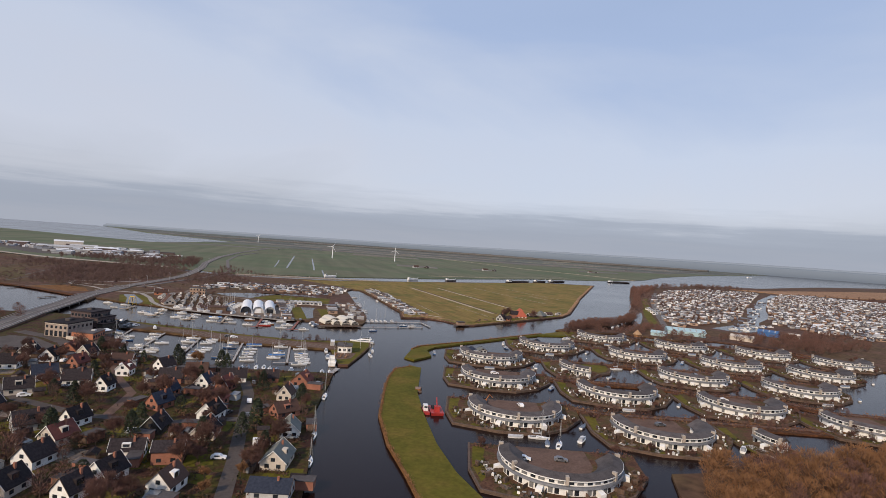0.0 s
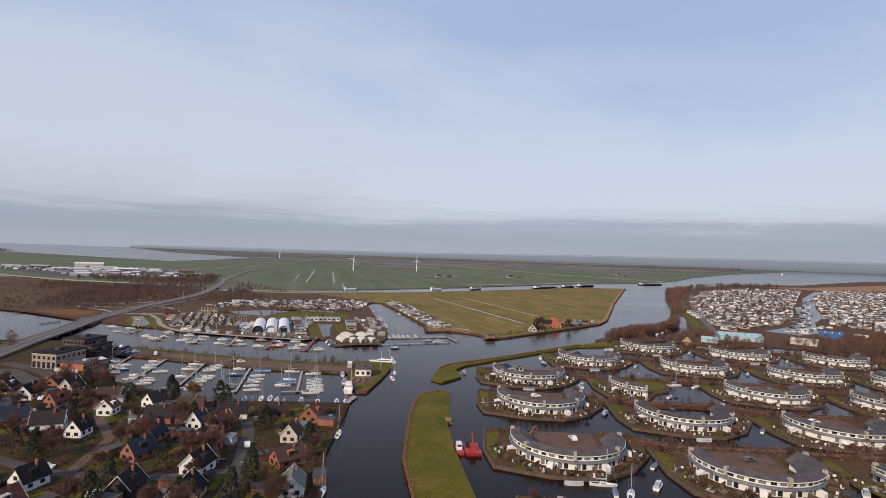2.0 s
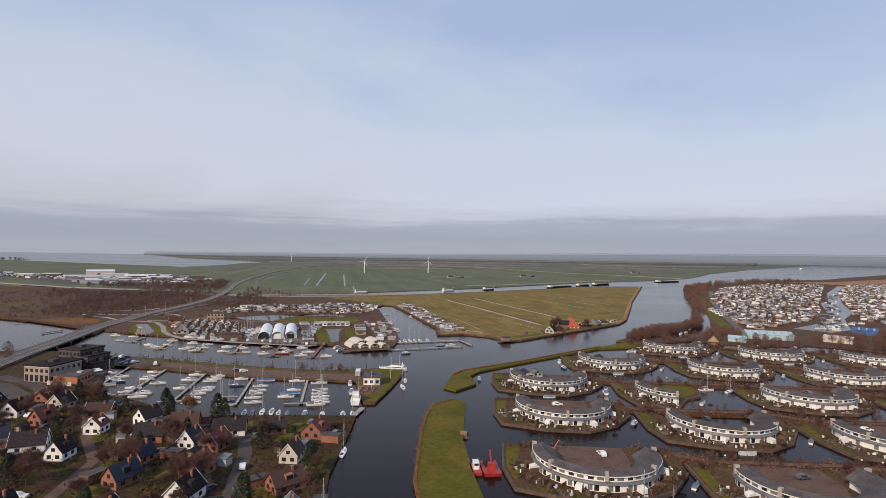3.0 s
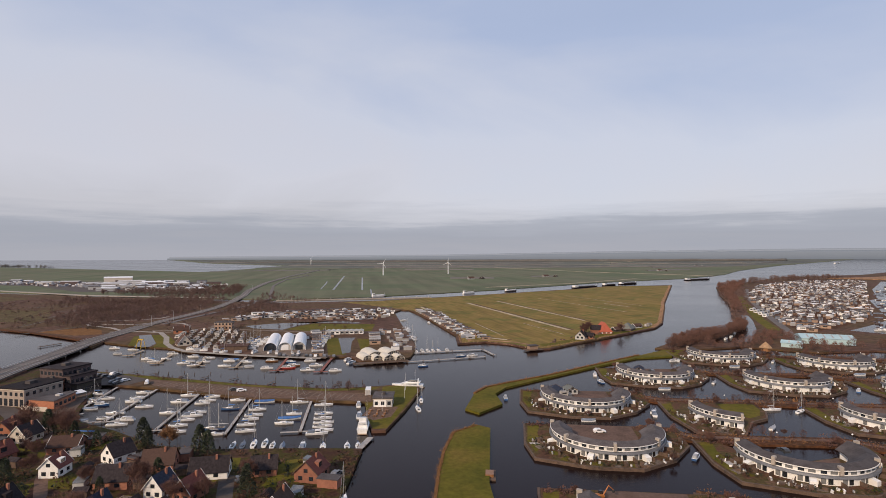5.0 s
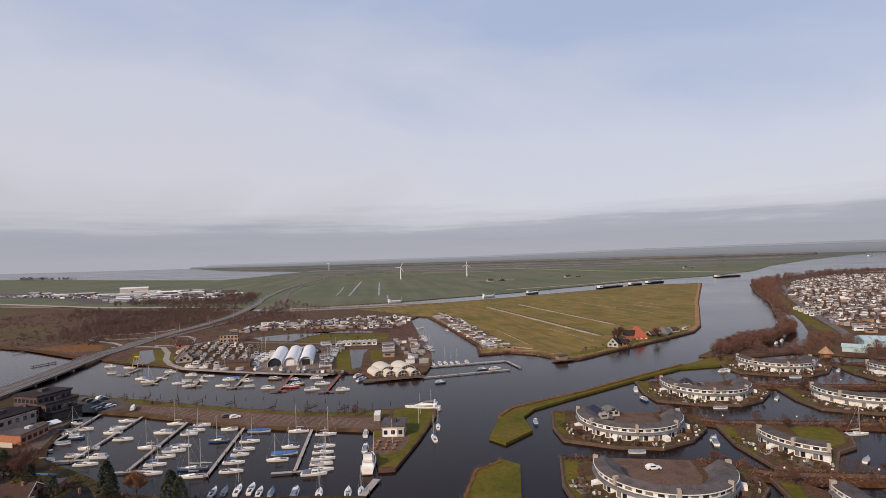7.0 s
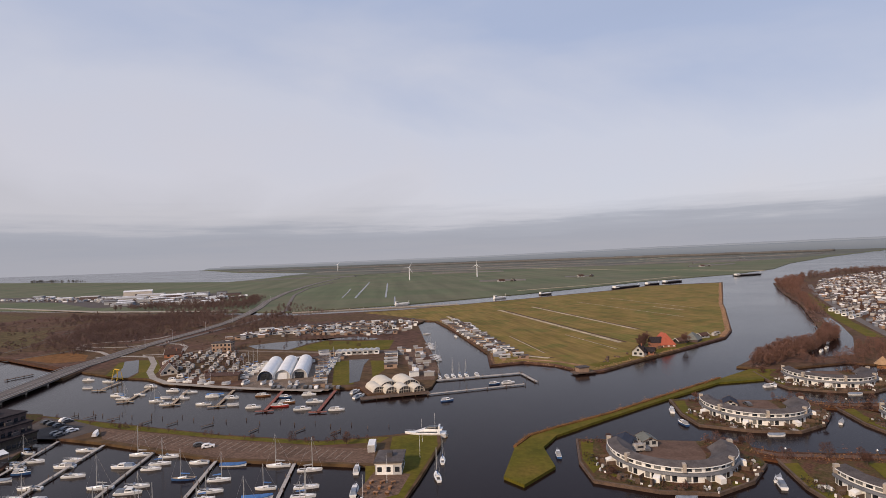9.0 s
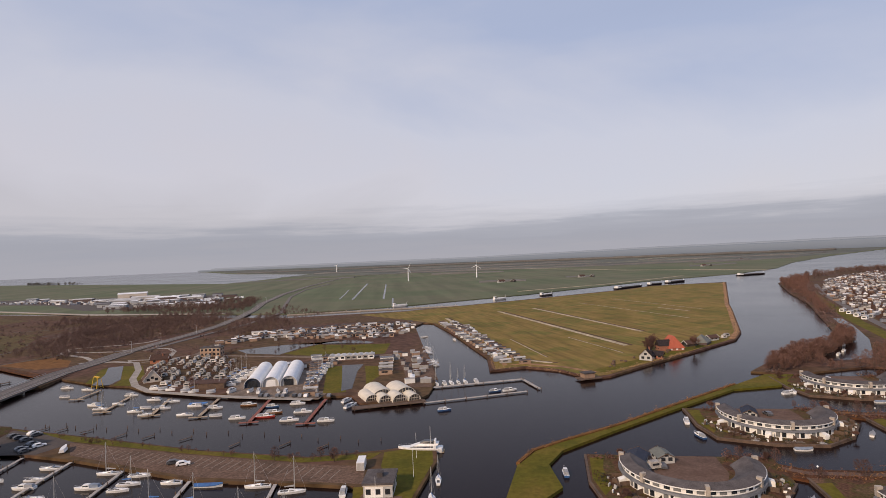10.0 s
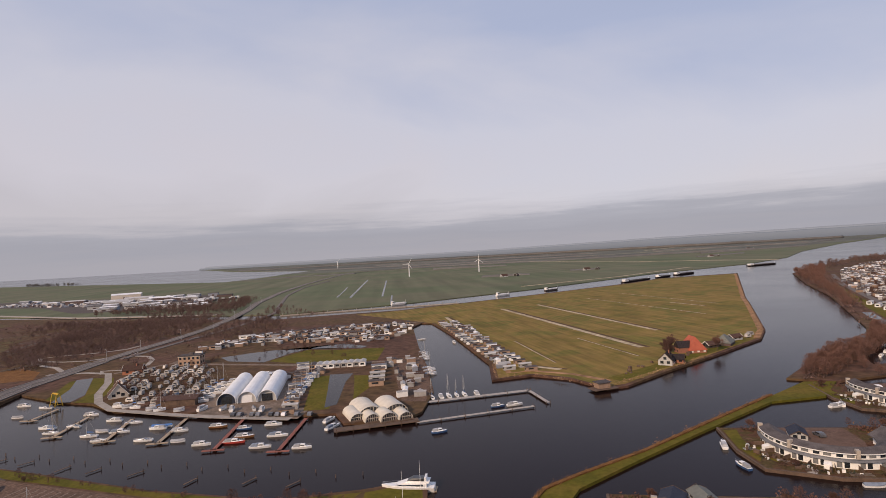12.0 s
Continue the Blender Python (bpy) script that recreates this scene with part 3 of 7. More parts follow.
full = crescent(radians(168), radians(372), 12, "white two-storey curved terrace with weathered grey roof on its island")
plain = crescent(radians(168), radians(372), 12, "distant white curved terrace with weathered grey roof on its island", False)
stub_ = crescent(radians(177), radians(216), 3, "very short white curved terrace with grey roof on its island")
short = crescent(radians(177), radians(252), 5, "short white curved terrace with grey roof on its island")
for i, (cx, cy, half) in enumerate(CRESCENTS):
    src = stub_ if i == 18 else short if half else full if i < 9 else plain
    m = pose(cx, cy, 0.8, 0, 0, TURNS[i])
    if src.location.length == 0:
        src.matrix_basis = m
        src.scale = (0.9, 0.9, 0.82)
    else:
        copy_thing(src, m)


# ---- village houses ----
WALLS = {"white": WHITE, "cream": CREAM, "brick": BRICK, "orange": ORANGE, "timber": TIMBER, "grey": GREY_WALL}
ROOFS = {"dark": ROOF_DARK, "blue": ROOF_BLUE, "red": ROOF_RED, "brown": ROOF_BROWN, "green": ROOF_GREEN, "scarlet": ROOF_SCARLET}
WORDS = {"white": "white rendered", "cream": "cream brick", "brick": "red brick", "orange": "orange brick", "timber": "dark timber", "grey": "grey rendered"}
TILES = {"dark": "black tiled", "blue": "slate-blue tiled", "red": "dark red tiled", "brown": "brown tiled", "green": "mossy grey tiled", "scarlet": "bright orange-red tiled"}


def house(x, y, heading, wall, roof, w=8.0, l=10.0, eave=3.2, rise=4.2, ground=1.0, dormer=True, chimney=True):
    """A gabled house, ridge along its own y."""
    root = thing("house", f"{WORDS[wall]} house with a steep {TILES[roof]} gable roof", "house", at(x, y, ground, heading, 0.8 if y < 400 else 1.0), "village houses")
    hw, hl = w / 2, l / 2
    body = Geo()
    sec = [(-hw, 0), (hw, 0), (hw, eave), (0, eave + rise), (-hw, eave)]
    body.loft([[(px, py, pz) for px, pz in sec] for py in (hl, -hl)])
    part("wall", body, WALLS[wall], root)
    k = rise / hw
    o, t = 0.45, 0.25
    for sx in (-1, 1):
        slab = [(sx * (hw + o), eave - o * k), (0, eave + rise), (0, eave + rise + t), (sx * (hw + o), eave - o * k + t)]
        part("roof", Geo().loft([[(px, py, pz) for px, pz in slab] for py in (hl + o, -hl - o)]), ROOFS[roof], root)
    for py in (-hl - o - 0.05, hl + o - 0.03):
        trim = Geo()
        for sx in (-1, 1):
            lo, hi = Vector((sx * (hw + o), py, eave - o * k + 0.06)), Vector((0, py, eave + rise + 0.06))
            trim.loft([[p + Vector((0, dy, dz)) for dy, dz in ((0, 0), (0.08, 0), (0.08, 0.3), (0, 0.3))] for p in (lo, hi)])
        part("bargeboard", trim, WHITE if wall in ("timber", "cream") or int(x) % 3 == 0 else QUAY, root)
    for py in (-hl - 0.04, hl):
        for px, pz, ww, hh in ((-hw * 0.45, 0.9, 1.6, 1.4), (hw * 0.45, 0.9, 1.6, 1.4), (0, eave + 0.4, 1.5, 1.3)):
            pane = Geo().box(px - ww / 2, px + ww / 2, py, py + 0.04, pz, pz + hh)
            part("window", pane, GLASS, root)
    for sx in (-1, 1):
        for py in (-hl * 0.5, hl * 0.4):
            part("window", Geo().box(sx * hw - 0.03, sx * hw + 0.03, py - 0.8, py + 0.8, 0.9, 2.2), GLASS, root)
    if chimney:
        part("chimney", Geo().box(0.5, 1.2, hl * 0.3, hl * 0.3 + 0.7, eave + rise - 1.2, eave + rise + 0.9), BRICK, root)
    if dormer and int(x + y) % 2:
        for sx in ((-1, 1) if int(y) % 3 == 0 else (1,)):
            d = Geo().box(sx * hw * 0.55 - 0.9, sx * hw * 0.55 + 0.9, -1.6, 1.2, eave + 0.6, eave + rise * 0.72)
            box_ = part("dormer", d, WALLS[wall] if int(x) % 2 else ROOFS[roof], root)
            part("dormer_window", Geo().box(sx * (hw * 0.55 + 0.9) - 0.03, sx * (hw * 0.55 + 0.9) + 0.03, -1.3, 0.9, eave + 1.0, eave + rise * 0.65), GLASS, box_)
    return root


G, L = -17, 73      # ridge along the street, or across it
house(-193, 262, G, "cream", "dark")
house(-178, 255, G + 6, "white", "dark")
house(-179, 270, G, "orange", "red")
house(-168, 266, G + 20, "cream", "dark", 8, 9)
house(-147, 259, L, "brick", "brown", 10, 11, 2.8, 3.0, dormer=False)
house(-184, 238, L, "white", "dark")
house(-160, 226, L - 25, "white", "blue", 8, 11)
house(-135, 240, G + 10, "white", "red", 7, 8, 3.6, 3.4)
house(-160, 247, G + 25, "brick", "red", 7, 9)
house(-144, 222, L - 8, "white", "dark", 8, 12)
house(-130, 217, G + 14, "white", "dark", 7, 8)
house(-155, 206, L - 20, "cream", "dark", 8, 11)
house(-124, 252, G + 38, "white", "dark", 8, 9)
house(-107, 247, L, "brick", "brown", 9, 11, 2.8, 4.4, dormer=False)
house(-89, 243, L, "white", "dark", 9, 13, 2.8, 4.0)
house(-74, 246, L, "brick", "dark", 7, 9, 2.8, 3.6)
house(-59, 244, G + 24, "brick", "red", 9, 10)
house(-112, 234, L + 4, "brick", "dark", 8, 11)
house(-104, 216, G + 24, "orange", "blue", 6, 8)
house(-100, 201, G + 34, "brick", "blue", 7, 10)
house(-96, 230, G + 22, "white", "blue", 7, 8)
house(-87, 229, G + 26, "brick", "red", 7, 9)
house(-83, 209, G + 26, "brick", "red", 8, 10)
house(-78, 193, G + 22, "white", "dark", 8, 10, 3.6)
house(-73, 177, G + 10, "cream", "dark", 9, 10, 2.8, 4.6)
house(-90, 179, G + 14, "timber", "dark", 8, 10, 2.4, 4.4)
house(-126, 173, L - 30, "grey", "dark", 8, 12)
house(-116, 179, G + 30, "white", "dark", 7, 9)
house(-111, 164, G + 30, "cream", "red", 8, 10)
house(-107, 149, G + 25, "white", "dark", 8, 10)
house(-84, 143, G + 28, "white", "dark", 8, 10)
house(-86, 133, G + 30, "white", "dark", 7, 9)
house(-87, 158, L, "white", "dark", 7, 11, 3.2, 3.0)
house(-75, 157, L, "brick", "dark", 8, 10, 4.6, 2.4)
house(-67, 140, G + 22, "white", "brown", 8, 10)
house(-60, 222, G + 18, "cream", "brown", 7, 9)
house(-55, 202, L - 30, "brick", "brown", 8, 11, 2.8, 3.8)
house(-48, 184, G + 4, "white", "green", 8, 11, 2.6, 3.8)
house(-45, 160, G + 16, "cream", "green", 9, 13, 2.8, 4.0)
house(-41, 141, L + 16, "grey", "blue", 9, 13, 2.8, 2.6, dormer=False)
house(-102, 133, G + 20, "cream", "dark")
house(-120, 140, L - 20, "white", "dark")
house(-150, 185, G + 20, "brick", "dark")
house(-200, 225, L - 10, "white", "dark")
house(-178, 205, G + 12, "cream", "red")
house(-215, 250, G, "white", "red")


# ---- boats ----
def hull_rings(l, w, h, draft=0.25, bow=0.42, stern=0.8):
    """Rings from stern to bow, y ahead."""
    rings = []
    for k in range(9):
        s = k / 8
        half = w / 2 * (stern + (1 - stern) * min(1, s * 2.6)) * (1 - max(0, (s - bow) / (1 - bow)) ** 2.1)
        half = max(half, 0.03)
        y = -l / 2 + l * s
        top = h * (1 + 0.28 * s * s)
        rings.append([(-half * 0.7, y - 0.12 * l * s * 0.3, -draft), (half * 0.7, y - 0.12 * l * s * 0.3, -draft), (half, y, top), (-half, y, top)])
    return rings


def sailing_boat(l, w, hull_mat, cover, label, mast=1.15, masts=1):
    root = thing("sailing_boat", label, "sailing boat", group="moored boats")
    h = 0.8
    part("hull", Geo().loft(hull_rings(l, w, h, bow=0.45, stern=0.72)), hull_mat, root)
    deck = [[(x * 0.93, y * 0.96, z + 0.012) for x, y, z in (ring[3], ring[2])] for ring in hull_rings(l, w, h, bow=0.45, stern=0.72)]
    part("deck", Geo().loft([[a, b, (b[0], b[1], b[2] + 0.05), (a[0], a[1], a[2] + 0.05)] for a, b in deck]), DECK if hull_mat is not GEL else GEL, root)
    cab = Geo().loft([[(-w * 0.3, -l * 0.12, h), (w * 0.3, -l * 0.12, h), (w * 0.25, -l * 0.12, h + 0.65), (-w * 0.25, -l * 0.12, h + 0.65)],
                      [(-w * 0.2, l * 0.22, h + 0.05), (w * 0.2, l * 0.22, h + 0.05), (w * 0.14, l * 0.2, h + 0.4), (-w * 0.14, l * 0.2, h + 0.4)]])
    house_ = part("cabin", cab, GEL, root)
    for sx in (-1, 1):
        part("cabin_window", Geo().box(sx * w * 0.275 - 0.02, sx * w * 0.275 + 0.02, -l * 0.1, l * 0.08, h + 0.2, h + 0.42), GLASS, house_)
    part("cockpit", Geo().box(-w * 0.22, w * 0.22, -l * 0.42, -l * 0.15, h - 0.05, h + 0.09), TIMBER, root)
    for i in range(masts):
        my = l * 0.1 - i * l * 0.36
        spar = part("mast", Geo().tube((0, my, h), (0, my, h + l * mast * 1.55 * (1 - 0.25 * i)), 0.085, 0.06), MAST, root)
        part("boom", Geo().tube((0, my, h + 1.6), (0, my - l * 0.38, h + 1.5), 0.07, 0.06), ALU, spar)
        part("sail_cover", Geo().loft([[(-0.13, my - 0.1, h + 1.6), (0.13, my - 0.1, h + 1.6), (0, my - 0.1, h + 2.2)],
                                      [(-0.1, my - l * 0.37, h + 1.52), (0.1, my - l * 0.37, h + 1.52), (0, my - l * 0.37, h + 1.8)]]), cover, spar)
    if not masts:
        part("lowered_mast", Geo().tube((0.1, l * 0.46, h + 0.75), (0.1, -l * 0.52, h + 0.85), 0.06, 0.05), MAST, root)
        part("sprayhood", Geo().loft([[(-w * 0.3, -l * 0.16, h + 0.5), (w * 0.3, -l * 0.16, h + 0.5), (w * 0.2, -l * 0.16, h + 1.05), (-w * 0.2, -l * 0.16, h + 1.05)],
                                      [(-w * 0.26, -l * 0.04, h + 0.5), (w * 0.26, -l * 0.04, h + 0.5), (w * 0.2, -l * 0.07, h + 0.75), (-w * 0.2, -l * 0.07, h + 0.75)]]), cover, root)
        return root
    stays = Geo()
    top = Vector((0, l * 0.1, h + l * mast * 1.52))
    for end in ((0, l * 0.49, h + 0.2), (-w * 0.45, l * 0.06, h), (w * 0.45, l * 0.06, h), (0, -l * 0.49, h)):
        stays.tube(top, end, 0.018, 0.018, 3)
    part("rigging", stays, STEEL, root)
    return root


def motor_boat(l, w, hull_mat, label, canopy=None):
    root = thing("motor_boat", label, "motor boat", group="moored boats")
    h = 0.85
    part("hull", Geo().loft(hull_rings(l, w, h, bow=0.5, stern=0.92)), hull_mat, root)
    deck = [[(x * 0.94, y * 0.97, z + 0.012) for x, y, z in (ring[3], ring[2])] for ring in hull_rings(l, w, h, bow=0.5, stern=0.92)]
    part("deck", Geo().loft([[a, b, (b[0], b[1], b[2] + 0.05), (a[0], a[1], a[2] + 0.05)] for a, b in deck]), GEL, root)
    house_ = part("cabin", Geo().loft([[(-w * 0.38, -l * 0.1, h), (w * 0.38, -l * 0.1, h), (w * 0.33, -l * 0.08, h + 1.25), (-w * 0.33, -l * 0.08, h + 1.25)],
                              [(-w * 0.34, l * 0.24, h), (w * 0.34, l * 0.24, h), (w * 0.28, l * 0.14, h + 1.2), (-w * 0.28, l * 0.14, h + 1.2)]]), GEL, root)
    for sx in (-1, 1):
        part("side_window", Geo().box(sx * w * 0.365 - 0.025, sx * w * 0.365 + 0.025, -l * 0.06, l * 0.13, h + 0.55, h + 1.0), GLASS, house_)
    part("windscreen", Geo().loft([[(-w * 0.27, l * 0.215, h + 0.55), (w * 0.27, l * 0.215, h + 0.55), (w * 0.25, l * 0.165, h + 1.12), (-w * 0.25, l * 0.165, h + 1.12)],
                                   [(-w * 0.27, l * 0.225, h + 0.55), (w * 0.27, l * 0.225, h + 0.55), (w * 0.25, l * 0.175, h + 1.12), (-w * 0.25, l * 0.175, h + 1.12)]]), GLASS, house_)
    part("aft_canopy", Geo().loft([[(-w * 0.4, -l * 0.44, h), (w * 0.4, -l * 0.44, h), (w * 0.3, -l * 0.4, h + 1.1), (-w * 0.3, -l * 0.4, h + 1.1)],
                                   [(-w * 0.4, -l * 0.11, h), (w * 0.4, -l * 0.11, h), (w * 0.34, -l * 0.11, h + 1.3), (-w * 0.34, -l * 0.11, h + 1.3)]]), canopy or CANVAS_GREY, root)
    rail = Geo()
    for sx in (-1, 1):
        rail.tube((sx * w * 0.42, 0, h + 0.75), (sx * w * 0.06, l * 0.47, h + 0.95), 0.03, 0.03, 3)
    part("bow_rail", rail, STEEL, root)
    return root


def covered_boat(l, w, label, cover):
    root = thing("covered_boat", label, "boat", group="moored boats")
    part("hull", Geo().loft(hull_rings(l, w, 0.75, bow=0.5, stern=0.85)), GEL, root)
    rings = []
    for ring in hull_rings(l * 0.98, w * 1.02, 0.78, bow=0.5, stern=0.85):
        (ax, ay, az), (bx, by, bz) = ring[3], ring[2]
        rings.append([(ax, ay, az - 0.15), (bx, by, bz - 0.15), (bx, by, bz + 0.05), (0, by, bz + 0.75), (ax, ay, az + 0.05)])
    part("tarpaulin", Geo().loft(rings), cover, root)
    return root


def yacht(l, w, label):
    """A large white motor yacht with a raked flybridge."""
    root = thing("motor_yacht", label, "motor yacht")
    h = 1.9
    part("hull", Geo().loft(hull_rings(l, w, h, bow=0.4, stern=0.95)), GEL, root)
    deck = [[(x * 0.95, y * 0.98, z + 0.012) for x, y, z in (ring[3], ring[2])] for ring in hull_rings(l, w, h, bow=0.4, stern=0.95)]
    part("deck", Geo().loft([[a, b, (b[0], b[1], b[2] + 0.06), (a[0], a[1], a[2] + 0.06)] for a, b in deck]), GEL, root)

    def tier(y0, y1, y2, y3, z0, z1, k):
        return Geo().loft([[(-w * k, y0, z0), (w * k, y0, z0), (w * k * 0.92, y1, z1), (-w * k * 0.92, y1, z1)],
                           [(-w * k * 0.8, y3, z0), (w * k * 0.8, y3, z0), (w * k * 0.7, y2, z1), (-w * k * 0.7, y2, z1)]])
    part("saloon", tier(-l * 0.36, -l * 0.36, l * 0.08, l * 0.3, h, h + 1.5, 0.42), GEL, root)
    part("saloon_glass", tier(-l * 0.3, -l * 0.3, l * 0.1, l * 0.22, h + 0.55, h + 1.15, 0.43), GLASS, root)
    part("flybridge", tier(-l * 0.4, -l * 0.42, -l * 0.02, l * 0.08, h + 1.5, h + 2.2, 0.38), GEL, root)
    part("flybridge_canopy", tier(-l * 0.32, -l * 0.3, -l * 0.1, l * 0.0, h + 2.2, h + 3.2, 0.33), CAR_DARK, root, "dark canvas canopy")
    part("radar_arch", Geo().box(-w * 0.33, w * 0.33, -l * 0.36, -l * 0.32, h + 2.2, h + 3.6), GEL, root)
    rail = Geo()
    for sx in (-1, 1):
        rail.tube((sx * w * 0.44, 0, h + 0.9), (sx * w * 0.05, l * 0.48, h + 1.3), 0.035, 0.035, 3)
    part("bow_rail", rail, STEEL, root)
    part("swim_platform", Geo().box(-w * 0.4, w * 0.4, -l * 0.54, -l * 0.49, 0.2, 0.4), DECK, root)
    return root


class Fleet:
    """Builds a prototype at its first berth, and copies after that."""

    def __init__(self, make):
        self.make, self.proto = make, None

    def moor(self, x, y, heading, s=1.0):
        m = pose(x, y, 0.0, 0, 0, -heading)
        if self.proto is None:
            self.proto = self.make()
            self.proto.matrix_basis = m @ Matrix.Diagonal((1.0, 1.2, 0.78, 1))
            return self.proto
        return copy_thing(self.proto, m)


SAIL = [Fleet(lambda: sailing_boat(6.0, 2.1, GEL, CANVAS, "white sailing boat with a blue sail cover, moored")),
        Fleet(lambda: sailing_boat(6.6, 2.2, GEL, CANVAS_GREY, "white sailing yacht with a grey sail cover, moored", 1.25)),
        Fleet(lambda: sailing_boat(6.3, 2.1, GEL_BLUE, CANVAS, "dark blue sailing boat with blue sail cover, moored", 1.2)),
        Fleet(lambda: sailing_boat(5.2, 1.8, GEL, CANVAS, "small white sailing boat at its berth", 1.1)),
        Fleet(lambda: sailing_boat(8.1, 2.4, GEL_BLUE, CANVAS_GREY, "two-masted blue and white sailing ketch at a jetty", 1.25, 2)),
        Fleet(lambda: sailing_boat(6.2, 2.1, GEL, CANVAS_DULL, "white sailing boat with its mast lowered for winter", 1.15, 0)),
        Fleet(lambda: sailing_boat(5.4, 1.9, GEL, CANVAS_GREY, "small white sailing boat with its mast lowered", 1.15, 0))]
MOTOR = [Fleet(lambda: motor_boat(5.9, 2.1, GEL, "white motor cruiser with a grey canopy, moored")),
         Fleet(lambda: motor_boat(6.7, 2.2, GEL, "white motor cruiser with a dull blue-grey canopy, moored", CANVAS_DULL)),
         Fleet(lambda: motor_boat(5.0, 1.8, GEL_BLUE, "small blue motor boat with grey canopy, moored")),
         Fleet(lambda: motor_boat(6.3, 2.2, VARNISH, "varnished brown motor boat moored at a red jetty", CANVAS_GREY)),
         Fleet(lambda: motor_boat(7.0, 2.2, GEL_RED, "red-hulled motor boat moored at a red jetty", CANVAS_GREY))]
COVER = [Fleet(lambda: covered_boat(7.4, 2.4, "boat under a bright blue tarpaulin", CANVAS)),
         Fleet(lambda: covered_boat(4.6, 1.7, "small open boat under a grey tarpaulin", CANVAS_GREY)),
         Fleet(lambda: covered_boat(4.6, 1.7, "small open boat under a dull blue-grey tarpaulin", CANVAS_DULL))]
W = 78      # berths lie square to the jetties
# first jetty
for i, (x, y) in enumerate([(-181, 315.5), (-175.5, 306), (-186, 319), (-175, 312), (-191, 329), (-180, 322)]):
    (SAIL[6], COVER[2], SAIL[5], MOTOR[2], SAIL[3])[i % 5].moor(x, y, W if i % 2 else W + 180)
COVER[0].moor(-155.5, 277, W + 14)
COVER[2].moor(-167, 290, W + 6)
# second jetty
for i, (x, y) in enumerate([(-170, 333), (-167, 324), (-165, 318), (-155, 311), (-161, 301), (-160, 294), (-151, 293)]):
    (SAIL[5], SAIL[6], MOTOR[0], SAIL[5])[i % 4].moor(x, y, W if i % 2 else W + 180)
SAIL[1].moor(-150, 287, W)
# third jetty
for i, (x, y) in enumerate([(-146, 330), (-134, 329), (-144, 319), (-133, 318), (-133, 322.5), (-139, 303), (-128, 305), (-127.5, 300.5), (-127, 295), (-126, 288), (-123, 281)]):
    (SAIL[1], SAIL[5], MOTOR[1], SAIL[6], SAIL[0])[i % 5].moor(x, y, W if x > -138 else W + 180)
# fourth jetty
COVER[0].moor(-107, 322.8, W + 6)
SAIL[4].moor(-111.5, 285.5, W + 180)
for k, x, y, h in ((6, -120, 324, W + 180), (2, -117, 311, W + 180), (0, -105, 311, W), (5, -103, 303, W), (3, -102, 298, W), (0, -100.5, 291, W), (5, -97.5, 284, W)):
    SAIL[k].moor(x, y, h)
SAIL[1].moor(-108, 279.5, W + 180)
# boats along the village bank
for i, (x, y) in enumerate([(-95, 269), (-92, 270), (-88.5, 271), (-85, 272), (-81.5, 270), (-78, 270), (-64, 270), (-56, 271), (-52.5, 272)]):
    (SAIL[6], COVER[1], SAIL[0], SAIL[5], SAIL[6], COVER[2], SAIL[0], SAIL[5], SAIL[3])[i].moor(x, y, -14)
MOTOR[1].moor(-71, 270, -12)
# fifth jetty
for k, x, y, h in ((1, -91.5, 323, W + 180), (1, -79.5, 320, W), (3, -87.5, 306, W + 180), (5, -75.5, 307.5, W), (0, -87, 294, W + 180), (0, -74, 301.5, W), (1, -72, 296, W), (5, -71, 291.5, W), (1, -69.5, 287, W)):
    SAIL[k].moor(x, y, h)
COVER[0].moor(-87, 300, W)
MOTOR[1].moor(-70.5, 283.5, W)
# beside the harbour hut
MOTOR[0].moor(-64.5, 321, -12)
MOTOR[1].moor(-60.5, 306, -10)
big = yacht(13.5, 4.2, "large white motor yacht moored bow-out beside the harbour dam")
big.matrix_basis = pose(-55, 291, 0, 0, 0, 8)
long_yacht = yacht(15.4, 4.4, "long white motor yacht with dark flybridge canopy moored at the dam")
long_yacht.matrix_basis = pose(-48.5, 354, 0, 0, 0, 92) @ Matrix.Diagonal((1, 1, 0.74, 1))
SAIL[0].moor(-38.3, 317, -18)
SAIL[3].moor(-38.6, 330, -8)
# north bank jetties
for i, (x, y) in enumerate([(-266, 444), (-250, 440), (-250, 425), (-219, 409), (-211, 403), (-208, 411), (-214, 428), (-195, 419), (-183, 416), (-189, 405), (-180, 404), (-190, 399), (-181, 394), (-166, 408), (-154, 405), (-162, 394), (-146.5, 393)]):
    (MOTOR[0], SAIL[5], COVER[1], MOTOR[1], SAIL[0], SAIL[6], MOTOR[0])[i % 7].moor(x, y, W + (0 if x > -200 else 8) + 180 * (i % 2))
COVER[0].moor(-166, 411, W + 6)
for k, x, y in ((3, -140, 410), (2, -127, 407), (0, -134.5, 389.5), (4, -123, 392), (0, -117, 412), (1, -109, 399), (1, -110, 387), (0, -94, 386.5), (3, -122, 398)):
    MOTOR[k].moor(x, y, W + 4)
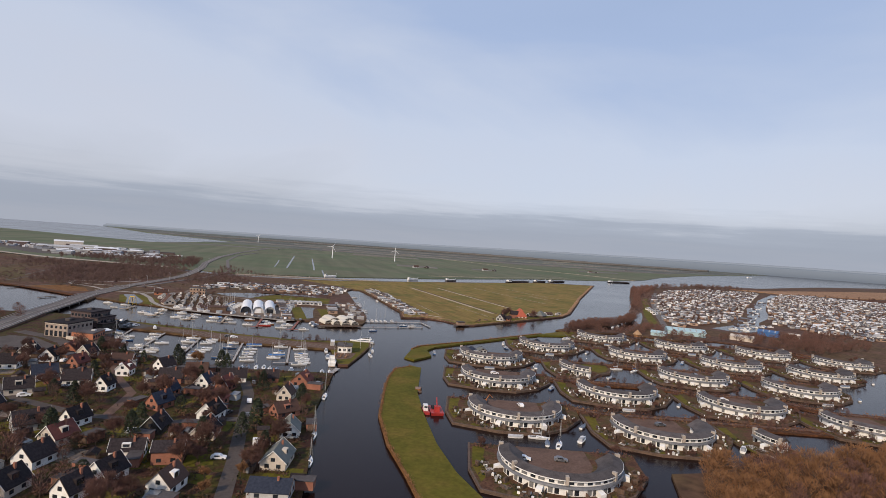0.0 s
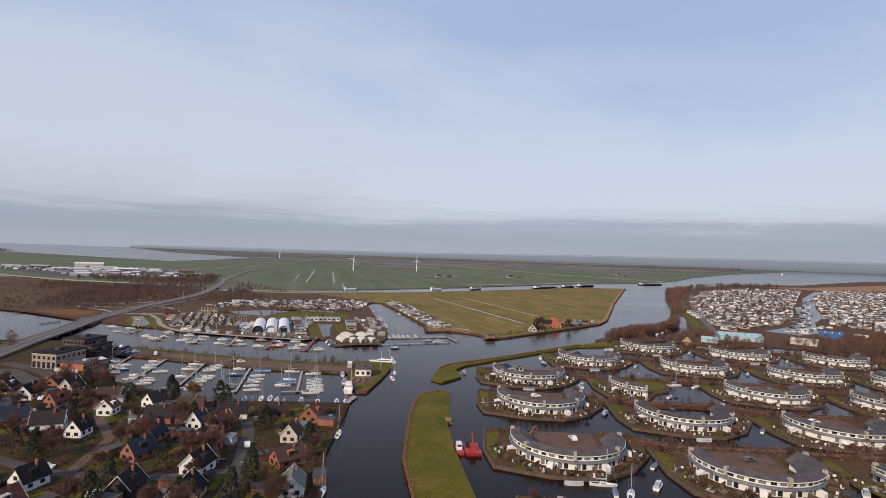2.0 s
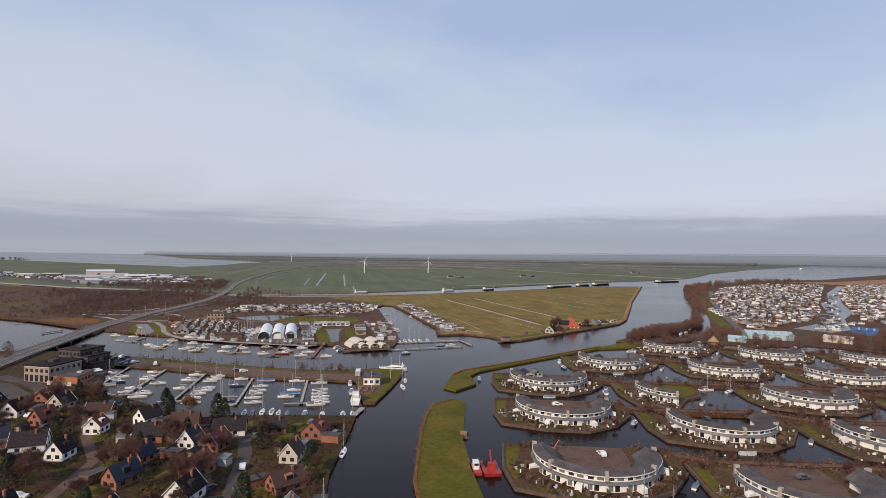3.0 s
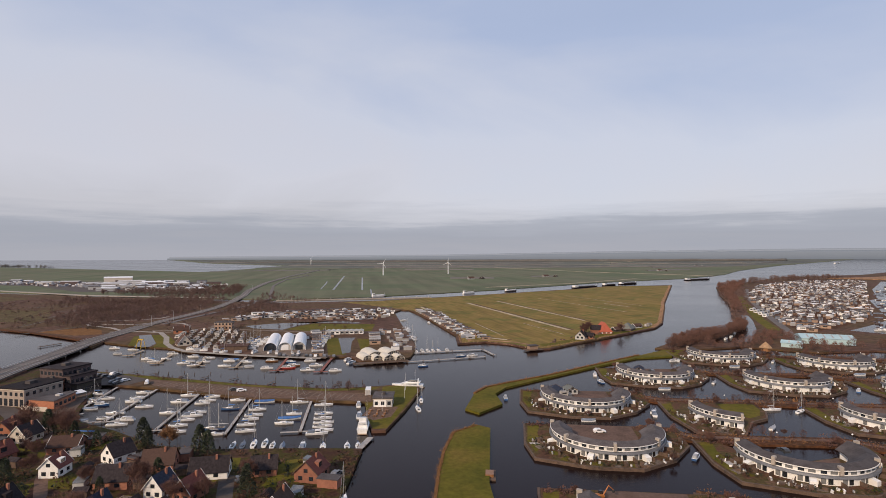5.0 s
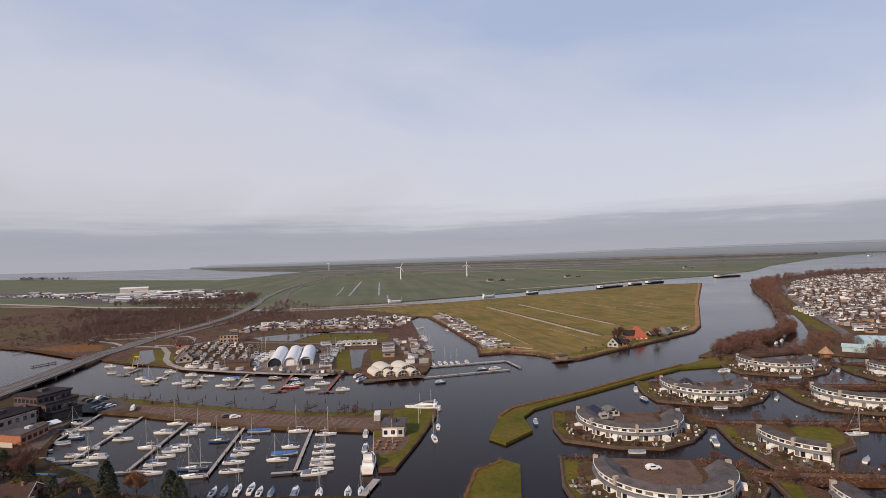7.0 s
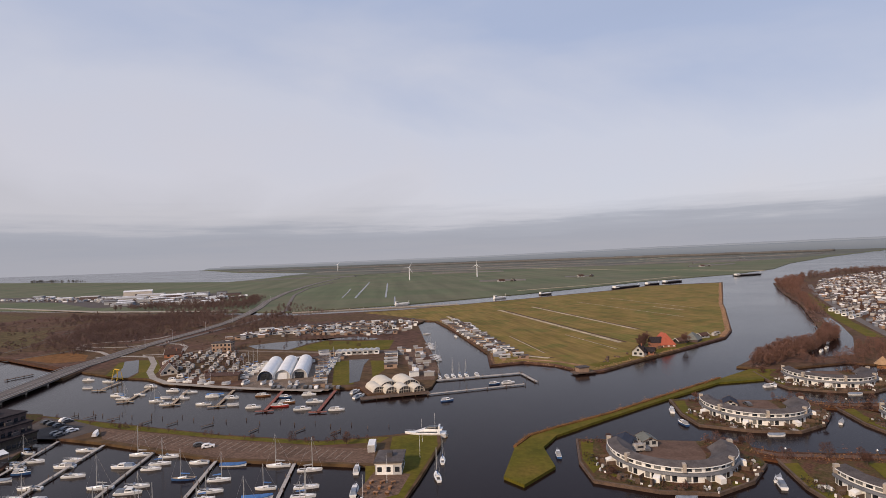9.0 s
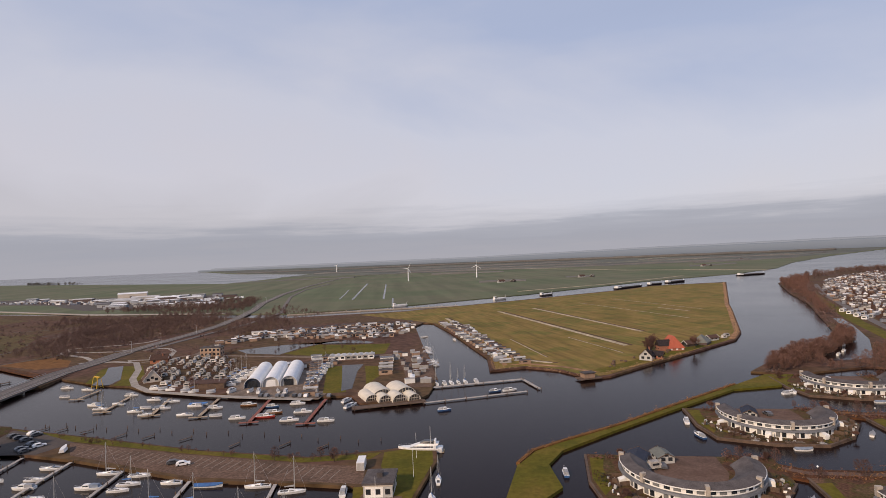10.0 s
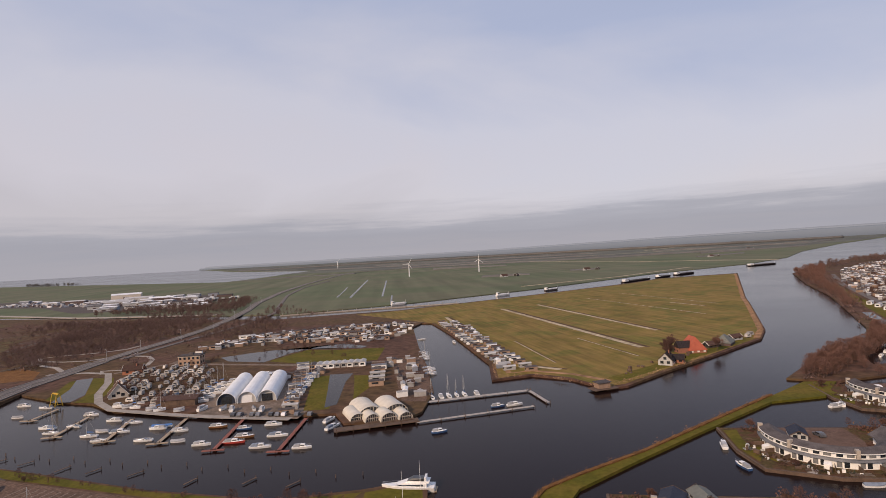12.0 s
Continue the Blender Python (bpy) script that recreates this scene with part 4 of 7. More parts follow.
# boat harbour by the arched hall
MOTOR[0].moor(-95, 417, 20)
MOTOR[1].moor(-90.5, 408.5, 24)
for i, (x, y) in enumerate([(-58, 449), (-54, 450), (-50.5, 451), (-47, 452), (-43.5, 453), (-38, 454)]):
    (SAIL[0], MOTOR[0], SAIL[1], SAIL[3])[i % 4].moor(x, y, -20)
for x, y, k in ((-20, 435.5, 0), (-27, 433.5, 2), (-47, 402, 2)):
    MOTOR[k].moor(x, y, 70)
for i in range(5):
    (MOTOR[0], SAIL[5], MOTOR[3], SAIL[1], MOTOR[1])[i].moor(-66.5 - i * 0.9, 494 + i * 3.6, 68)
    (SAIL[5], MOTOR[0], SAIL[1], SAIL[6], MOTOR[0])[i].moor(-77.5 - i * 1.1, 535 + i * 5.2, 68)
SAIL[6].moor(-93, 610, 70)
MOTOR[0].moor(-66, 592, 160)
# around the islands and the village canal
for k, x, y, h in ((0, 47, 388, 10), (2, 46.5, 371, -20), (0, 101, 428, 70), (1, 57.5, 318, 8), (2, -1.5, 337, -4), (0, 54, 200, 30)):
    MOTOR[k].moor(x, y, h)
for k, x, y, h in ((1, 107.5, 327.5, 84), (0, 118, 326, 50), (1, 38, 199, 96), (0, 44, 193, 20), (1, -46.3, 231, -4), (1, -40.5, 186, -6), (3, -36.5, 164, -5), (5, 104, 431, 20)):
    SAIL[k].moor(x, y, h)
COVER[2].moor(40, 194, 10)
COVER[1].moor(96, 303, 40)
for i, (cx, cy, half) in enumerate(CRESCENTS[:17]):
    if not half and i not in (3, 10, 11, 13, 15):
        (COVER[1], MOTOR[2], COVER[2], MOTOR[0])[i % 4].moor(cx + 25.6, cy - 13 + i % 3, 33)
        if i % 2 == 0:
            (COVER[2], COVER[1])[i // 2 % 2].moor(cx - 3, cy - 27.5, 92)


# ---- jetties ----
def jetty(line, width, mat, label, head=0.0, z=0.55):
    root = thing("jetty", label, "jetty", group="jetties")
    part("deck", ribbon(line, width, z, z + 0.16), mat, root)
    a, b = Vector(line[0]), Vector(line[-1])
    n = max(2, int((b - a).length / 9))
    d = (b - a).normalized()
    side = Vector((-d.y, d.x))
    for i in range(n + 1):
        for s in (-1, 1):
            p = a.lerp(b, i / n) + side * (width / 2 + 0.12) * s
            part("mooring_post", Geo().tube((p.x, p.y, -1.5), (p.x, p.y, z + 0.9), 0.14, 0.14), QUAY, root)
    if head:
        part("head", ribbon([tuple(a - side * head / 2), tuple(a + side * head / 2)], width, z, z + 0.16), mat, root)
    return root


for line, head in (([(-177, 297), (-189, 341)], 9), ([(-157, 289), (-167, 338)], 12), ([(-131, 281), (-142, 331)], 12), ([(-103, 279), (-114.5, 325)], 0), ([(-77, 284), (-86.5, 324)], 14)):
    jetty(line, 1.1, PLANK, "grey plank harbour jetty on timber piles", head)
jetty([(-52, 262), (-50, 280)], 2.2, PLANK, "short plank jetty at the village bank", 0)
for line in ([(-238, 419), (-240, 437)], [(-205, 397), (-212, 424)], [(-177, 392), (-187, 420)], [(-153, 390), (-161, 420)], [(-126, 383), (-134, 420)], [(-101, 382), (-106, 419)]):
    red = line[0][0] > -130
    jetty(line, 1.5, RED_PLANK if red else DECK, "dull red plank jetty at the camp shore" if red else "weathered brown plank jetty at the camp shore", 8, 0.5)
jetty([(-64, 438), (-14, 457)], 2.6, PLANK, "long pale harbour jetty with a kinked end")
jetty([(-14, 457), (-6, 437)], 1.6, PLANK, "pale jetty arm at the harbour mouth")
jetty([(-58, 412), (-12, 432)], 1.6, PLANK, "low floating breakwater of planks")
for i in range(20):
    t = i / 19
    x, y = -215 + 150 * t, 377 - 16 * t
    tagged(new("mooring_post", Geo().tube((x, y + 3 * (i % 2), -1.5), (x + 0.2, y + 3 * (i % 2), 1.1), 0.16, 0.14).make("mooring_post", QUAY)), "dark timber mooring post standing in the canal", "mooring post", "mooring posts")


# short mooring stages on the canal side of the dam
for k, x in enumerate((-212, -203, -190, -171, -158, -141, -118, -99, -84)):
    y = 373.5 - 0.165 * (x + 214) + (3 if x > -100 else 0) + 0.8 * (k % 3)
    stage = thing("mooring_stage", "short dark timber mooring stage beside the dam", "mooring stage", pose(x, y, 0, 0, 0, -16 - 7 * (k % 3)), "mooring stages")
    part("deck", Geo().box(-0.32, 0.32, -2.6, 2.2 + 0.6 * (k % 2), 0.4, 0.52), QUAY, stage)
    part("end_post", Geo().tube((0.3, 2.2, -1.5), (0.3, 2.2, 1.3), 0.13, 0.11), QUAY, stage)


# ---- work barge ----
barge = thing("work_barge", "red steel work barge with a white wheelhouse and crane", "barge", pose(0.5, 221.5, 0, 0, 0, 8))
part("hull", Geo().loft([[(-2.3, -4.5, -0.3), (2.3, -4.5, -0.3), (2.6, -5, 1.1), (-2.6, -5, 1.1)], [(-2.3, 4.5, -0.3), (2.3, 4.5, -0.3), (2.6, 5, 1.1), (-2.6, 5, 1.1)]]), BARGE_RED, barge)
part("pontoon", Geo().box(-5.8, -2.9, -3.6, 3.6, -0.3, 0.9), BARGE_RED, barge)
part("wheelhouse", Geo().box(-5.2, -3.5, -1.4, 1.4, 0.9, 3.0), GEL, barge)
part("wheelhouse_window", Geo().box(-5.0, -3.7, -1.44, 1.44, 2.0, 2.7), GLASS, barge)
part("crane_cab", Geo().box(-1.0, 1.0, -3.2, -1.2, 1.1, 3.2), BARGE_RED, barge)
part("crane_boom", Geo().tube((0, -2, 3), (0.4, 2.8, 5.2), 0.25, 0.18), BARGE_RED, barge)
part("crane_arm", Geo().tube((0.4, 2.8, 5.2), (0.6, 4.6, 2.2), 0.18, 0.14), BARGE_RED, barge)
part("hatch", Geo().box(-1.6, 1.6, 0.2, 3.8, 1.1, 1.6), ROOF_DARK, barge)
raft = thing("raft", "brown timber raft moored at the green island", "raft", pose(-8, 251.5, 0, 0, 0, 0))
part("deck", Geo().box(-1.8, 1.8, -3.6, 3.6, 0.05, 0.5), QUAY, raft)
part("crate", Geo().box(-1.2, 1.2, -2.0, 1.6, 0.5, 1.3), VARNISH, raft)


# ---- vehicles ----
def car(paint, van=False):
    root = thing("van" if van else "car", ("white delivery van parked on the road" if van else "dark parked car on the paving"), "van" if van else "car", group="parked vehicles")
    l, w = (5.4, 2.0) if van else (4.3, 1.75)
    hw, hl = w / 2, l / 2
    if van:
        sec = [(-hl, 0.35), (hl, 0.35), (hl, 1.0), (hl - 0.9, 1.25), (hl - 1.5, 2.3), (-hl, 2.35)]
    else:
        sec = [(-hl, 0.3), (hl, 0.3), (hl, 0.75), (hl - 1.1, 0.95), (hl - 1.8, 1.45), (-hl + 0.9, 1.48), (-hl, 0.95)]
    part("body", Geo().loft([[(sx * hw, y, z) for y, z in sec] for sx in (-1, 1)]), paint, root)
    for sx in (-1, 1):
        y0, y1, z0, z1 = (hl - 2.1, hl - 1.3, 1.35, 2.0) if van else (-hl + 1.0, hl - 1.7, 0.97, 1.35)
        part("side_window", Geo().box(sx * hw - 0.02, sx * hw + 0.02, y0, y1, z0, z1), GLASS, root)
        for y in (-hl + 0.8, hl - 0.85):
            part("wheel", Geo().tube((sx * (hw - 0.18), y, 0.32), (sx * (hw + 0.03), y, 0.32), 0.32, 0.32, 8), TYRE, root)
    return root


VAN, CAR, CAR_W = Fleet(lambda: car(VAN_WHITE, True)), Fleet(lambda: car(CAR_DARK)), Fleet(lambda: car(VAN_WHITE))


def park(fleet, x, y, z, heading):
    ob = fleet.moor(x, y, heading)
    ob.matrix_basis = pose(x, y, z, 0, 0, -heading)


park(VAN, -53.5, 172, 1.05, 73)
park(CAR_W, 31, 291, 0.88, 80)
park(CAR_W, 29, 176, 0.88, 100)
park(CAR, 41, 177, 0.88, 95)
for i, (cx, cy, half) in enumerate(CRESCENTS[:12]):
    if not half:
        if i not in (1, 3, 9):
            park((CAR, CAR, CAR_W)[i % 3], cx + (i * 5) % 13 - 6, cy + 7 + i % 3, 0.88, 80 if i % 2 else -10)
for x, y in ((-128, 337), (-124, 336)):
    park(CAR if x < -126 else CAR_W, x, y, 1.07, 60)
for i in (0, 1, 2, 4, 5, 7, 8, 10, 11):
    park((CAR, CAR, CAR, CAR_W)[i % 4], -213 + (i % 6) * 4.2 + (i * 7 % 5 - 2) * 0.3, 361 - (i % 6) * 1.9 + (i // 6) * 5.5 - (6 if i % 6 > 3 else 0), 1.06, 20 + (i * 5 % 7 - 3) * 4)
for i in (0, 1, 3, 4, 6, 7, 8, 10, 12):
    park((CAR, CAR, CAR_W)[i % 3], -140 + i * 2.9, 422 - i * 0.05, 1.06, -8)
for x, y, h in ((-67, 198, -18), (-72, 214, -18), (-62, 160, 80), (-79, 240, -18), (-120, 190, 80), (-150, 202, 60)):
    park(CAR if int(x) % 2 else CAR_W, x, y, 1.06, h)


# ---- roads, yards, grass ----
setting("village_street", ribbon([(-44, 95), (-50, 130), (-57, 158), (-66, 190), (-76, 225), (-84, 243)], 4.2, 0.9, 1.04), ASPHALT, "narrow grey village street", "road")
setting("village_lane", ribbon([(-68, 195), (-92, 186), (-120, 188), (-150, 199), (-176, 218), (-205, 244), (-225, 262)], 3.8, 0.9, 1.035), ASPHALT, "narrow grey village lane between gardens", "road")
setting("village_path", ribbon([(-112, 189), (-118, 215), (-136, 236), (-150, 256), (-176, 283)], 3.2, 0.9, 1.03), COURT, "brown brick lane between gardens", "road")
setting("car_park", Geo().prism([(-232, 300), (-219, 300), (-196, 284), (-186, 272), (-198, 254), (-240, 262)], 0.9, 1.03), ASPHALT, "grey parking yard", "car park")
setting("dam_paving", Geo().prism([(-184, 356), (-127, 345), (-77, 338), (-63, 338), (-60, 324.5), (-116, 327), (-172, 343)], 0.9, 1.05), DAM, "brown brick paving along the harbour dam", "pavement")
for i in range(34):
    x = -170 + i * 3.0
    y = 347 - (x + 170) * 0.16
    setting("bay_line", ribbon([(x, y - 4.0), (x + 0.9, y + 3.4)], 0.28, 1.05, 1.056), BAY_PAINT, "worn white parking bay line", "road marking")
for poly in ([(-62, 322), (-56, 301), (-51, 288), (-46, 289), (-44, 314), (-42, 342), (-45, 357), (-60, 350), (-58, 338), (-52, 325)],
             [(-225, 371), (-175, 360), (-127, 349), (-85, 344), (-61, 350), (-63, 344), (-85, 340), (-127, 346), (-184, 357)]):
    setting("dam_grass", Geo().prism(poly, 0.9, 1.03), LAWN, "mown green grass on the harbour dam", "grass")
for poly in ([(-132, 492), (-122, 494), (-109, 460), (-100, 430), (-111, 428)], [(-109, 493), (-90, 492), (-94, 445), (-104, 478)], [(-181, 538), (-170, 575), (-150, 572), (-113, 576), (-107, 534), (-140, 522)],
             [(-262, 452), (-285, 492), (-280, 500), (-270, 478), (-254, 450)], [(-240, 446), (-246, 460), (-276, 500), (-262, 500), (-238, 470), (-228, 446)]):
    setting("camp_grass", Geo().prism(poly, 0.9, 1.03), LAWN, "green winter lawn in the holiday camp", "grass")
setting("yard", Geo().prism([(-158, 421), (-109, 417), (-109, 432), (-123, 434), (-126, 480), (-168, 488), (-176, 470), (-162, 432)], 0.9, 1.02), GRAVEL, "pale gravel boatyard", "yard")
setting("yard", Geo().prism([(-99, 535), (-80, 540), (-62, 470), (-59, 440), (-70, 440), (-82, 480)], 0.9, 1.02), DAM, "brown gravel harbour yard", "yard")
for poly in ([(-225, 555), (-211, 541), (-183, 535), (-178, 564), (-166, 586), (-151, 598), (-128, 584), (-130, 578), (-153, 580), (-170, 580), (-195, 578), (-210, 569)],
             [(-124, 496), (-111, 498), (-109, 479), (-99, 437), (-103, 432), (-112, 460)], [(-284, 496), (-277, 501), (-247, 461), (-243, 447), (-254, 447), (-268, 474)]):
    setting("pond", Geo().prism(poly, 0.9, 1.045), WATER, "still grey camp pond", "pond")
setting("shore_road", ribbon([(-320, 512), (-295, 516), (-276, 512), (-256, 488), (-240, 462), (-226, 446), (-208, 433), (-173, 425), (-150, 421), (-112, 417)], 3.8, 0.9, 1.06), CONCRETE, "pale shore road round the camp", "road")
setting("camp_track", ribbon([(-272, 512), (-250, 540), (-205, 531), (-140, 522), (-92, 530)], 4.0, 0.9, 1.05), GRAVEL, "brown track along the caravan rows", "road")
setting("camp_track", ribbon([(-250, 540), (-262, 600), (-240, 650), (-180, 690), (-110, 705)], 4.0, 0.9, 1.05), GRAVEL, "brown track behind the chalets", "road")
for line in ([(-318, 594), (-307, 572), (-290, 568), (-277, 555), (-267, 536), (-272, 522), (-288, 520), (-279, 511)], [(-335, 618), (-335, 603), (-348, 590), (-374, 580), (-384, 571), (-372, 560), (-350, 555), (-330, 557), (-319, 570)], [(-380, 562), (-366, 548), (-334, 534), (-316, 520)]):
    setting("slip_road", ribbon(line, 3.2, 0.9, 1.1), CONCRETE, "looping grey-brown slip road beside the highway", "road")
setting("bare_soil", Geo().prism([(-381, 507), (-334, 492), (-318, 500), (-335, 522), (-362, 534)], 0.9, 1.02), LAWN_RUST, "rust-brown bare ground beside the bridge", "ground")
setting("far_road", ribbon([(-2600, 1290), (-1500, 1110), (-880, 968), (-629, 872), (-487, 848), (-400, 840)], 8.0, 0.7, 1.5), CONCRETE, "pale concrete road along the canal", "road")
setting("turning_loop", ribbon([(-560, 880), (-520, 905), (-470, 930)], 4.0, 0.7, 1.1), ASPHALT, "narrow polder road", "road")
setting("meadow_path", ribbon([(-91, 690), (-64, 628), (-30, 530), (-24, 490), (-12, 494), (8, 485), (24, 470)], 3.0, 1.0, 1.12), REED, "pale reed-lined farm path", "path")
for line, w in (([(-40, 783), (55, 551)], 4.0), ([(-2, 811), (78, 613)], 3.2), ([(-92, 731), (-55, 620), (-17, 508), (3, 496)], 3.4), ([(130, 785), (151, 745)], 1.8), ([(-23, 586), (1, 513)], 0.9), ([(55, 860), (135, 690)], 1.0), ([(100, 905), (168, 760)], 0.9), ([(20, 590), (48, 525)], 0.8)):
    setting("ditch", ribbon(line, w, 1.0, 1.1), PALE_PATH, "pale reed-lined drainage ditch across the meadow", "ditch")
    setting("ditch_water", ribbon([(x + w * 1.0, y) for x, y in line], w * 0.7, 1.0, 1.085), HEATH, "dark narrow ditch beside the reeds", "ditch")
for line in ([(204, 798), (322, 1150)], [(143, 602), (191, 754)], [(191, 754), (204, 798)], [(128, 570), (143, 602)]):
    setting("reed_bank", ribbon(line, 3.6, 0.6, 1.3), REED, "tan reed bank along the river", "reed")
setting("reed_bed", Geo().prism([(765, 1440), (889, 1480), (1441, 1900), (2632, 2700), (2632, 2300), (1100, 1420), (860, 1370)], 0.8, 2.2), REED, "broad tan reed bed by the river", "reed")
setting("spit_margin", ribbon([(-15.5, 342), (-10.4, 353.4), (-1.4, 362), (21.6, 381.4), (47.6, 407.2), (83.6, 442.2)], 1.2, 0.3, 1.3), LAWN_RUST, "rust-brown reed margin along the spit", "reed")
setting("isle_margin", ribbon([(-13, 296), (-21.3, 287), (-23, 268), (-23, 251), (-21, 210), (-15, 181), (-8, 160), (-3, 143)], 0.9, 0.3, 1.05), LAWN_RUST, "rust-brown reed margin along the island", "reed")

# rough ground west of the harbour: drains, a grazed strip and a reed fringe
for line, w in (([(-430, 548), (-483, 688)], 2.2), ([(-524, 627), (-470, 668)], 1.8), ([(-385, 492), (-362, 560)], 2.0), ([(-422, 536), (-446, 635)], 2.0), ([(-560, 690), (-500, 720)], 2.0)):
    setting("heath_drain", ribbon(line, w, 0.9, 1.03), BED, "dark narrow drain across the rough ground", "ditch")
for poly in ([(-565, 665), (-515, 662), (-474, 607), (-455, 566), (-490, 560)], [(-814, 880), (-656, 806), (-662, 754), (-760, 790)], [(-545, 654), (-509, 678), (-440, 585), (-428, 548)]):
    setting("grazing", Geo().prism(poly, 0.9, 1.015 + 0.004 * len(poly)), PASTURE, "dull olive grazing strip on the rough ground", "grass")
for line in ([(-472, 594), (-515, 720)], [(-560, 640), (-640, 760)], [(-400, 560), (-430, 590)], [(-700, 800), (-520, 760)], [(-640, 700), (-470, 640)]):
    setting("field_ditch", ribbon(line, 2.4, 0.9, 1.032), RUST_SOIL, "dark overgrown ditch across the rough ground", "ditch")
setting("reed_fringe", ribbon([(-640, 610), (-430, 520), (-384, 505), (-316, 473), (-290, 461)], 4, 0.6, 1.25), RUST_SOIL, "rust-brown reed fringe along the water", "reed")
stub = thing("old_pier", "short dark timber pier in the side canal", "pier", pose(-320, 451, 0, 0, 0, -14))
part("deck", Geo().box(-0.9, 0.9, -8, 8, 0.5, 0.75), QUAY, stub)
for k in range(4):
    part("pile", Geo().tube((0.8, -7 + k * 4.6, -1.5), (0.8, -7 + k * 4.6, 1.4), 0.16, 0.14), QUAY, stub)
# haze over the far polder, laid on as a greyer sheet of ground
setting("far_rough", Geo().prism([(-1000, 2300), (-300, 2230), (500, 2330), (1050, 2560), (1560, 3060), (2500, 4300), (2750, 4850), (-2850, 4850), (-1720, 3330), (-990, 2670)], 0.6, 0.86), HAZED_ROUGH, "land with bare woods far across the polder, painted dull grey-green as if hazy", "ground")

# quay, road and yard before the waterfront buildings
setting("quay_road", ribbon([(-236, 312), (-212, 302.5), (-196, 291), (-183, 276), (-178, 262)], 6.5, 0.9, 1.05), ASPHALT, "dark asphalt road along the waterfront", "road")
setting("quay_deck", ribbon([(-180, 296), (-187, 309), (-195, 325), (-199, 338)], 7, 0.9, 1.06), QUAY, "dark timber quay before the waterfront buildings", "quay")
setting("quay_yard", Geo().prism([(-199, 342), (-186, 343.5), (-182, 356), (-206, 366), (-222, 369), (-216, 352)], 0.9, 1.04), ASPHALT, "dark asphalt yard at the end of the dam", "car park")

# ---- road bridge ----
bridge = thing("road_bridge", "low grey concrete road bridge with steel railings over the canal", "bridge")
DECK_LINE = [(-225, 200, 1.2), (-238, 265, 1.5), (-252, 315, 2.0), (-268, 365, 2.4), (-280, 410, 2.4), (-290, 440, 2.1), (-302, 475, 1.6), (-307, 505, 1.4), (-315, 550, 1.3)]


def sloped(line, off0, off1, z0, z1):
    """A band along a rising line, between two side offsets."""
    rings = []
    for i, p in enumerate(line):
        a, b = Vector(line[max(i - 1, 0)][:2]), Vector(line[min(i + 1, len(line) - 1)][:2])
        d = (b - a).normalized()
        n = Vector((d.y, -d.x))
        c = Vector(p[:2])
        l, r = c + n * off0, c + n * off1
        rings.append([(l.x, l.y, p[2] + z0), (r.x, r.y, p[2] + z0), (r.x, r.y, p[2] + z1), (l.x, l.y, p[2] + z1)])
    return Geo().loft(rings)


part("embankment", sloped(DECK_LINE[:4], -7.5, 7.5, -6, -0.4), HEATH, bridge, "grassy earth ramp")
part("embankment", sloped(DECK_LINE[5:], -8.5, 8.5, -6, -0.4), HEATH, bridge, "grassy earth ramp")
part("deck", sloped(DECK_LINE, -6.5, 6.5, -0.9, 0.0), ROAD, bridge)
for a, b in ((-6.5, -6.2), (6.2, 6.5), (-0.2, 0.2)):
    part("kerb", sloped(DECK_LINE, a, b, 0, 0.25), CONCRETE, bridge)
for s in (-6.4, 6.3):
    part("railing", sloped(DECK_LINE[1:7], s, s + 0.1, 0.9, 1.1), STEEL, bridge)
for k in range(4):
    x, y = -270 - 5.2 * k, 374 + 19 * k
    part("pier", Geo().box(x - 5, x + 5, y - 0.6, y + 0.6, -2, 1.6), CONCRETE, bridge)
HIGHWAY = [(-315, 550), (-319, 590), (-322, 645), (-331, 710), (-350, 785), (-378, 875), (-421, 988), (-485, 1206), (-548, 1494), (-594, 1781), (-630, 2020), (-600, 2170), (-480, 2290), (-100, 2420)]
setting("highway", ribbon(HIGHWAY, 10, 0.7, 1.6), ROAD, "grey two-lane road curving to the horizon", "road")
setting("highway", ribbon([(-305, 560), (-306, 640), (-304, 720), (-318, 831), (-357, 927), (-431, 1115), (-492, 1331), (-525, 1583)], 5, 0.7, 1.4), ROAD, "grey parallel service road", "road")
for off in (-5.4, 5.4, 0.0):
    setting("edge_line", ribbon([(x + off * 0.9, y) for x, y in HIGHWAY[:10]], 0.3 if off else 0.6, 1.5, 1.62), CONCRETE, "worn pale edge line along the road", "road marking")
for i in range(7):
    x, y = HIGHWAY[i]
    lamp = thing("street_lamp", "thin grey steel street lamp beside the road", "street lamp", pose(x + 6, y, 1.0), "street lamps")
    part("pole", Geo().tube((0, 0, 0), (0, 0, 9), 0.12, 0.08), STEEL, lamp)
    part("arm", Geo().tube((0, 0, 9), (-2, 0, 9.3), 0.06, 0.05), STEEL, lamp)

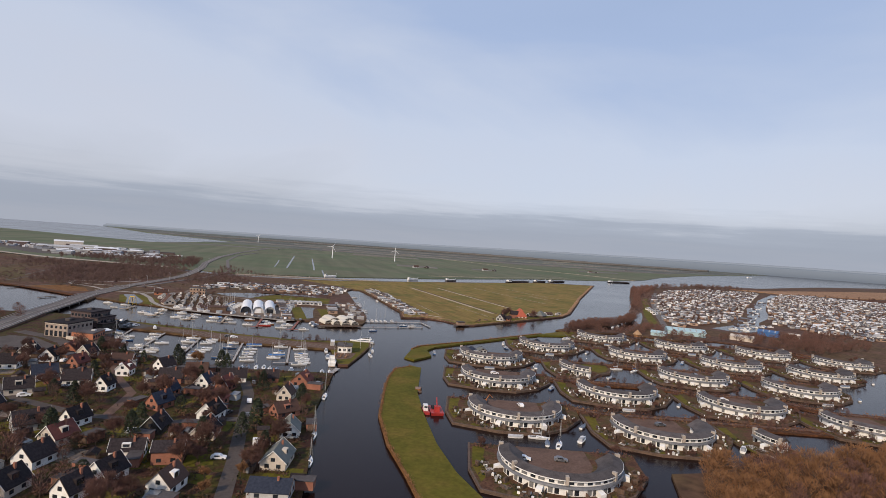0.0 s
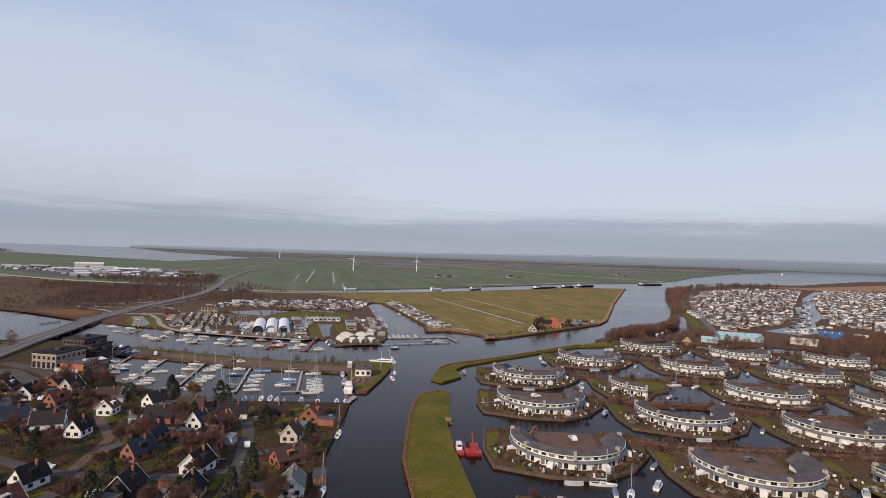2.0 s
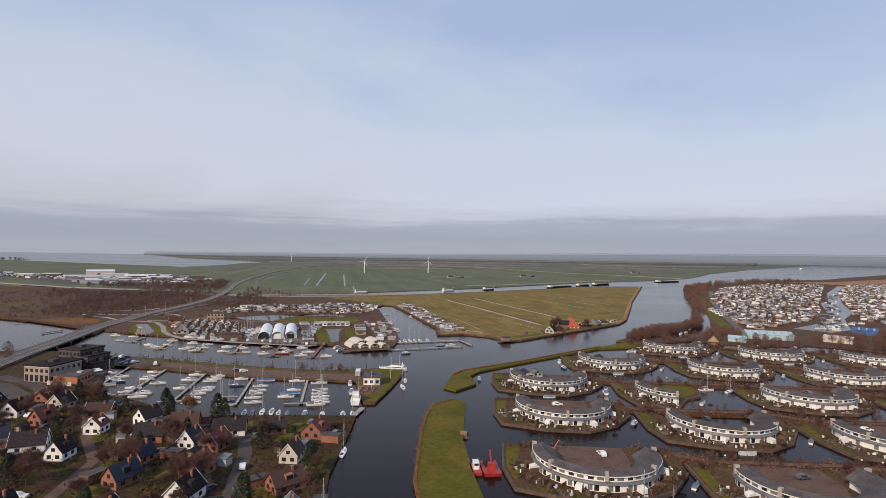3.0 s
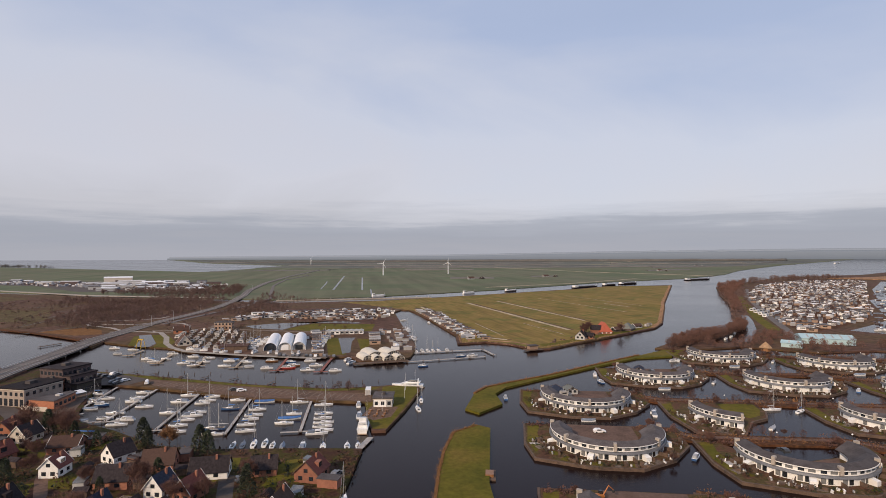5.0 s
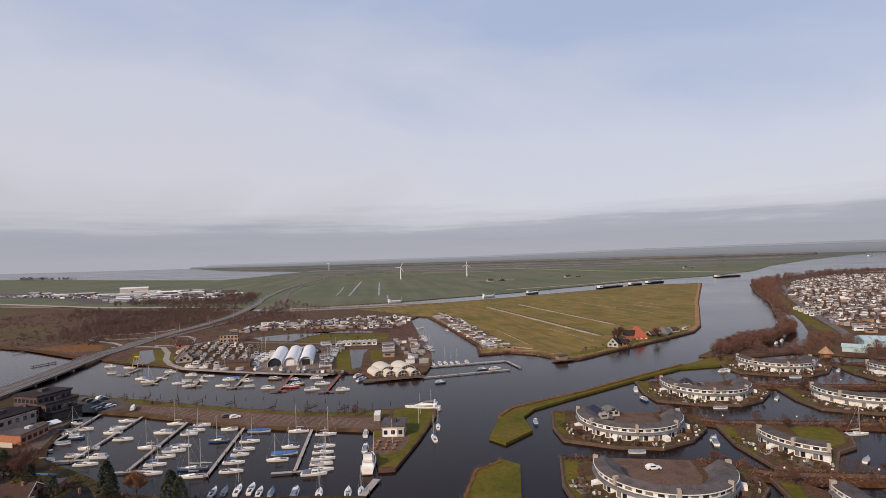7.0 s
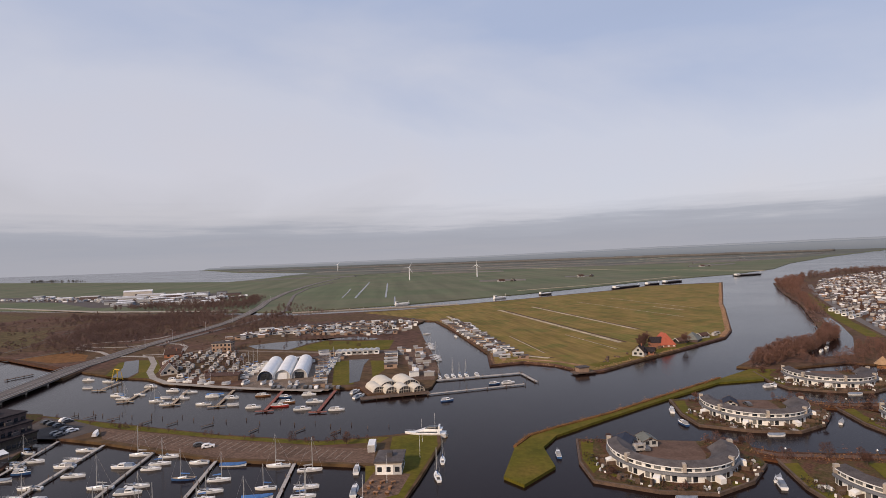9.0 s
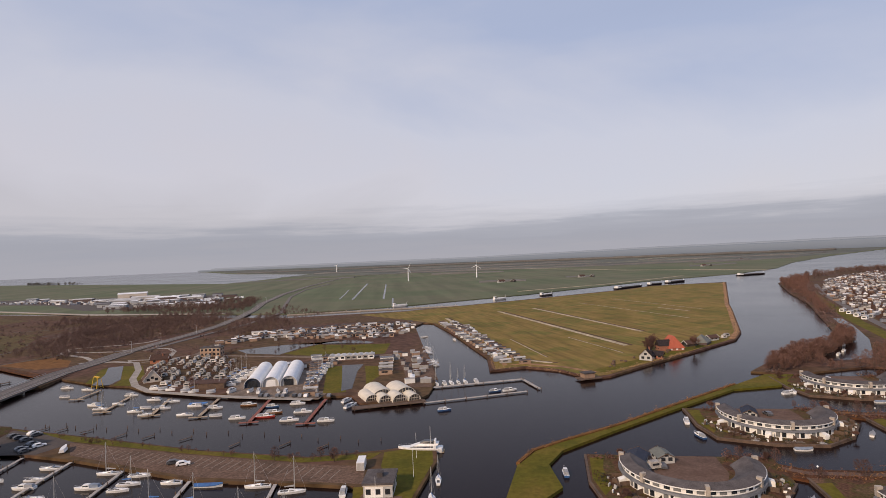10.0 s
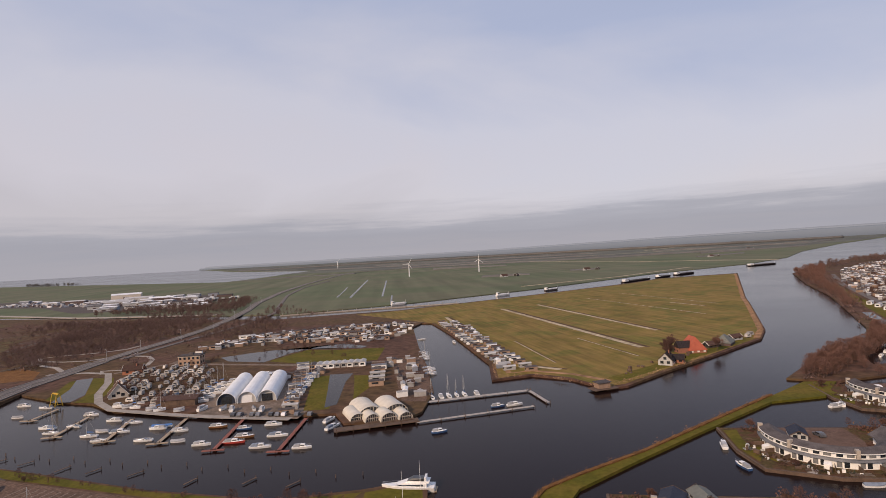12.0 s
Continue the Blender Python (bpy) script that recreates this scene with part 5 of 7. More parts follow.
# ---- waterfront block ----
def block(name, label, m, w, d, h, wall, cols, rows_, top, arcade=False):
    root = thing(name, label, "building", m)
    part("wall", Geo().box(0, w, 0, d, 0, h), wall, root)
    part("roof", Geo().box(-0.4, w + 0.4, -0.4, d + 0.4, h, h + 0.5), top, root)
    part("plant_room", Geo().box(w * 0.4, w * 0.6, d * 0.4, d * 0.6, h + 0.5, h + 1.7), ROOF_TERRACE, root)
    pane = Geo().box(-0.7, 0.7, -0.06, 0.02, 0, 1.5).make("window", GLASS)
    tall = Geo().box(-0.9, 0.9, -0.07, 0.02, 0, 3.0).make("shop_window", GLASS)
    for r in range(rows_):
        for c in range(cols):
            first = arcade and r == 0
            o = part("shop_window" if first else "window", tall if first else pane, None, root)
            o.location = ((c + 0.5) * w / cols, 0, 0.3 if first else 0.9 + r * h / rows_)
    n = max(2, int(d / w * cols))
    for r in range(rows_):
        for c in range(n):
            o = part("window", pane, None, root)
            o.location, o.rotation_euler.z = (w, (c + 0.5) * d / n, 0.9 + r * h / rows_), radians(90)
    part("cornice", Geo().box(-0.15, w + 0.15, -0.15, d + 0.15, h - 0.5, h - 0.15), wall if wall in (GREY_DARK, TIMBER, BRICK) else CREAM, root)
    return root


block("apartment_block", "cream two-storey apartment block with tall ground-floor windows and a flat roof", pose(-217, 305, 1, 0, 0, -8), 14, 18, 7.4, STONE, 5, 2, ROOF_DARK, True)
block("office_block", "dark purple-brick office block with a flat roof beside the harbour", pose(-219, 329, 1, 0, 0, -10), 13.5, 15, 10.6, GREY_DARK, 6, 3, ROOF_DARK)
block("office_terrace", "lower stepped wing of the dark office block", pose(-205.6, 326.8, 1, 0, 0, -10), 4.4, 14, 7.6, GREY_DARK, 2, 2, ROOF_DARK)
block("low_terrace", "dark low glazed annex along the quay", pose(-201.2, 326.2, 1, 0, 0, -10), 3.6, 13, 4.2, TIMBER, 2, 1, ROOF_DARK)
block("brick_wing", "dull red-brick wing in front of the dark office block", pose(-214, 323.2, 1, 0, 0, -10), 9, 4.5, 6.6, BRICK, 4, 2, ROOF_DARK)
shop = thing("brick_restaurant", "low red-brick waterfront building with a flat grey roof", "building", pose(-1.5, 4.5, 1))
SHOP = [(-198.6, 297.4), (-186, 296), (-188.6, 311), (-191.9, 311.6)]
part("wall", Geo().prism(SHOP, 0, 3.7), ORANGE, shop)
part("roof", Geo().prism([(-198.3, 297.1), (-185.6, 295.6), (-188.3, 311.5), (-192, 312)], 3.7, 4.0), ROOF_TERRACE, shop)
part("front_screen", ribbon([(-200, 295.4), (-187.2, 293.9)], 0.25, 0, 1.8), CREAM, shop, "cream garden wall before the front")
for k in range(5):
    t = (k + 0.5) / 5
    x, y = -186 - 2.6 * t, 296 + 15 * t
    part("window", Geo().box(-0.05, 0.05, -0.9, 0.9, 1.0, 2.5, pose(x + 0.03, y, 0, 0, 0, 9.8)), GLASS, shop)
part("roof_hatch", Geo().box(-191.5, -189.5, 303, 305, 4.0, 4.7), SHED, shop)
hut = block("harbour_office", "grey harbour office with a white front and tall windows", pose(-57, 315.5, 1, 0, 0, 6), 8, 9.5, 3.6, GREY_WALL, 3, 1, ROOF_TERRACE)
part("white_front", Geo().box(0.4, 5.4, -0.05, 0.0, 0.1, 3.1), WHITE, hut, "white painted front")
setting("terrace_paving", Geo().prism([(-59, 303), (-53, 298), (-47, 303), (-46.5, 317), (-58, 318)], 0.9, 1.045), DAM, "brown brick terrace in front of the harbour office", "pavement")
for k in range(9):
    table = thing("terrace_table", "small brown timber table on the quay terrace", "table", at(-56.5 + (k % 3) * 3.2, 302.5 + (k // 3) * 3.6, 1.045, 20 * k), "terrace tables")
    part("top", Geo().box(-0.7, 0.7, -0.45, 0.45, 0.68, 0.74), VARNISH, table)
    for px in (-0.5, 0.5):
        part("leg", Geo().box(px - 0.06, px + 0.06, -0.35, 0.35, 0, 0.68), VARNISH, table)
awn = thing("awning", "white canvas awning on the quay terrace", "awning", pose(-192.5, 318, 1, 0, 0, 70))
part("canvas", Geo().loft([[(-4, -2, 2.4), (4, -2, 2.4), (4, 2, 3.1), (-4, 2, 3.1)], [(-4, -2, 2.5), (4, -2, 2.5), (4, 2, 3.2), (-4, 2, 3.2)]]), TENT, awn)
for px in (-3.8, 3.8):
    part("post", Geo().tube((px, -1.9, 0), (px, -1.9, 2.4), 0.05, 0.05), STEEL, awn)
box = thing("storage_box", "white container standing on the harbour dam", "container", at(-64, 337, 1.05, -10))
part("body", Geo().box(-1.2, 1.2, -3, 3, 0, 2.5), TENT, box)
part("door", Geo().box(-1.1, 1.1, -3.05, -3.0, 0.1, 2.3), SHED, box)
trailer = thing("boat_trailer", "white upturned boat on the harbour dam", "boat", at(-178, 347, 1.05, -30))
part("hull", Geo().loft([[(x, y, 1.4 - z) for x, y, z in ring] for ring in hull_rings(7, 2.2, 0.9)]), GEL, trailer)
part("trestle", Geo().box(-0.7, 0.7, -1.8, 1.8, 0, 0.4), QUAY, trailer)
for x, y in ((-52, 310), (-46, 330), (-48, 345), (-55, 296), (-44.5, 352)):
    pole = thing("flagpole", "tall white flagpole on the harbour dam", "flagpole", pose(x, y, 1), "flagpoles")
    part("pole", Geo().tube((0, 0, 0), (0, 0, 8), 0.06, 0.035), TURBINE, pole)
    part("finial", Geo().tube((0, 0, 8), (0, 0, 8.2), 0.08, 0.03), STEEL, pole)


# ---- boat halls ----
def vault(w, h, y0, y1, ribs, thick=0.2, steps=12, exponent=0.75):
    """A barrel shell with shallow ribs."""
    rings = []
    for k in range(ribs * 2 + 1):
        y = y0 + (y1 - y0) * k / (ribs * 2)
        s = 1.0 if k % 2 == 0 else 0.985
        out = [(math.cos(math.pi * i / steps) * w / 2 * s, y, h * s * math.sin(math.pi * i / steps) ** exponent) for i in range(steps + 1)]
        rings.append(out + [(x * 0.96, y, z * 0.965) for x, _, z in out[::-1]])
    return Geo().loft(rings)


def hall_front(w, h, y, steps=12):
    arch = [(math.cos(math.pi * i / steps) * w / 2 * 0.97, h * 0.97 * math.sin(math.pi * i / steps) ** 0.75) for i in range(steps + 1)]
    return Geo().loft([[(x, yy, z) for x, z in arch] for yy in (y, y - 0.15)])


for i in range(3):
    hall = thing("boat_hall", "white barrel-vaulted fabric boat hall with dark open front", "boat hall", at(-153.3 + i * 8.85, 438.8 + i * 2.5, 1.02, -18), "boat halls")
    part("shell", vault(8.7, 5.3, 0, 46, 9), TENT, hall)
    part("front_wall", hall_front(8.7, 5.3, 1.2), ROOF_BLUE if i == 0 else GREY_WALL, hall)
    part("rear_wall", hall_front(8.7, 5.3, 45.5), TENT, hall)
    part("door", Geo().box(-2.4, 2.4, 0.95, 1.05, 0, 3.4), GLASS if i != 1 else TENT, hall)
for x0, y0, w, h, l in ((-81.6, 413.4, 6.6, 2.9, 14), (-75.2, 411.6, 6.0, 3.2, 10), (-68.6, 412.2, 6.8, 3.5, 10), (-62.2, 414.2, 5.8, 3.1, 9), (-78.0, 418.5, 10.4, 4.3, 17), (-67.8, 421.0, 10.4, 4.5, 16)):
    dome = thing("arched_hall", "cream ribbed arched hall with glazed front on the waterside", "hall", at(x0, y0, 1.0, -32), "arched halls")
    part("shell", vault(w, h, 0, l, 9, exponent=0.85), RIBBED, dome)
    part("front_glass", hall_front(w, h, 0.5), GLASS, dome)
    part("rear_wall", hall_front(w, h, l - 0.4), CREAM, dome)
    mull = Geo()
    for j in range(-3, 4):
        top = h * 0.95 * max(0, 1 - (j / 3.6) ** 2) ** 0.45
        mull.box(j * w / 7.6 - 0.05, j * w / 7.6 + 0.05, 0.2, 0.34, 0, top)
    mull.box(-w * 0.48, w * 0.48, 0.2, 0.34, h * 0.42, h * 0.48)
    part("mullion_frame", mull, CREAM, dome)
    if y0 < 415:
        part("plinth", Geo().box(-w / 2, w / 2, -1.2, 0.5, -0.3, 0.3), QUAY, dome)
terr = thing("timber_terrace", "brown timber terrace over the water", "terrace", at(-73, 408, 0, -22))
part("deck", Geo().box(-16, 17, -2.0, 3.0, 0.7, 1.0), QUAY, terr)
for j in range(6):
    part("post", Geo().tube((-15 + j * 6.2, -1.7, -1.5), (-15 + j * 6.2, -1.7, 1.8), 0.14, 0.14), QUAY, terr)


# ---- chalets and caravans ----
def chalet(l, w, h, wall, roof, label, name="chalet"):
    root = thing(name, label, "chalet", group="holiday chalets")
    hw, hl = w / 2, l / 2
    part("body", Geo().box(-hw, hw, -hl, hl, -0.15, h), wall, root)
    sec = [(-hw - 0.25, h - 0.05), (hw + 0.25, h - 0.05), (0, h + w * 0.17)]
    part("roof", Geo().loft([[(x, y, z) for x, z in sec] for y in (hl + 0.25, -hl - 0.25)]), roof, root)
    part("front_window", Geo().box(-hw * 0.6, hw * 0.6, -hl - 0.04, -hl + 0.02, 0.9, h - 0.5), GLASS, root)
    part("side_window", Geo().box(hw - 0.03, hw + 0.03, -hl * 0.6, hl * 0.3, 1.1, h - 0.6), GLASS, root)
    return root


def caravan(l, label, wall):
    root = thing("caravan", label, "caravan", group="stored caravans")
    hl = l * 0.43
    sec = [(-hl, 0.5), (hl, 0.45), (hl + 0.1, 1.2), (hl - 0.5, 2.45), (-hl + 0.4, 2.55), (-hl - 0.05, 1.4)]
    part("body", Geo().loft([[(sx * 0.92, y, z) for y, z in sec] for sx in (-1, 1)]), wall, root)
    part("side_window", Geo().box(0.96, 1.0, -hl * 0.6, hl * 0.5, 1.4, 2.0), GLASS, root)
    part("axle", Geo().tube((-1.08, -0.2, 0.33), (1.08, -0.2, 0.33), 0.33, 0.33, 8), TYRE, root)
    part("tow_bar", Geo().tube((0, hl, 0.5), (0, hl + 1.2, 0.45), 0.07, 0.05), STEEL, root)
    return root


CHALETS = [Fleet(lambda: chalet(8.6, 3.6, 2.5, CHALET_COLOURS[0], SHED, "white static chalet with a pale sheet roof")),
           Fleet(lambda: chalet(8.0, 3.4, 2.5, CHALET_COLOURS[1], SHED, "grey static chalet with a pale sheet roof")),
           Fleet(lambda: chalet(7.5, 3.7, 2.6, CHALET_COLOURS[2], ROOF_TERRACE, "tan wooden chalet with a grey roof")),
           Fleet(lambda: chalet(8.4, 3.5, 2.5, CHALET_COLOURS[0], BAND_GREY, "white static chalet with a blue-grey roof")),
           Fleet(lambda: chalet(7.0, 4.2, 2.6, CHALET_COLOURS[3], ROOF_BROWN, "slate-coloured chalet with a brown roof"))]
VANS = [Fleet(lambda: caravan(4.5, "white touring caravan in winter storage", VAN_SKIN)),
        Fleet(lambda: caravan(5.2, "long cream touring caravan in winter storage", VAN_SKIN)),
        Fleet(lambda: caravan(3.9, "small grey touring caravan in winter storage", CHALET_COLOURS[1]))]
rnd = random.Random(7)


def stand(fleet, x, y, z, heading, s=1.0):
    ob = fleet.moor(x, y, heading)
    ob.matrix_basis = pose(x, y, z, 0, 0, -heading) @ Matrix.Scale(s, 4)


STORE = [(-231, 460), (-266, 524), (-228, 527), (-205, 521), (-166, 440), (-190, 433)]
for r in range(15):
    for c in range(24):
        x, y = -250 + r * 6.8 - c * 1.7 + 8, 424 + c * 4.4 + r * 0.7
        if inside((x, y), STORE) and rnd.random() < 0.72 and not (-190 < x < -168 and 432 < y < 452) and (Vector((x, y)) - Vector((-224, 457))).length > 8:
            stand(VANS[rnd.choice((0, 1, 2, 2, 2))] if rnd.random() < 0.8 else COVER[rnd.choice((1, 1, 2))], x + rnd.uniform(-0.9, 0.9), y + rnd.uniform(-0.8, 0.8), 1.0, 78 + rnd.uniform(-8, 8) + rnd.choice((0, 0, 0, 90)), rnd.uniform(0.72, 0.95))
for i in range(12):
    stand(MOTOR[rnd.choice((0, 1, 0))] if i % 2 else SAIL[rnd.choice((0, 3))], -173 + (i % 2) * 5 - i * 0.5, 440 + i * 3.8, 1.35, 74)
for i in range(13):
    stand(MOTOR[rnd.choice((0, 2, 1))] if i % 3 else SAIL[3], -121 - i * 0.9, 435 + i * 4.4, 1.35, 76)
for i in (0, 1, 2, 4, 5, 7):
    stand((MOTOR[0], COVER[1], SAIL[3])[i % 3], -207 + i * 5.2, 436.5 - i * 1.2 + rnd.uniform(-1, 1), 1.35, 84 + rnd.uniform(-25, 15))
for i in (0, 2, 3, 5, 6):
    stand((MOTOR[0], MOTOR[1], COVER[1])[i % 3], -160 + i * 5, 430 - i * 0.1 + rnd.uniform(-1.5, 1.5), 1.35, -10 + rnd.uniform(-30, 30))
for i in range(14):          # column of chalets beside the boat halls
    t = i / 13
    stand(CHALETS[rnd.choice((1, 2, 2, 3))], -149 + 33 * t + rnd.uniform(-1, 1), 520 - 96 * t, 1.0, 74 + rnd.uniform(-5, 5), 0.85)
for i in range(9):
    stand(CHALETS[rnd.choice((0, 1, 2))], -141 + i * 3.6, 514 + i * 0.8, 1.0, -12)
for i in range(5):
    stand(CHALETS[rnd.choice((2, 1, 3))], -90 - i * 2.2, 470 + i * 9.5, 1.0, 74)
for r, (x0, y0, x1, y1, n) in enumerate(((-253, 589, -240, 615, 4), (-240, 617, -187, 623, 9), (-184, 620, -118, 612, 11), (-256, 636, -168, 684, 14), (-166, 682, -118, 690, 8), (-230, 640, -140, 668, 13), (-190, 640, -125, 640, 9))):
    for i in range(n):
        t = (i + 0.5) / n
        stand(CHALETS[rnd.choice((0, 1, 2, 2, 4))], x0 + (x1 - x0) * t, y0 + (y1 - y0) * t + rnd.uniform(-1.5, 1.5), 1.0, rnd.choice((-14, -8, 70)))
for i in range(22):          # two ranks of chalets on the harbour's east bank
    t = i / 21
    for k in (0, 1):
        stand(CHALETS[(2, 1, 4, 2)[rnd.randrange(4)] if t < 0.35 else (3, 1, 2, 3, 4)[rnd.randrange(5)]], -92 + 66 * t + k * 11.5 + 2, 684 - 190 * t - k * 3 + 4, 1.06, 70, 0.82)
RINGS = [Geo() for _ in range(4)]
RING_TOPS = [Geo() for _ in range(4)]
for poly, count in (([(-250, 560), (-246, 590), (-200, 606), (-122, 600), (-108, 640), (-118, 690), (-150, 690), (-236, 660), (-270, 614)], 150), ([(-104, 530), (-84, 536), (-66, 478), (-63, 448), (-72, 446), (-84, 486)], 26),
                    ([(-170, 500), (-128, 505), (-124, 488), (-168, 490)], 22), ([(-86, 684), (-66, 640), (-34, 530), (-28, 500), (-22, 500), (-30, 545), (-60, 650), (-78, 690)], 46)):
    xs, ys = [p[0] for p in poly], [p[1] for p in poly]
    n = 0
    while n < count:
        x, y = rnd.uniform(min(xs), max(xs)), rnd.uniform(min(ys), max(ys))
        if not inside((x, y), poly):
            continue
        n += 1
        m = at(x, y, 1.0, rnd.choice((74, 70, -16, -12)) + rnd.uniform(-10, 10))
        l, w, h = rnd.uniform(2.4, 6.5), rnd.uniform(1.8, 3.2), rnd.uniform(1.8, 2.5)
        RINGS[rnd.choice((0, 1, 1, 2, 2, 3))].box(-w / 2, w / 2, -l / 2, l / 2, -0.1, h, m)
        RING_TOPS[rnd.choice((0, 2, 2, 3, 3, 1))].loft([[m @ Vector((px, py, pz)) for px, pz in ((-w / 2 - 0.15, h - 0.02), (w / 2 + 0.15, h - 0.02), (0, h + 0.45))] for py in (l / 2 + 0.15, -l / 2 - 0.15)])
for g, c in zip(RINGS, CHALET_COLOURS):
    tagged(new("camp_cabins", g.make("camp_cabins", c)), "small cabins, sheds and awnings between the chalets", "cabins", kind="stuff")
for g, c in zip(RING_TOPS, (TENT, ROOF_BROWN, SHED, ROOF_TERRACE)):
    tagged(new("camp_cabin_roofs", g.make("camp_cabin_roofs", c)), "low roofs of small cabins and sheds", "cabin roofs", kind="stuff")
house(-224, 457, -40, "cream", "brown", 9, 9, 1.6, 5.4, dormer=False)
shed = thing("storage_shed", "low brown flat-roofed storage shed among caravans", "shed", at(-179, 442, 1.0, 78))
part("wall", Geo().box(-5, 5, -9, 9, 0, 3), QUAY, shed)
part("roof", Geo().loft([[(-5.4, y, 3), (5.4, y, 3), (0, y, 4)] for y in (9.4, -9.4)]), ROOF_BROWN, shed)
block("camp_lodge", "tan two-storey camp lodge with a flat roof", pose(-240, 530, 1, 0, 0, 10), 14, 8, 6, CHALET_COLOURS[2], 5, 2, ROOF_TERRACE)
house(-258, 512, 70, "orange", "brown", 7, 11, 2.6, 2.6, dormer=False)

# farm on the river bank
barn = thing("farmhouse", "old farmhouse with a huge orange-red tiled barn roof", "farmhouse", at(80, 535, 1.06, -12, 0.72), "")
part("wall", Geo().box(-6.6, 6.6, -9, 10, 0, 2.4), BRICK, barn)
part("roof", Geo().loft([[(-7.2, -9.6, 2.1), (7.2, -9.6, 2.1), (7.2, 10.6, 2.1), (-7.2, 10.6, 2.1)], [(-0.3, -4, 12), (0.3, -4, 12), (0.3, 5, 12), (-0.3, 5, 12)]]), ROOF_SCARLET, barn)
part("front_house", Geo().box(-14, -6.4, -6, 3, 0, 4.2), BRICK, barn)
part("front_roof", Geo().loft([[(-14.4, -6.4, 4.1), (-14.4, 3.4, 4.1), (-14.4, -1.5, 9)], [(-3, -6.4, 4.1), (-3, 3.4, 4.1), (-3, -1.5, 9)]]), ROOF_DARK, barn)
for py in (-4, -1.2, 1.6):
    part("window", Geo().box(-14.05, -13.98, py, py + 1.2, 1, 2.4), GLASS, barn)
for px in (-5, 0, 5):
    part("window", Geo().box(px - 0.9, px + 0.9, -9.05, -8.98, 0.7, 2.0), WHITE, barn)
house(58, 503, 25, "grey", "dark", 7, 8, 2.6, 3.6, 1.06)
house(64.5, 506, -65, "brick", "dark", 5, 6, 2.2, 2.0, 1.06, dormer=False, chimney=False)
grey_barn = thing("field_barn", "grey-brown field barn with a hipped mossy roof beside the farm", "barn", at(103, 553, 1.06, 30, 0.8))
part("wall", Geo().box(-6, 6, -7.5, 7.5, 0, 2.2), GREY_DARK, grey_barn)
part("roof", Geo().loft([[(-6.5, -8, 2.1), (6.5, -8, 2.1), (6.5, 8, 2.1), (-6.5, 8, 2.1)], [(-0.3, -2.5, 7.4), (0.3, -2.5, 7.4), (0.3, 2.5, 7.4), (-0.3, 2.5, 7.4)]]), ROOF_GREEN, grey_barn)
part("door", Geo().box(-1.4, 1.4, -7.58, -7.5, 0, 2.0), TIMBER, grey_barn)
house(93, 545, 60, "timber", "brown", 5, 8, 1.8, 1.8, 1.06, dormer=False, chimney=False)
house(114, 567, 60, "grey", "brown", 5, 8, 1.8, 1.6, 1.06, dormer=False, chimney=False)
farm_goods = Geo()
for _ in range(46):
    t = rnd.random()
    m = pose(34 + 92 * t, 478 + 95 * t + rnd.uniform(3, 12), 1.06, 0, 0, rnd.uniform(0, 180))
    farm_goods.box(-rnd.uniform(0.3, 1.2), rnd.uniform(0.3, 1.2), -0.5, 0.5, 0, rnd.uniform(0.4, 1.4), m)
tagged(new("farm_goods", farm_goods.make("farm_goods", QUAY)), "stacked wood, tubs and carts round the farm", "farm clutter", kind="stuff")
setting("farm_garden", ribbon([(26, 472), (55, 500), (86, 532), (122, 570)], 8, 1.0, 1.075), LAWN, "green garden strip along the farm bank", "lawn")
stand(VANS[0], 124, 573, 1.06, 60)
stand(VANS[1], 128, 580, 1.06, 65)
hoist = thing("boat_hoist", "yellow steel boat hoist straddling the camp inlet", "boat hoist", at(-245, 441, 1.0, 20))
for px in (-2.4, 2.4):
    for py in (-1.8, 1.8):
        part("leg", Geo().tube((px, py, 0), (px * 0.85, py * 0.4, 6), 0.2, 0.16, 6), YELLOW, hoist)
    part("side_beam", Geo().tube((px, -1.8, 0.9), (px, 1.8, 0.9), 0.14, 0.14, 6), YELLOW, hoist)
part("top_beam", Geo().box(-2.5, 2.5, -0.3, 0.3, 5.8, 6.4), YELLOW, hoist)
part("sling", Geo().box(-0.05, 0.05, -0.15, 0.15, 2.2, 5.8), TYRE, hoist)
digger = thing("excavator", "orange tracked excavator in a terrace court", "excavator", at(21, 237, 0.88, 60, 0.75))
for px in (-1.0, 1.0):
    part("track", Geo().loft([[(px + sx, y, z) for y, z in ((-1.6, 0.1), (1.6, 0.1), (1.9, 0.45), (1.6, 0.8), (-1.6, 0.8), (-1.9, 0.45))] for sx in (-0.28, 0.28)]), TYRE, digger)
part("house_body", Geo().loft([[(sx, y, z) for y, z in ((-1.9, 0.95), (1.2, 0.95), (1.2, 1.6), (-1.6, 2.0), (-1.9, 1.6))] for sx in (-1.15, 1.15)]), DIGGER, digger)
part("cab", Geo().loft([[(sx, y, z) for y, z in ((0, 1.5), (1.4, 1.5), (1.2, 2.8), (0.1, 2.8))] for sx in (-1.1, -0.1)]), GLASS, digger)
part("boom", Geo().tube((0.4, 1.0, 1.5), (0.4, 3.4, 4.4), 0.22, 0.16, 5), DIGGER, digger)
part("arm", Geo().tube((0.4, 3.4, 4.4), (0.4, 5.6, 2.4), 0.16, 0.12, 5), DIGGER, digger)
part("bucket", Geo().loft([[(0.4 + sx, y, z) for y, z in ((5.4, 2.4), (5.9, 2.2), (5.7, 1.5), (5.1, 1.7))] for sx in (-0.45, 0.45)]), TYRE, digger)


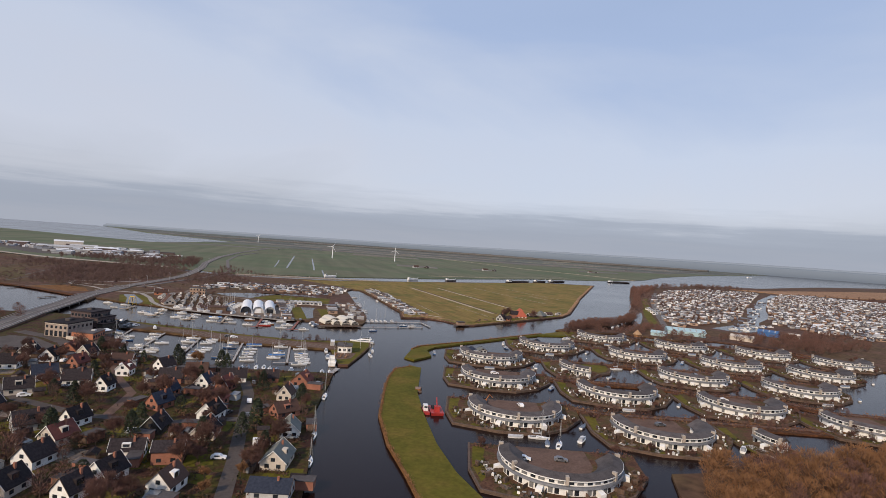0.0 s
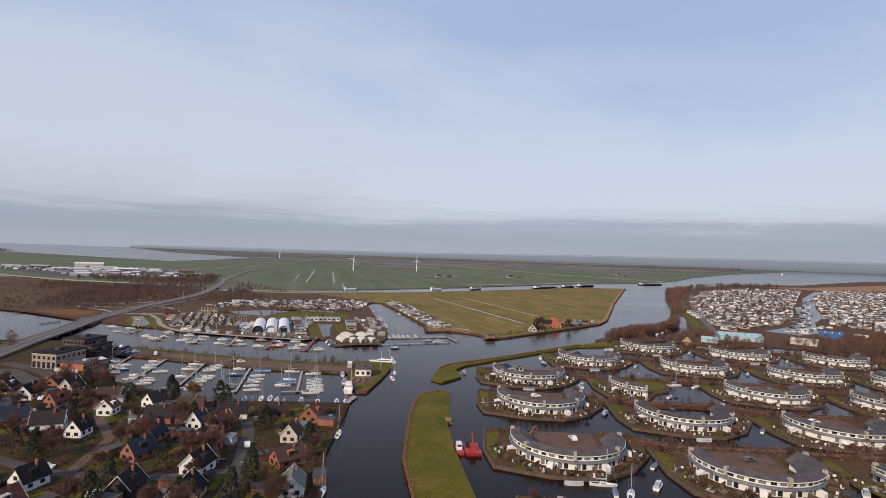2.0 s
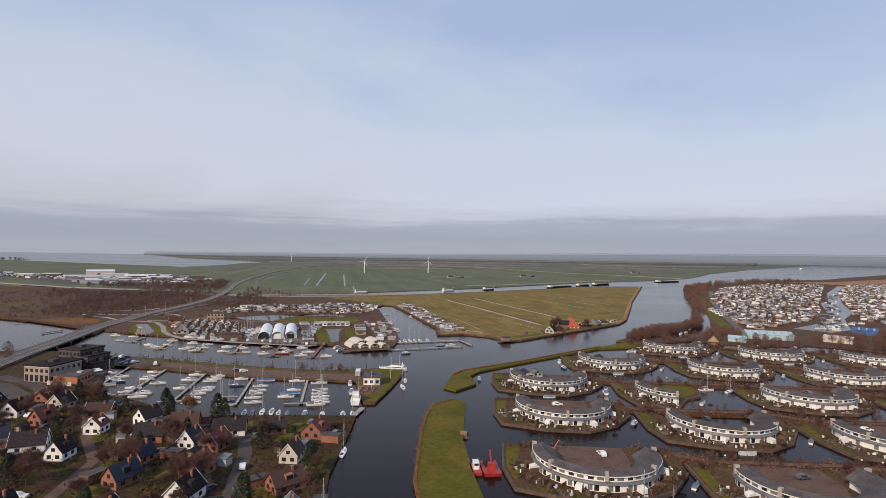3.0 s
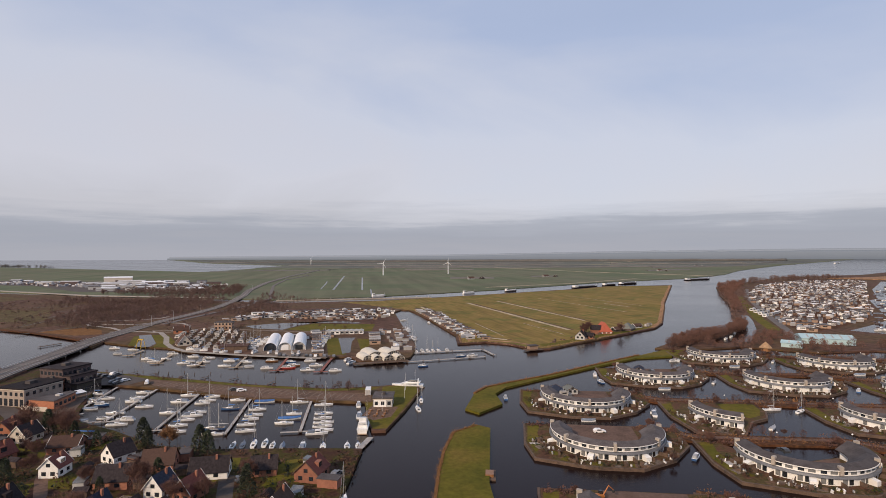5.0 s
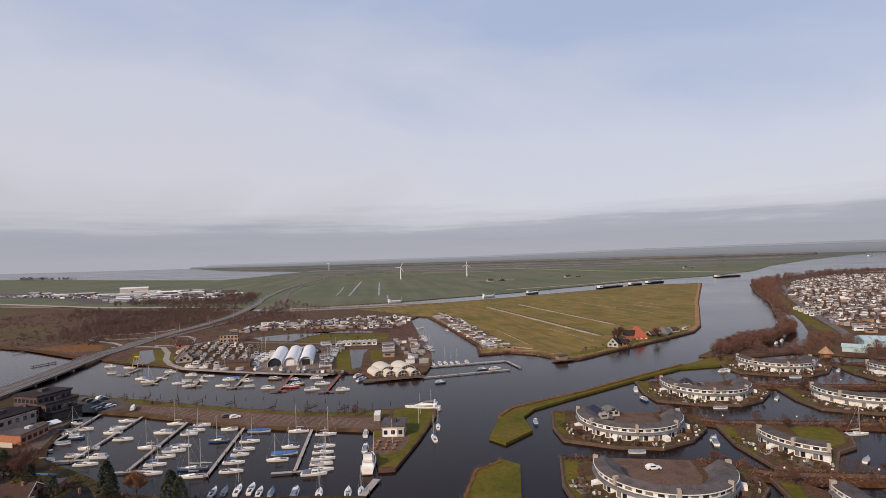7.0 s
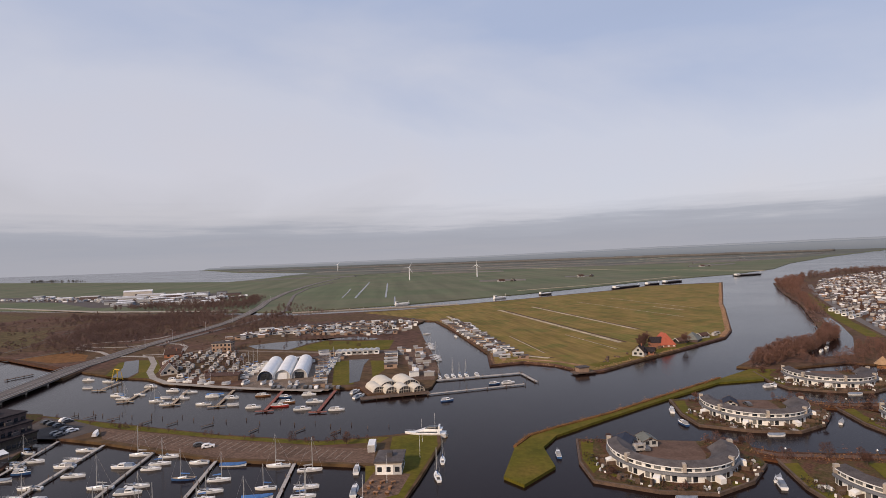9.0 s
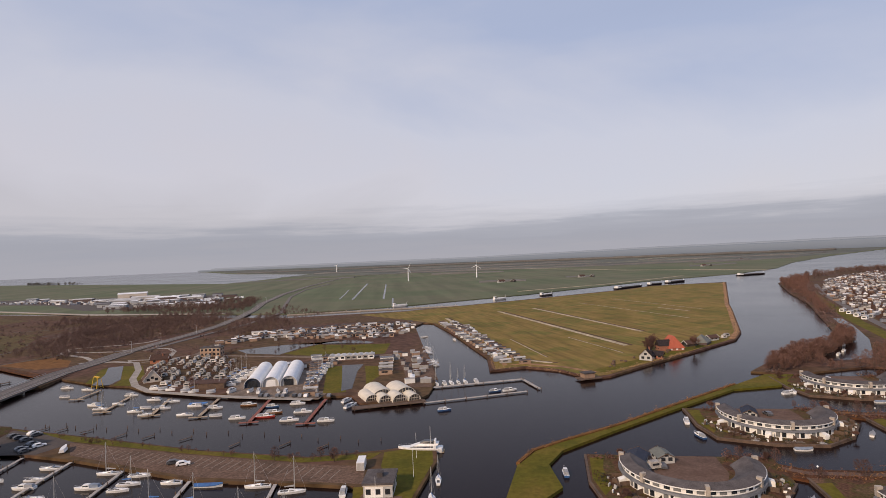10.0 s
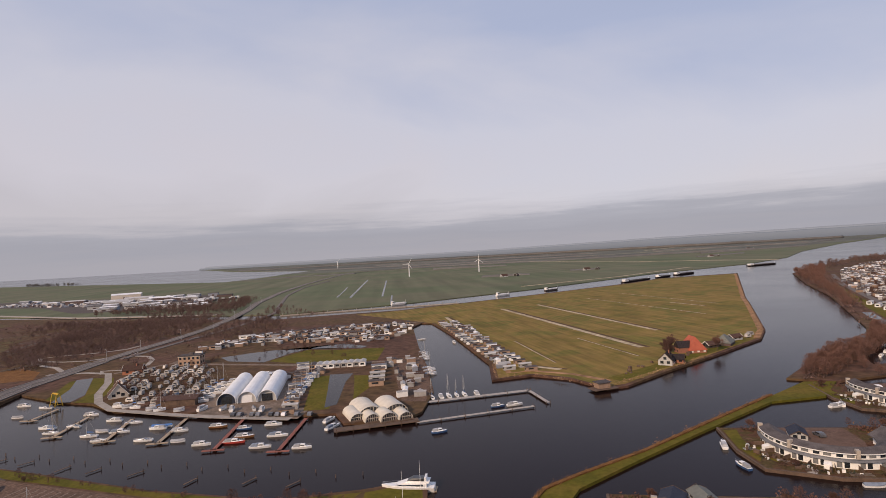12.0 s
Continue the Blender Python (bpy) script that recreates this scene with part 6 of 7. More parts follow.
def dyke_lamp():
    root = thing("lamp_post", "short dark lamp post with a white globe on the dyke", "lamp post", group="dyke lamps")
    part("pole", Geo().tube((0, 0, 0), (0, 0, 3.6), 0.07, 0.05, 6), TIMBER, root)
    part("globe", Geo().tube((0, 0, 3.5), (0, 0, 3.75), 0.12, 0.3, 8).tube((0, 0, 3.75), (0, 0, 4.05), 0.3, 0.12, 8), TENT, root)
    return root


LAMPS = Fleet(dyke_lamp)
def along(line, step):
    """Points at even steps along a plan line."""
    pts = []
    for (x0, y0), (x1, y1) in zip(line, line[1:]):
        n_ = max(1, int(math.hypot(x1 - x0, y1 - y0) / step))
        pts += [(x0 + (x1 - x0) * k / n_, y0 + (y1 - y0) * k / n_) for k in range(n_)]
    return pts


for line in DYKES:
    for x, y in along(line, 21)[1:]:
        stand(LAMPS, x, y - 3.2, 0.7, 0)
hut2 = thing("jetty_hut", "small flat-roofed timber hut on a river jetty", "hut", at(19, 458, 0.9, -25))
part("wall", Geo().box(-3, 3, -2, 2, 0.2, 2.6), CHALET_COLOURS[2], hut2)
part("roof", Geo().box(-3.5, 3.5, -2.5, 2.5, 2.6, 2.9), ROOF_TERRACE, hut2)
part("deck", Geo().box(-6, 6, -4, 2.5, -0.1, 0.15), QUAY, hut2)

# ---- river, canal and polder ----
wall_line = [(-299, 806), (-172, 846), (-95, 866)]
quay = thing("guide_wall", "long pale concrete canal guide wall with regular bollards", "wall")
part("wall", ribbon(wall_line, 0.7, 0, 1.3), CONCRETE, quay)
for i in range(13):
    x = -297 + i * 16.5
    y = 808 + (x + 297) * 0.3
    part("bollard", Geo().tube((x, y, 1.6), (x, y, 2.8), 0.5, 0.5, 6), CONCRETE, quay)


def cargo_barge(x, y, heading, l, w, label, hull=ROOF_DARK):
    root = thing("cargo_barge", label, "barge", pose(x, y, 0, 0, 0, -heading), "cargo barges")
    part("hull", Geo().loft(hull_rings(l, w, 1.8, bow=0.85, stern=0.9)), hull, root)
    part("hatch_cover", Geo().box(-w * 0.38, w * 0.38, -l * 0.28, l * 0.36, 1.7, 3.0), ROOF_TERRACE if hull is ROOF_DARK else GEL, root)
    part("wheelhouse", Geo().box(-w * 0.4, w * 0.4, -l * 0.46, -l * 0.33, 1.7, 5.0), GEL, root)
    part("wheelhouse_window", Geo().box(-w * 0.41, w * 0.41, -l * 0.45, -l * 0.325, 3.6, 4.5), GLASS, root)
    part("mast", Geo().tube((0, l * 0.4, 2), (0, l * 0.46, 6.5), 0.15, 0.1), TURBINE, root)


CANAL = 47
cargo_barge(-175, 885, CANAL + 5, 22, 5, "white motor vessel moored along the canal", GEL)
cargo_barge(-45, 950, CANAL, 24, 5, "white river barge moored along the canal", GEL)
cargo_barge(22, 1000, CANAL, 26, 5, "grey work barge moored along the canal", ROOF_TERRACE)
cargo_barge(160, 1105, CANAL, 72, 8, "dark loaded cargo barge on the canal")
cargo_barge(215, 1165, CANAL, 40, 7, "dark cargo barge with white wheelhouse on the canal")
cargo_barge(262, 1215, CANAL, 60, 8, "dark cargo barge on the canal")
cargo_barge(455, 1380, 60, 80, 9, "long dark cargo barge entering the river")
cargo_barge(1720, 3020, 45, 90, 10, "white cargo barge far up the river", GEL)


def turbine(x, y, h, r, spin, facing):
    root = thing("wind_turbine", "white three-bladed wind turbine standing in the polder", "wind turbine", pose(x, y, 0.8, 0, 0, facing), "wind turbines")
    part("tower", Geo().tube((0, 0, 0), (0, 0, h), 1.5, 0.8, 10), TURBINE, root)
    part("nacelle", Geo().box(-0.9, 0.9, -2.2, 2.6, h - 0.6, h + 1.2), TURBINE, root)
    hub = part("hub", Geo().tube((0, -3.2, h + 0.3), (0, -2.2, h + 0.3), 0.5, 0.9, 8), TURBINE, root)
    for k in range(3):
        a = spin + k * 2.0944
        d = Vector((math.sin(a), 0, math.cos(a)))
        part("blade", Geo().tube(Vector((0, -2.7, h + 0.3)), Vector((0, -2.7, h + 0.3)) + d * r, 0.75, 0.18, 4), TURBINE, hub)


turbine(-314, 1600, 33, 16, 0.5, 10)
turbine(-139, 1690, 33, 16, 0.1, -8)
turbine(-914, 2750, 34, 16, 0.8, 5)
for line, w in (([(-310, 1032), (-345, 1170), (-373, 1272)], 4), ([(-283, 1017), (-406, 1530)], 6), ([(-231, 1013), (-340, 1461)], 5), ([(-184, 878), (-219, 1025)], 4)):
    setting("polder_ditch", ribbon(line, w * 0.62, 0.7, 0.95), WATER, "pale water-filled ditch across the polder", "ditch")
for line, w in (([(-179, 2596), (98, 2181), (288, 1842), (450, 1700), (560, 1560)], 9), ([(605, 3199), (900, 3700), (1282, 4314)], 14), ([(150, 2700), (800, 2950), (1500, 3400)], 14), ([(-20, 1090), (150, 1220), (330, 1420)], 5)):
    setting("polder_road", ribbon(line, w * 1.3, 0.7, 1.0), PALE_PATH, "pale road with reed verges across the polder", "road")
for x, y in ((-60, 1385), (125, 1498), (530, 1925), (850, 2500)):
    house(x, y, 60, "grey", "brown", 9, 15, 2.6, 3.6, 0.8, dormer=False, chimney=False)
    house(x + 26, y + 12, 20, "timber", "brown", 8, 14, 2.4, 3, 0.8, dormer=False, chimney=False)

# industry beyond the canal
setting("works_ground", Geo().prism([(-1250, 1290), (-1180, 1165), (-890, 1080), (-700, 945), (-560, 950), (-560, 1100), (-640, 1250), (-820, 1235)], 0.6, 0.9), ASPHALT, "dark paved yards round the works", "ground")
FACTORY = [(-805, 1192, 52, 26, 12), (-745, 1150, 48, 22, 7), (-690, 1140, 44, 22, 6), (-560, 1010, 30, 16, 7), (-730, 1080, 46, 20, 6), (-1075, 1228, 20, 14, 5), (-1040, 1222, 16, 10, 4), (-930, 1142, 26, 12, 5), (-880, 1150, 34, 16, 6)]
for k in range(58):
    u, v = rnd.random(), rnd.random()
    FACTORY.append((-848 + 238 * u + (158 - 18 * u) * v, 1150 + 80 * u - (185 + 90 * u) * v, rnd.uniform(10, 30), rnd.uniform(7, 14), rnd.uniform(3.2, 6)))
for i, (x, y, l, w, h) in enumerate(FACTORY):
    f = thing("factory_shed", "large pale sheet-metal industrial shed" if i % 4 else "tall cream industrial hall with a flat roof", "industrial shed", at(x, y, 0.8, 58 + (i % 3) * 8), "industrial sheds")
    part("wall", Geo().box(-w / 2, w / 2, -l / 2, l / 2, 0, h), (CREAM, SHED, GREY_DARK, GREY_WALL, SHED, CHALET_COLOURS[3])[i % 6], f)
    part("roof", Geo().loft([[(-w / 2 - 0.5, yy, h), (w / 2 + 0.5, yy, h), (0, yy, h + w * 0.1)] for yy in (l / 2 + 0.5, -l / 2 - 0.5)]), (TENT, SHED, TENT, ROOF_TERRACE, SHED, GREY_WALL, TENT)[i % 7], f)
    part("gate", Geo().box(w / 2, w / 2 + 0.2, -l * 0.1, l * 0.1, 0, h * 0.6), GREY_DARK, f)

yard_goods = [Geo() for _ in range(4)]
for k in range(420):
    u, v = rnd.random(), rnd.random()
    m = at(-1120 + 560 * u + 60 * v, 1215 - 205 * u - 40 + 120 * v * (0.4 + u), 0.85, rnd.uniform(0, 180))
    l, w, h = rnd.uniform(2.5, 9), rnd.uniform(2, 4.5), rnd.uniform(1.6, 3.6)
    rnd.choice(yard_goods).box(-w / 2, w / 2, -l / 2, l / 2, 0, h, m)
for g, c, label in zip(yard_goods, (TENT, GREY_DARK, CHALET_COLOURS[3], SHED), ("white vans and containers parked round the works", "dark stacks and vehicles round the works", "slate-blue containers and tanks round the works", "grey sheet-metal containers round the works")):
    tagged(new("yard_goods", g.make("yard_goods", c)), label, "stored goods", kind="stuff")

# ---- holiday park by the river ----

PARK_A = [(360, 920), (470, 1130), (560, 1240), (652, 1325), (780, 1330), (590, 1030), (395, 715), (345, 640), (278, 575), (240, 548), (250, 610), (284, 691), (310, 790)]
PARK_B = [(640, 1062), (834, 1330), (1100, 1450), (1500, 1500), (900, 900), (600, 640), (430, 540), (400, 600), (392, 640), (430, 710)]
setting("park_lagoon", Geo().prism([(281, 562), (330, 606), (363, 640), (410, 724), (480, 850), (505, 872), (618, 1058), (796, 1307), (812, 1300), (646, 1061), (540, 900), (498, 830), (436, 717), (381, 648), (366, 622), (352, 600), (330, 560), (300, 540)], 0.85, 1.0), WATER, "grey lagoon through the holiday park", "pond")
spots = []
for r in range(150):
    for c in range(-32, 88):
        u, v = r * 6.4 + rnd.uniform(-3, 3), c * 11.0 + rnd.uniform(-5, 5)
        x, y = 230 + u * 0.80 + v * 0.34 - 60, 520 + u * 0.86 - v * 0.42 + 40
        if (inside((x, y), PARK_A) or inside((x, y), PARK_B)) and r % 7 and rnd.random() < 0.6:
            spots.append((x, y))
spots.sort(key=lambda p: p[1])
setting("park_ground", Geo().prism(PARK_A, 0.8, 0.985), RUST_SOIL, "dark trodden ground between the chalets", "ground")
setting("park_ground", Geo().prism(PARK_B, 0.8, 0.985), RUST_SOIL, "dark trodden ground between the chalets", "ground")
for x, y in spots[:40]:
    stand(CHALETS[rnd.choice((0, 1, 3, 2, 4, 2))], x, y, 0.985, rnd.choice((112, 104, 118, 22)))
rest = [Geo() for _ in range(4)]
tops = [Geo() for _ in range(4)]
for x, y in spots[40:]:
    m = at(x, y, 0.9, rnd.choice((112, 104, 120, 22, 22, 70)) + rnd.uniform(-14, 14))
    k = rnd.choice((0, 1, 1, 2, 2, 3, 3))
    l, w = rnd.uniform(2.8, 6.0), rnd.uniform(1.9, 2.8)
    rest[k].box(-w / 2, w / 2, -l / 2, l / 2, 0, 2.5, m)
    tops[rnd.choice((0, 0, 2, 3, 3, 3, 3))].loft([[m @ Vector((px, py, pz)) for px, pz in ((-w / 2 - 0.2, 2.48), (w / 2 + 0.2, 2.48), (0, 3.1))] for py in (l / 2 + 0.2, -l / 2 - 0.2)])
for g, c in zip(rest, CHALET_COLOURS):
    tagged(new("far_chalets", g.make("far_chalets", c)), "many small holiday chalets packed in rows", "chalets", kind="stuff")
for g, c in zip(tops, (TENT, ROOF_RED, SHED, ROOF_TERRACE)):
    tagged(new("far_chalet_roofs", g.make("far_chalet_roofs", c)), "many low chalet roofs packed in rows", "chalet roofs", kind="stuff")

sheds = ((226, 500, 32, 18, 6, "teal", -76), (194, 480, 12, 8, 4.5, "teal", -58), (272, 488, 18, 12, 5, "cream", -52), (322, 532, 17, 11, 6, "blue", -50), (342, 524, 9, 9, 5, "cream", -50))
for x, y, l, w, h, col, hd in sheds:
    s = thing("boat_shed", {"teal": "pale blue-green corrugated boat shed", "cream": "cream rendered marina shed", "blue": "bright blue marina shed beside the lagoon"}[col], "shed", at(x, y, 0.9, hd), "marina sheds")
    part("wall", Geo().box(-w / 2, w / 2, -l / 2, l / 2, 0, h * 0.65), {"teal": TEAL_SHED, "cream": CREAM, "blue": GEL_BLUE}[col], s)
    part("roof", Geo().loft([[(-w / 2 - 0.4, yy, h * 0.64), (w / 2 + 0.4, yy, h * 0.64), (0, yy, h)] for yy in (l / 2 + 0.4, -l / 2 - 0.4)]), {"teal": TEAL_SHED, "cream": CREAM, "blue": GEL_BLUE}[col], s)
    for k in range(max(2, int(l / 5))):
        for sx in (-1, 1):
            lo, hi = Vector((sx * w * 0.42, 0, h * 0.72)), Vector((sx * w * 0.1, 0, h * 0.965))
            yy = -l / 2 + (k + 0.5) * 5
            part("rooflight", Geo().loft([[p + Vector((0, yy - 0.5, 0)), p + Vector((0, yy + 0.5, 0)), p + Vector((0, yy + 0.5, 0.1)), p + Vector((0, yy - 0.5, 0.1))] for p in (lo, hi)]), GREY_WALL, s)
pav = thing("thatched_pavilion", "small round pavilion with a tan thatched roof", "pavilion", pose(169, 463, 0.9))
part("wall", Geo().tube((0, 0, 0), (0, 0, 2.4), 2.8, 2.8, 8), VARNISH, pav)
part("roof", Geo().tube((0, 0, 2.2), (0, 0, 6), 4.0, 0.2, 8), THATCH, pav)
for i in range(10):
    stand(MOTOR[(0, 1, 2)[i % 3]], 302 + i * 7.5 + rnd.uniform(-3, 3), 560 + i * 5.5 + rnd.uniform(-3, 3), 1.0, 130 + rnd.uniform(-40, 40))
for i in range(7):
    stand(CHALETS[i % 2], 262 + (i % 2) * 8 + i * 2, 660 + i * 9, 0.9, 40)
for x, y, h in ((163, 509, 40), (171, 519, 40), (181, 538, 220), (191, 557, 30), (201, 578, 220)):
    stand(SAIL[6], x, y, 0.96, h)

lagoon_boats = [Geo() for _ in range(3)]
for k in range(90):
    t = rnd.random() ** 1.4
    x, y = 312 + 300 * t + rnd.uniform(-14, 10) * (1 - 0.6 * t), 562 + 470 * t + rnd.uniform(-8, 8)
    m = at(x, y, 1.0, rnd.choice((35, 125)) + rnd.uniform(-15, 15), rnd.uniform(0.7, 1.15))
    rnd.choice(lagoon_boats).loft([[m @ Vector(v) for v in ring] for ring in hull_rings(6.0, 2.1, 0.8)])
for g, c in zip(lagoon_boats, (GEL, CANVAS_DULL, GREY_DARK)):
    tagged(new("lagoon_boats", g.make("lagoon_boats", c)), "many small boats moored along the holiday park lagoon", "boats", kind="stuff")

# the farthest shores, low and hazy, with the haze painted as emission
HAZE = material("glowing_haze", (0.06, 0.07, 0.08), (0.07, 0.08, 0.09), 0.0006, 1.0, world_space=True)
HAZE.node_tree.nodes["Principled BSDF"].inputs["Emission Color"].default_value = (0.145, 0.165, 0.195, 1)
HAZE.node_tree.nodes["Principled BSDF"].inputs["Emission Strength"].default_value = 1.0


# a paler glowing layer behind, to soften the step into the sky
HAZE_FAR = material("farther_glowing_haze", (0.06, 0.07, 0.08), (0.07, 0.08, 0.09), 0.0006, 1.0, world_space=True)
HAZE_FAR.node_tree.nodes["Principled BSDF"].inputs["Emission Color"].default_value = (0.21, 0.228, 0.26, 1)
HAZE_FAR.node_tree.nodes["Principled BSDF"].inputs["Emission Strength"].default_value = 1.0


def skyline(points, base, swell, seed):
    """A long low tree line along a plan line, with an uneven top."""
    rows_ = []
    for (x0, y0, h0), (x1, y1, h1) in zip(points, points[1:]):
        steps = max(2, int(math.hypot(x1 - x0, y1 - y0) / 28))
        for k in range(steps):
            t = k / steps
            x, y, h = x0 + (x1 - x0) * t, y0 + (y1 - y0) * t, h0 + (h1 - h0) * t
            top = h * (1 - swell + 2 * swell * (0.5 + 0.5 * noise.noise((x * 0.011, y * 0.011, seed))) * (0.7 + 0.6 * rnd.random()))
            rows_.append([(x, y - 6, base), (x, y - 2, base + max(0.6, top) * 0.8), (x, y + 6, base + max(0.8, top)), (x, y + 16, base)])
    return Geo().loft(rows_)


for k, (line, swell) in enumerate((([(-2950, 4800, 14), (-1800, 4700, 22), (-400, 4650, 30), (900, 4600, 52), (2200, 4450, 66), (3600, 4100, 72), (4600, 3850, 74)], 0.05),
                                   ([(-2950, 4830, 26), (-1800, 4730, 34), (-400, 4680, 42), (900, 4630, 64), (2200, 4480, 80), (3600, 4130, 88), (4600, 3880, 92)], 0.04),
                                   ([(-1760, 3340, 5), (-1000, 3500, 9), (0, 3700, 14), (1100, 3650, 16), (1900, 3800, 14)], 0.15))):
    tagged(new("backdrop", skyline(line, 0.5, swell, 3.0 + k).make("backdrop", (HAZE, HAZE_FAR, HAZED_WOOD)[k], True)), "backdrop strip painted as a hazy low wooded shore on the horizon", "backdrop", kind="structure")
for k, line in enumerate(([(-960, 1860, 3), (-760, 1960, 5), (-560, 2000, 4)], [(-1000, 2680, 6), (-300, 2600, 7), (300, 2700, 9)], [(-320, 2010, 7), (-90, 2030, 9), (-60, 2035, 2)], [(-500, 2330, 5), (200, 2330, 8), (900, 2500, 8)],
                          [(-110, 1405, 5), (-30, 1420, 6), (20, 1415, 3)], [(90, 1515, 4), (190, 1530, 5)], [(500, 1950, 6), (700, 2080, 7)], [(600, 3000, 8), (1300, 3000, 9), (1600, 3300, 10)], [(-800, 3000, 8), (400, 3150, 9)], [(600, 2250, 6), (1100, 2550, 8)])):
    tagged(new("tree_row", skyline([(x, y, h * 0.6) for x, y, h in line], 0.7, 0.7, 9.0 + k).make("tree_row", HAZED_WOOD)), "distant row of bare trees across the polder, greyed to look hazy", "tree row", kind="stuff")


# ---- village gardens ----
homes = [(o.location.x, o.location.y, o.rotation_euler.z) for o in bpy.data.objects if o.name.startswith("house") and o.parent is None and o.location.y < 300]


def on_road(x, y, line, w):
    for a, b in zip(line, line[1:]):
        a, b, p = Vector(a), Vector(b), Vector((x, y))
        t = max(0, min(1, (p - a).dot(b - a) / (b - a).length_squared))
        if (p - a.lerp(b, t)).length < w:
            return True
    return False


STREETS = ([(-44, 95), (-50, 130), (-57, 158), (-66, 190), (-76, 225), (-84, 243)], [(-68, 195), (-92, 186), (-120, 188), (-150, 199), (-176, 218), (-205, 244)], [(-112, 189), (-118, 215), (-136, 236), (-150, 256)])

def free(x, y, gap):
    return not any(on_road(x, y, st, 4.2) for st in STREETS) and inside((x, y), VILLAGE) and all((x - a) ** 2 + (y - b) ** 2 > gap * gap for a, b, _ in homes)


def garden_shed():
    root = thing("garden_shed", "small dark timber garden shed with a low gable roof", "shed", group="garden sheds")
    part("wall", Geo().box(-1.3, 1.3, -1.7, 1.7, 0, 2.0), QUAY, root)
    part("roof", Geo().loft([[(-1.6, y, 1.95), (1.6, y, 1.95), (0, y, 2.9)] for y in (2.0, -2.0)]), ROOF_DARK, root)
    part("door", Geo().box(-0.45, 0.45, -1.74, -1.7, 0, 1.8), CHALET_COLOURS[1], root)
    return root


def garage():
    root = thing("garage", "flat-roofed brick garage beside a house", "garage", group="garages")
    part("wall", Geo().box(-1.7, 1.7, -3.0, 3.0, 0, 2.4), BRICK, root)
    part("roof", Geo().box(-1.9, 1.9, -3.2, 3.2, 2.4, 2.6), ROOF_TERRACE, root)
    part("door", Geo().box(-1.3, 1.3, -3.05, -3.0, 0, 2.1), QUAY, root)
    return root


def lean_to():
    root = thing("conservatory", "grey-framed glass conservatory behind a house", "conservatory", group="conservatories")
    part("frame", Geo().box(-1.6, 1.6, -1.4, 1.4, 0, 2.1), GREY_WALL, root)
    part("glass_roof", Geo().loft([[(-1.7, y, 2.1), (1.7, y, 2.1), (1.7, y, 2.3), (-1.7, y, 2.9)] for y in (1.5, -1.5)]), DOOR_GLASS, root)
    return root


SHEDS, GARAGES, GLAZED = Fleet(garden_shed), Fleet(garage), Fleet(lean_to)
for i, (hx, hy, rz) in enumerate(homes):
    for k in range(2):
        a = rnd.uniform(0, 6.283)
        x, y = hx + 8.5 * math.cos(a), hy + 8.5 * math.sin(a)
        if free(x, y, 6.2):
            stand((SHEDS, GARAGES, SHEDS, SHEDS, GARAGES, GLAZED)[(i + k) % 6], x, y, 1.0, -math.degrees(rz) + rnd.choice((0, 90)))
    for k in range(2):
        a = rnd.uniform(0, 6.283)
        x, y, s_ = hx + 8 * math.cos(a), hy + 8 * math.sin(a), rnd.uniform(3.2, 5.5)
        if free(x, y, 5.5):
            c, s1 = math.cos(rz), math.sin(rz)
            quad = [(x + (u * c - v * s1) * s_, y + (u * s1 + v * c) * s_) for u, v in ((-1, -0.8), (1.1, -0.9), (0.9, 1.0), (-1.0, 0.9))]
            if all(inside(q, VILLAGE) for q in quad):
                setting("garden_lawn" if (i + k) % 6 else "patio", Geo().prism(quad, 0.9, 1.012 + 0.002 * ((i * 2 + k) % 5)), LAWN if (i + k) % 6 else GRAVEL, "small green garden lawn" if (i + k) % 6 else "pale paved garden patio", "lawn" if (i + k) % 6 else "patio")
for i in range(26):
    hx, hy, rz = homes[i % len(homes)]
    a = rnd.uniform(0, 6.283)
    x, y = hx + 7 * math.cos(a), hy + 7 * math.sin(a)
    if free(x, y, 5.5):
        park((CAR, CAR_W, CAR, CAR)[i % 4], x, y, 1.03, -math.degrees(rz) + 10)

house(20.5, 345, 20, "grey", "blue", 7, 10, 2.2, 1.6, 0.86, dormer=False, chimney=False)
house(28.5, 347, -10, "grey", "green", 6, 8, 2.2, 1.4, 0.86, dormer=False, chimney=False)
stand(VANS[0], 24.5, 339.5, 0.86, 70)
house(71, 393, 15, "grey", "blue", 6, 9, 2.2, 1.6, 0.86, dormer=False, chimney=False)
setting("river_inlet", Geo().prism([(150, 492), (176, 500), (208, 560), (232, 620), (247, 664), (242, 668), (222, 614), (200, 574), (172, 528), (154, 506)], 0.8, 0.96), WATER, "narrow grey marina inlet behind the bank", "water")
setting("park_road", ribbon([(205, 500), (232, 560), (258, 640), (300, 760), (350, 900), (420, 1060)], 6, 0.8, 1.0), ROAD, "pale road along the holiday park", "road")
setting("park_grass", ribbon([(222, 560), (246, 640), (288, 760), (338, 900)], 9, 0.8, 0.97), LAWN, "green verge beside the park road", "grass")


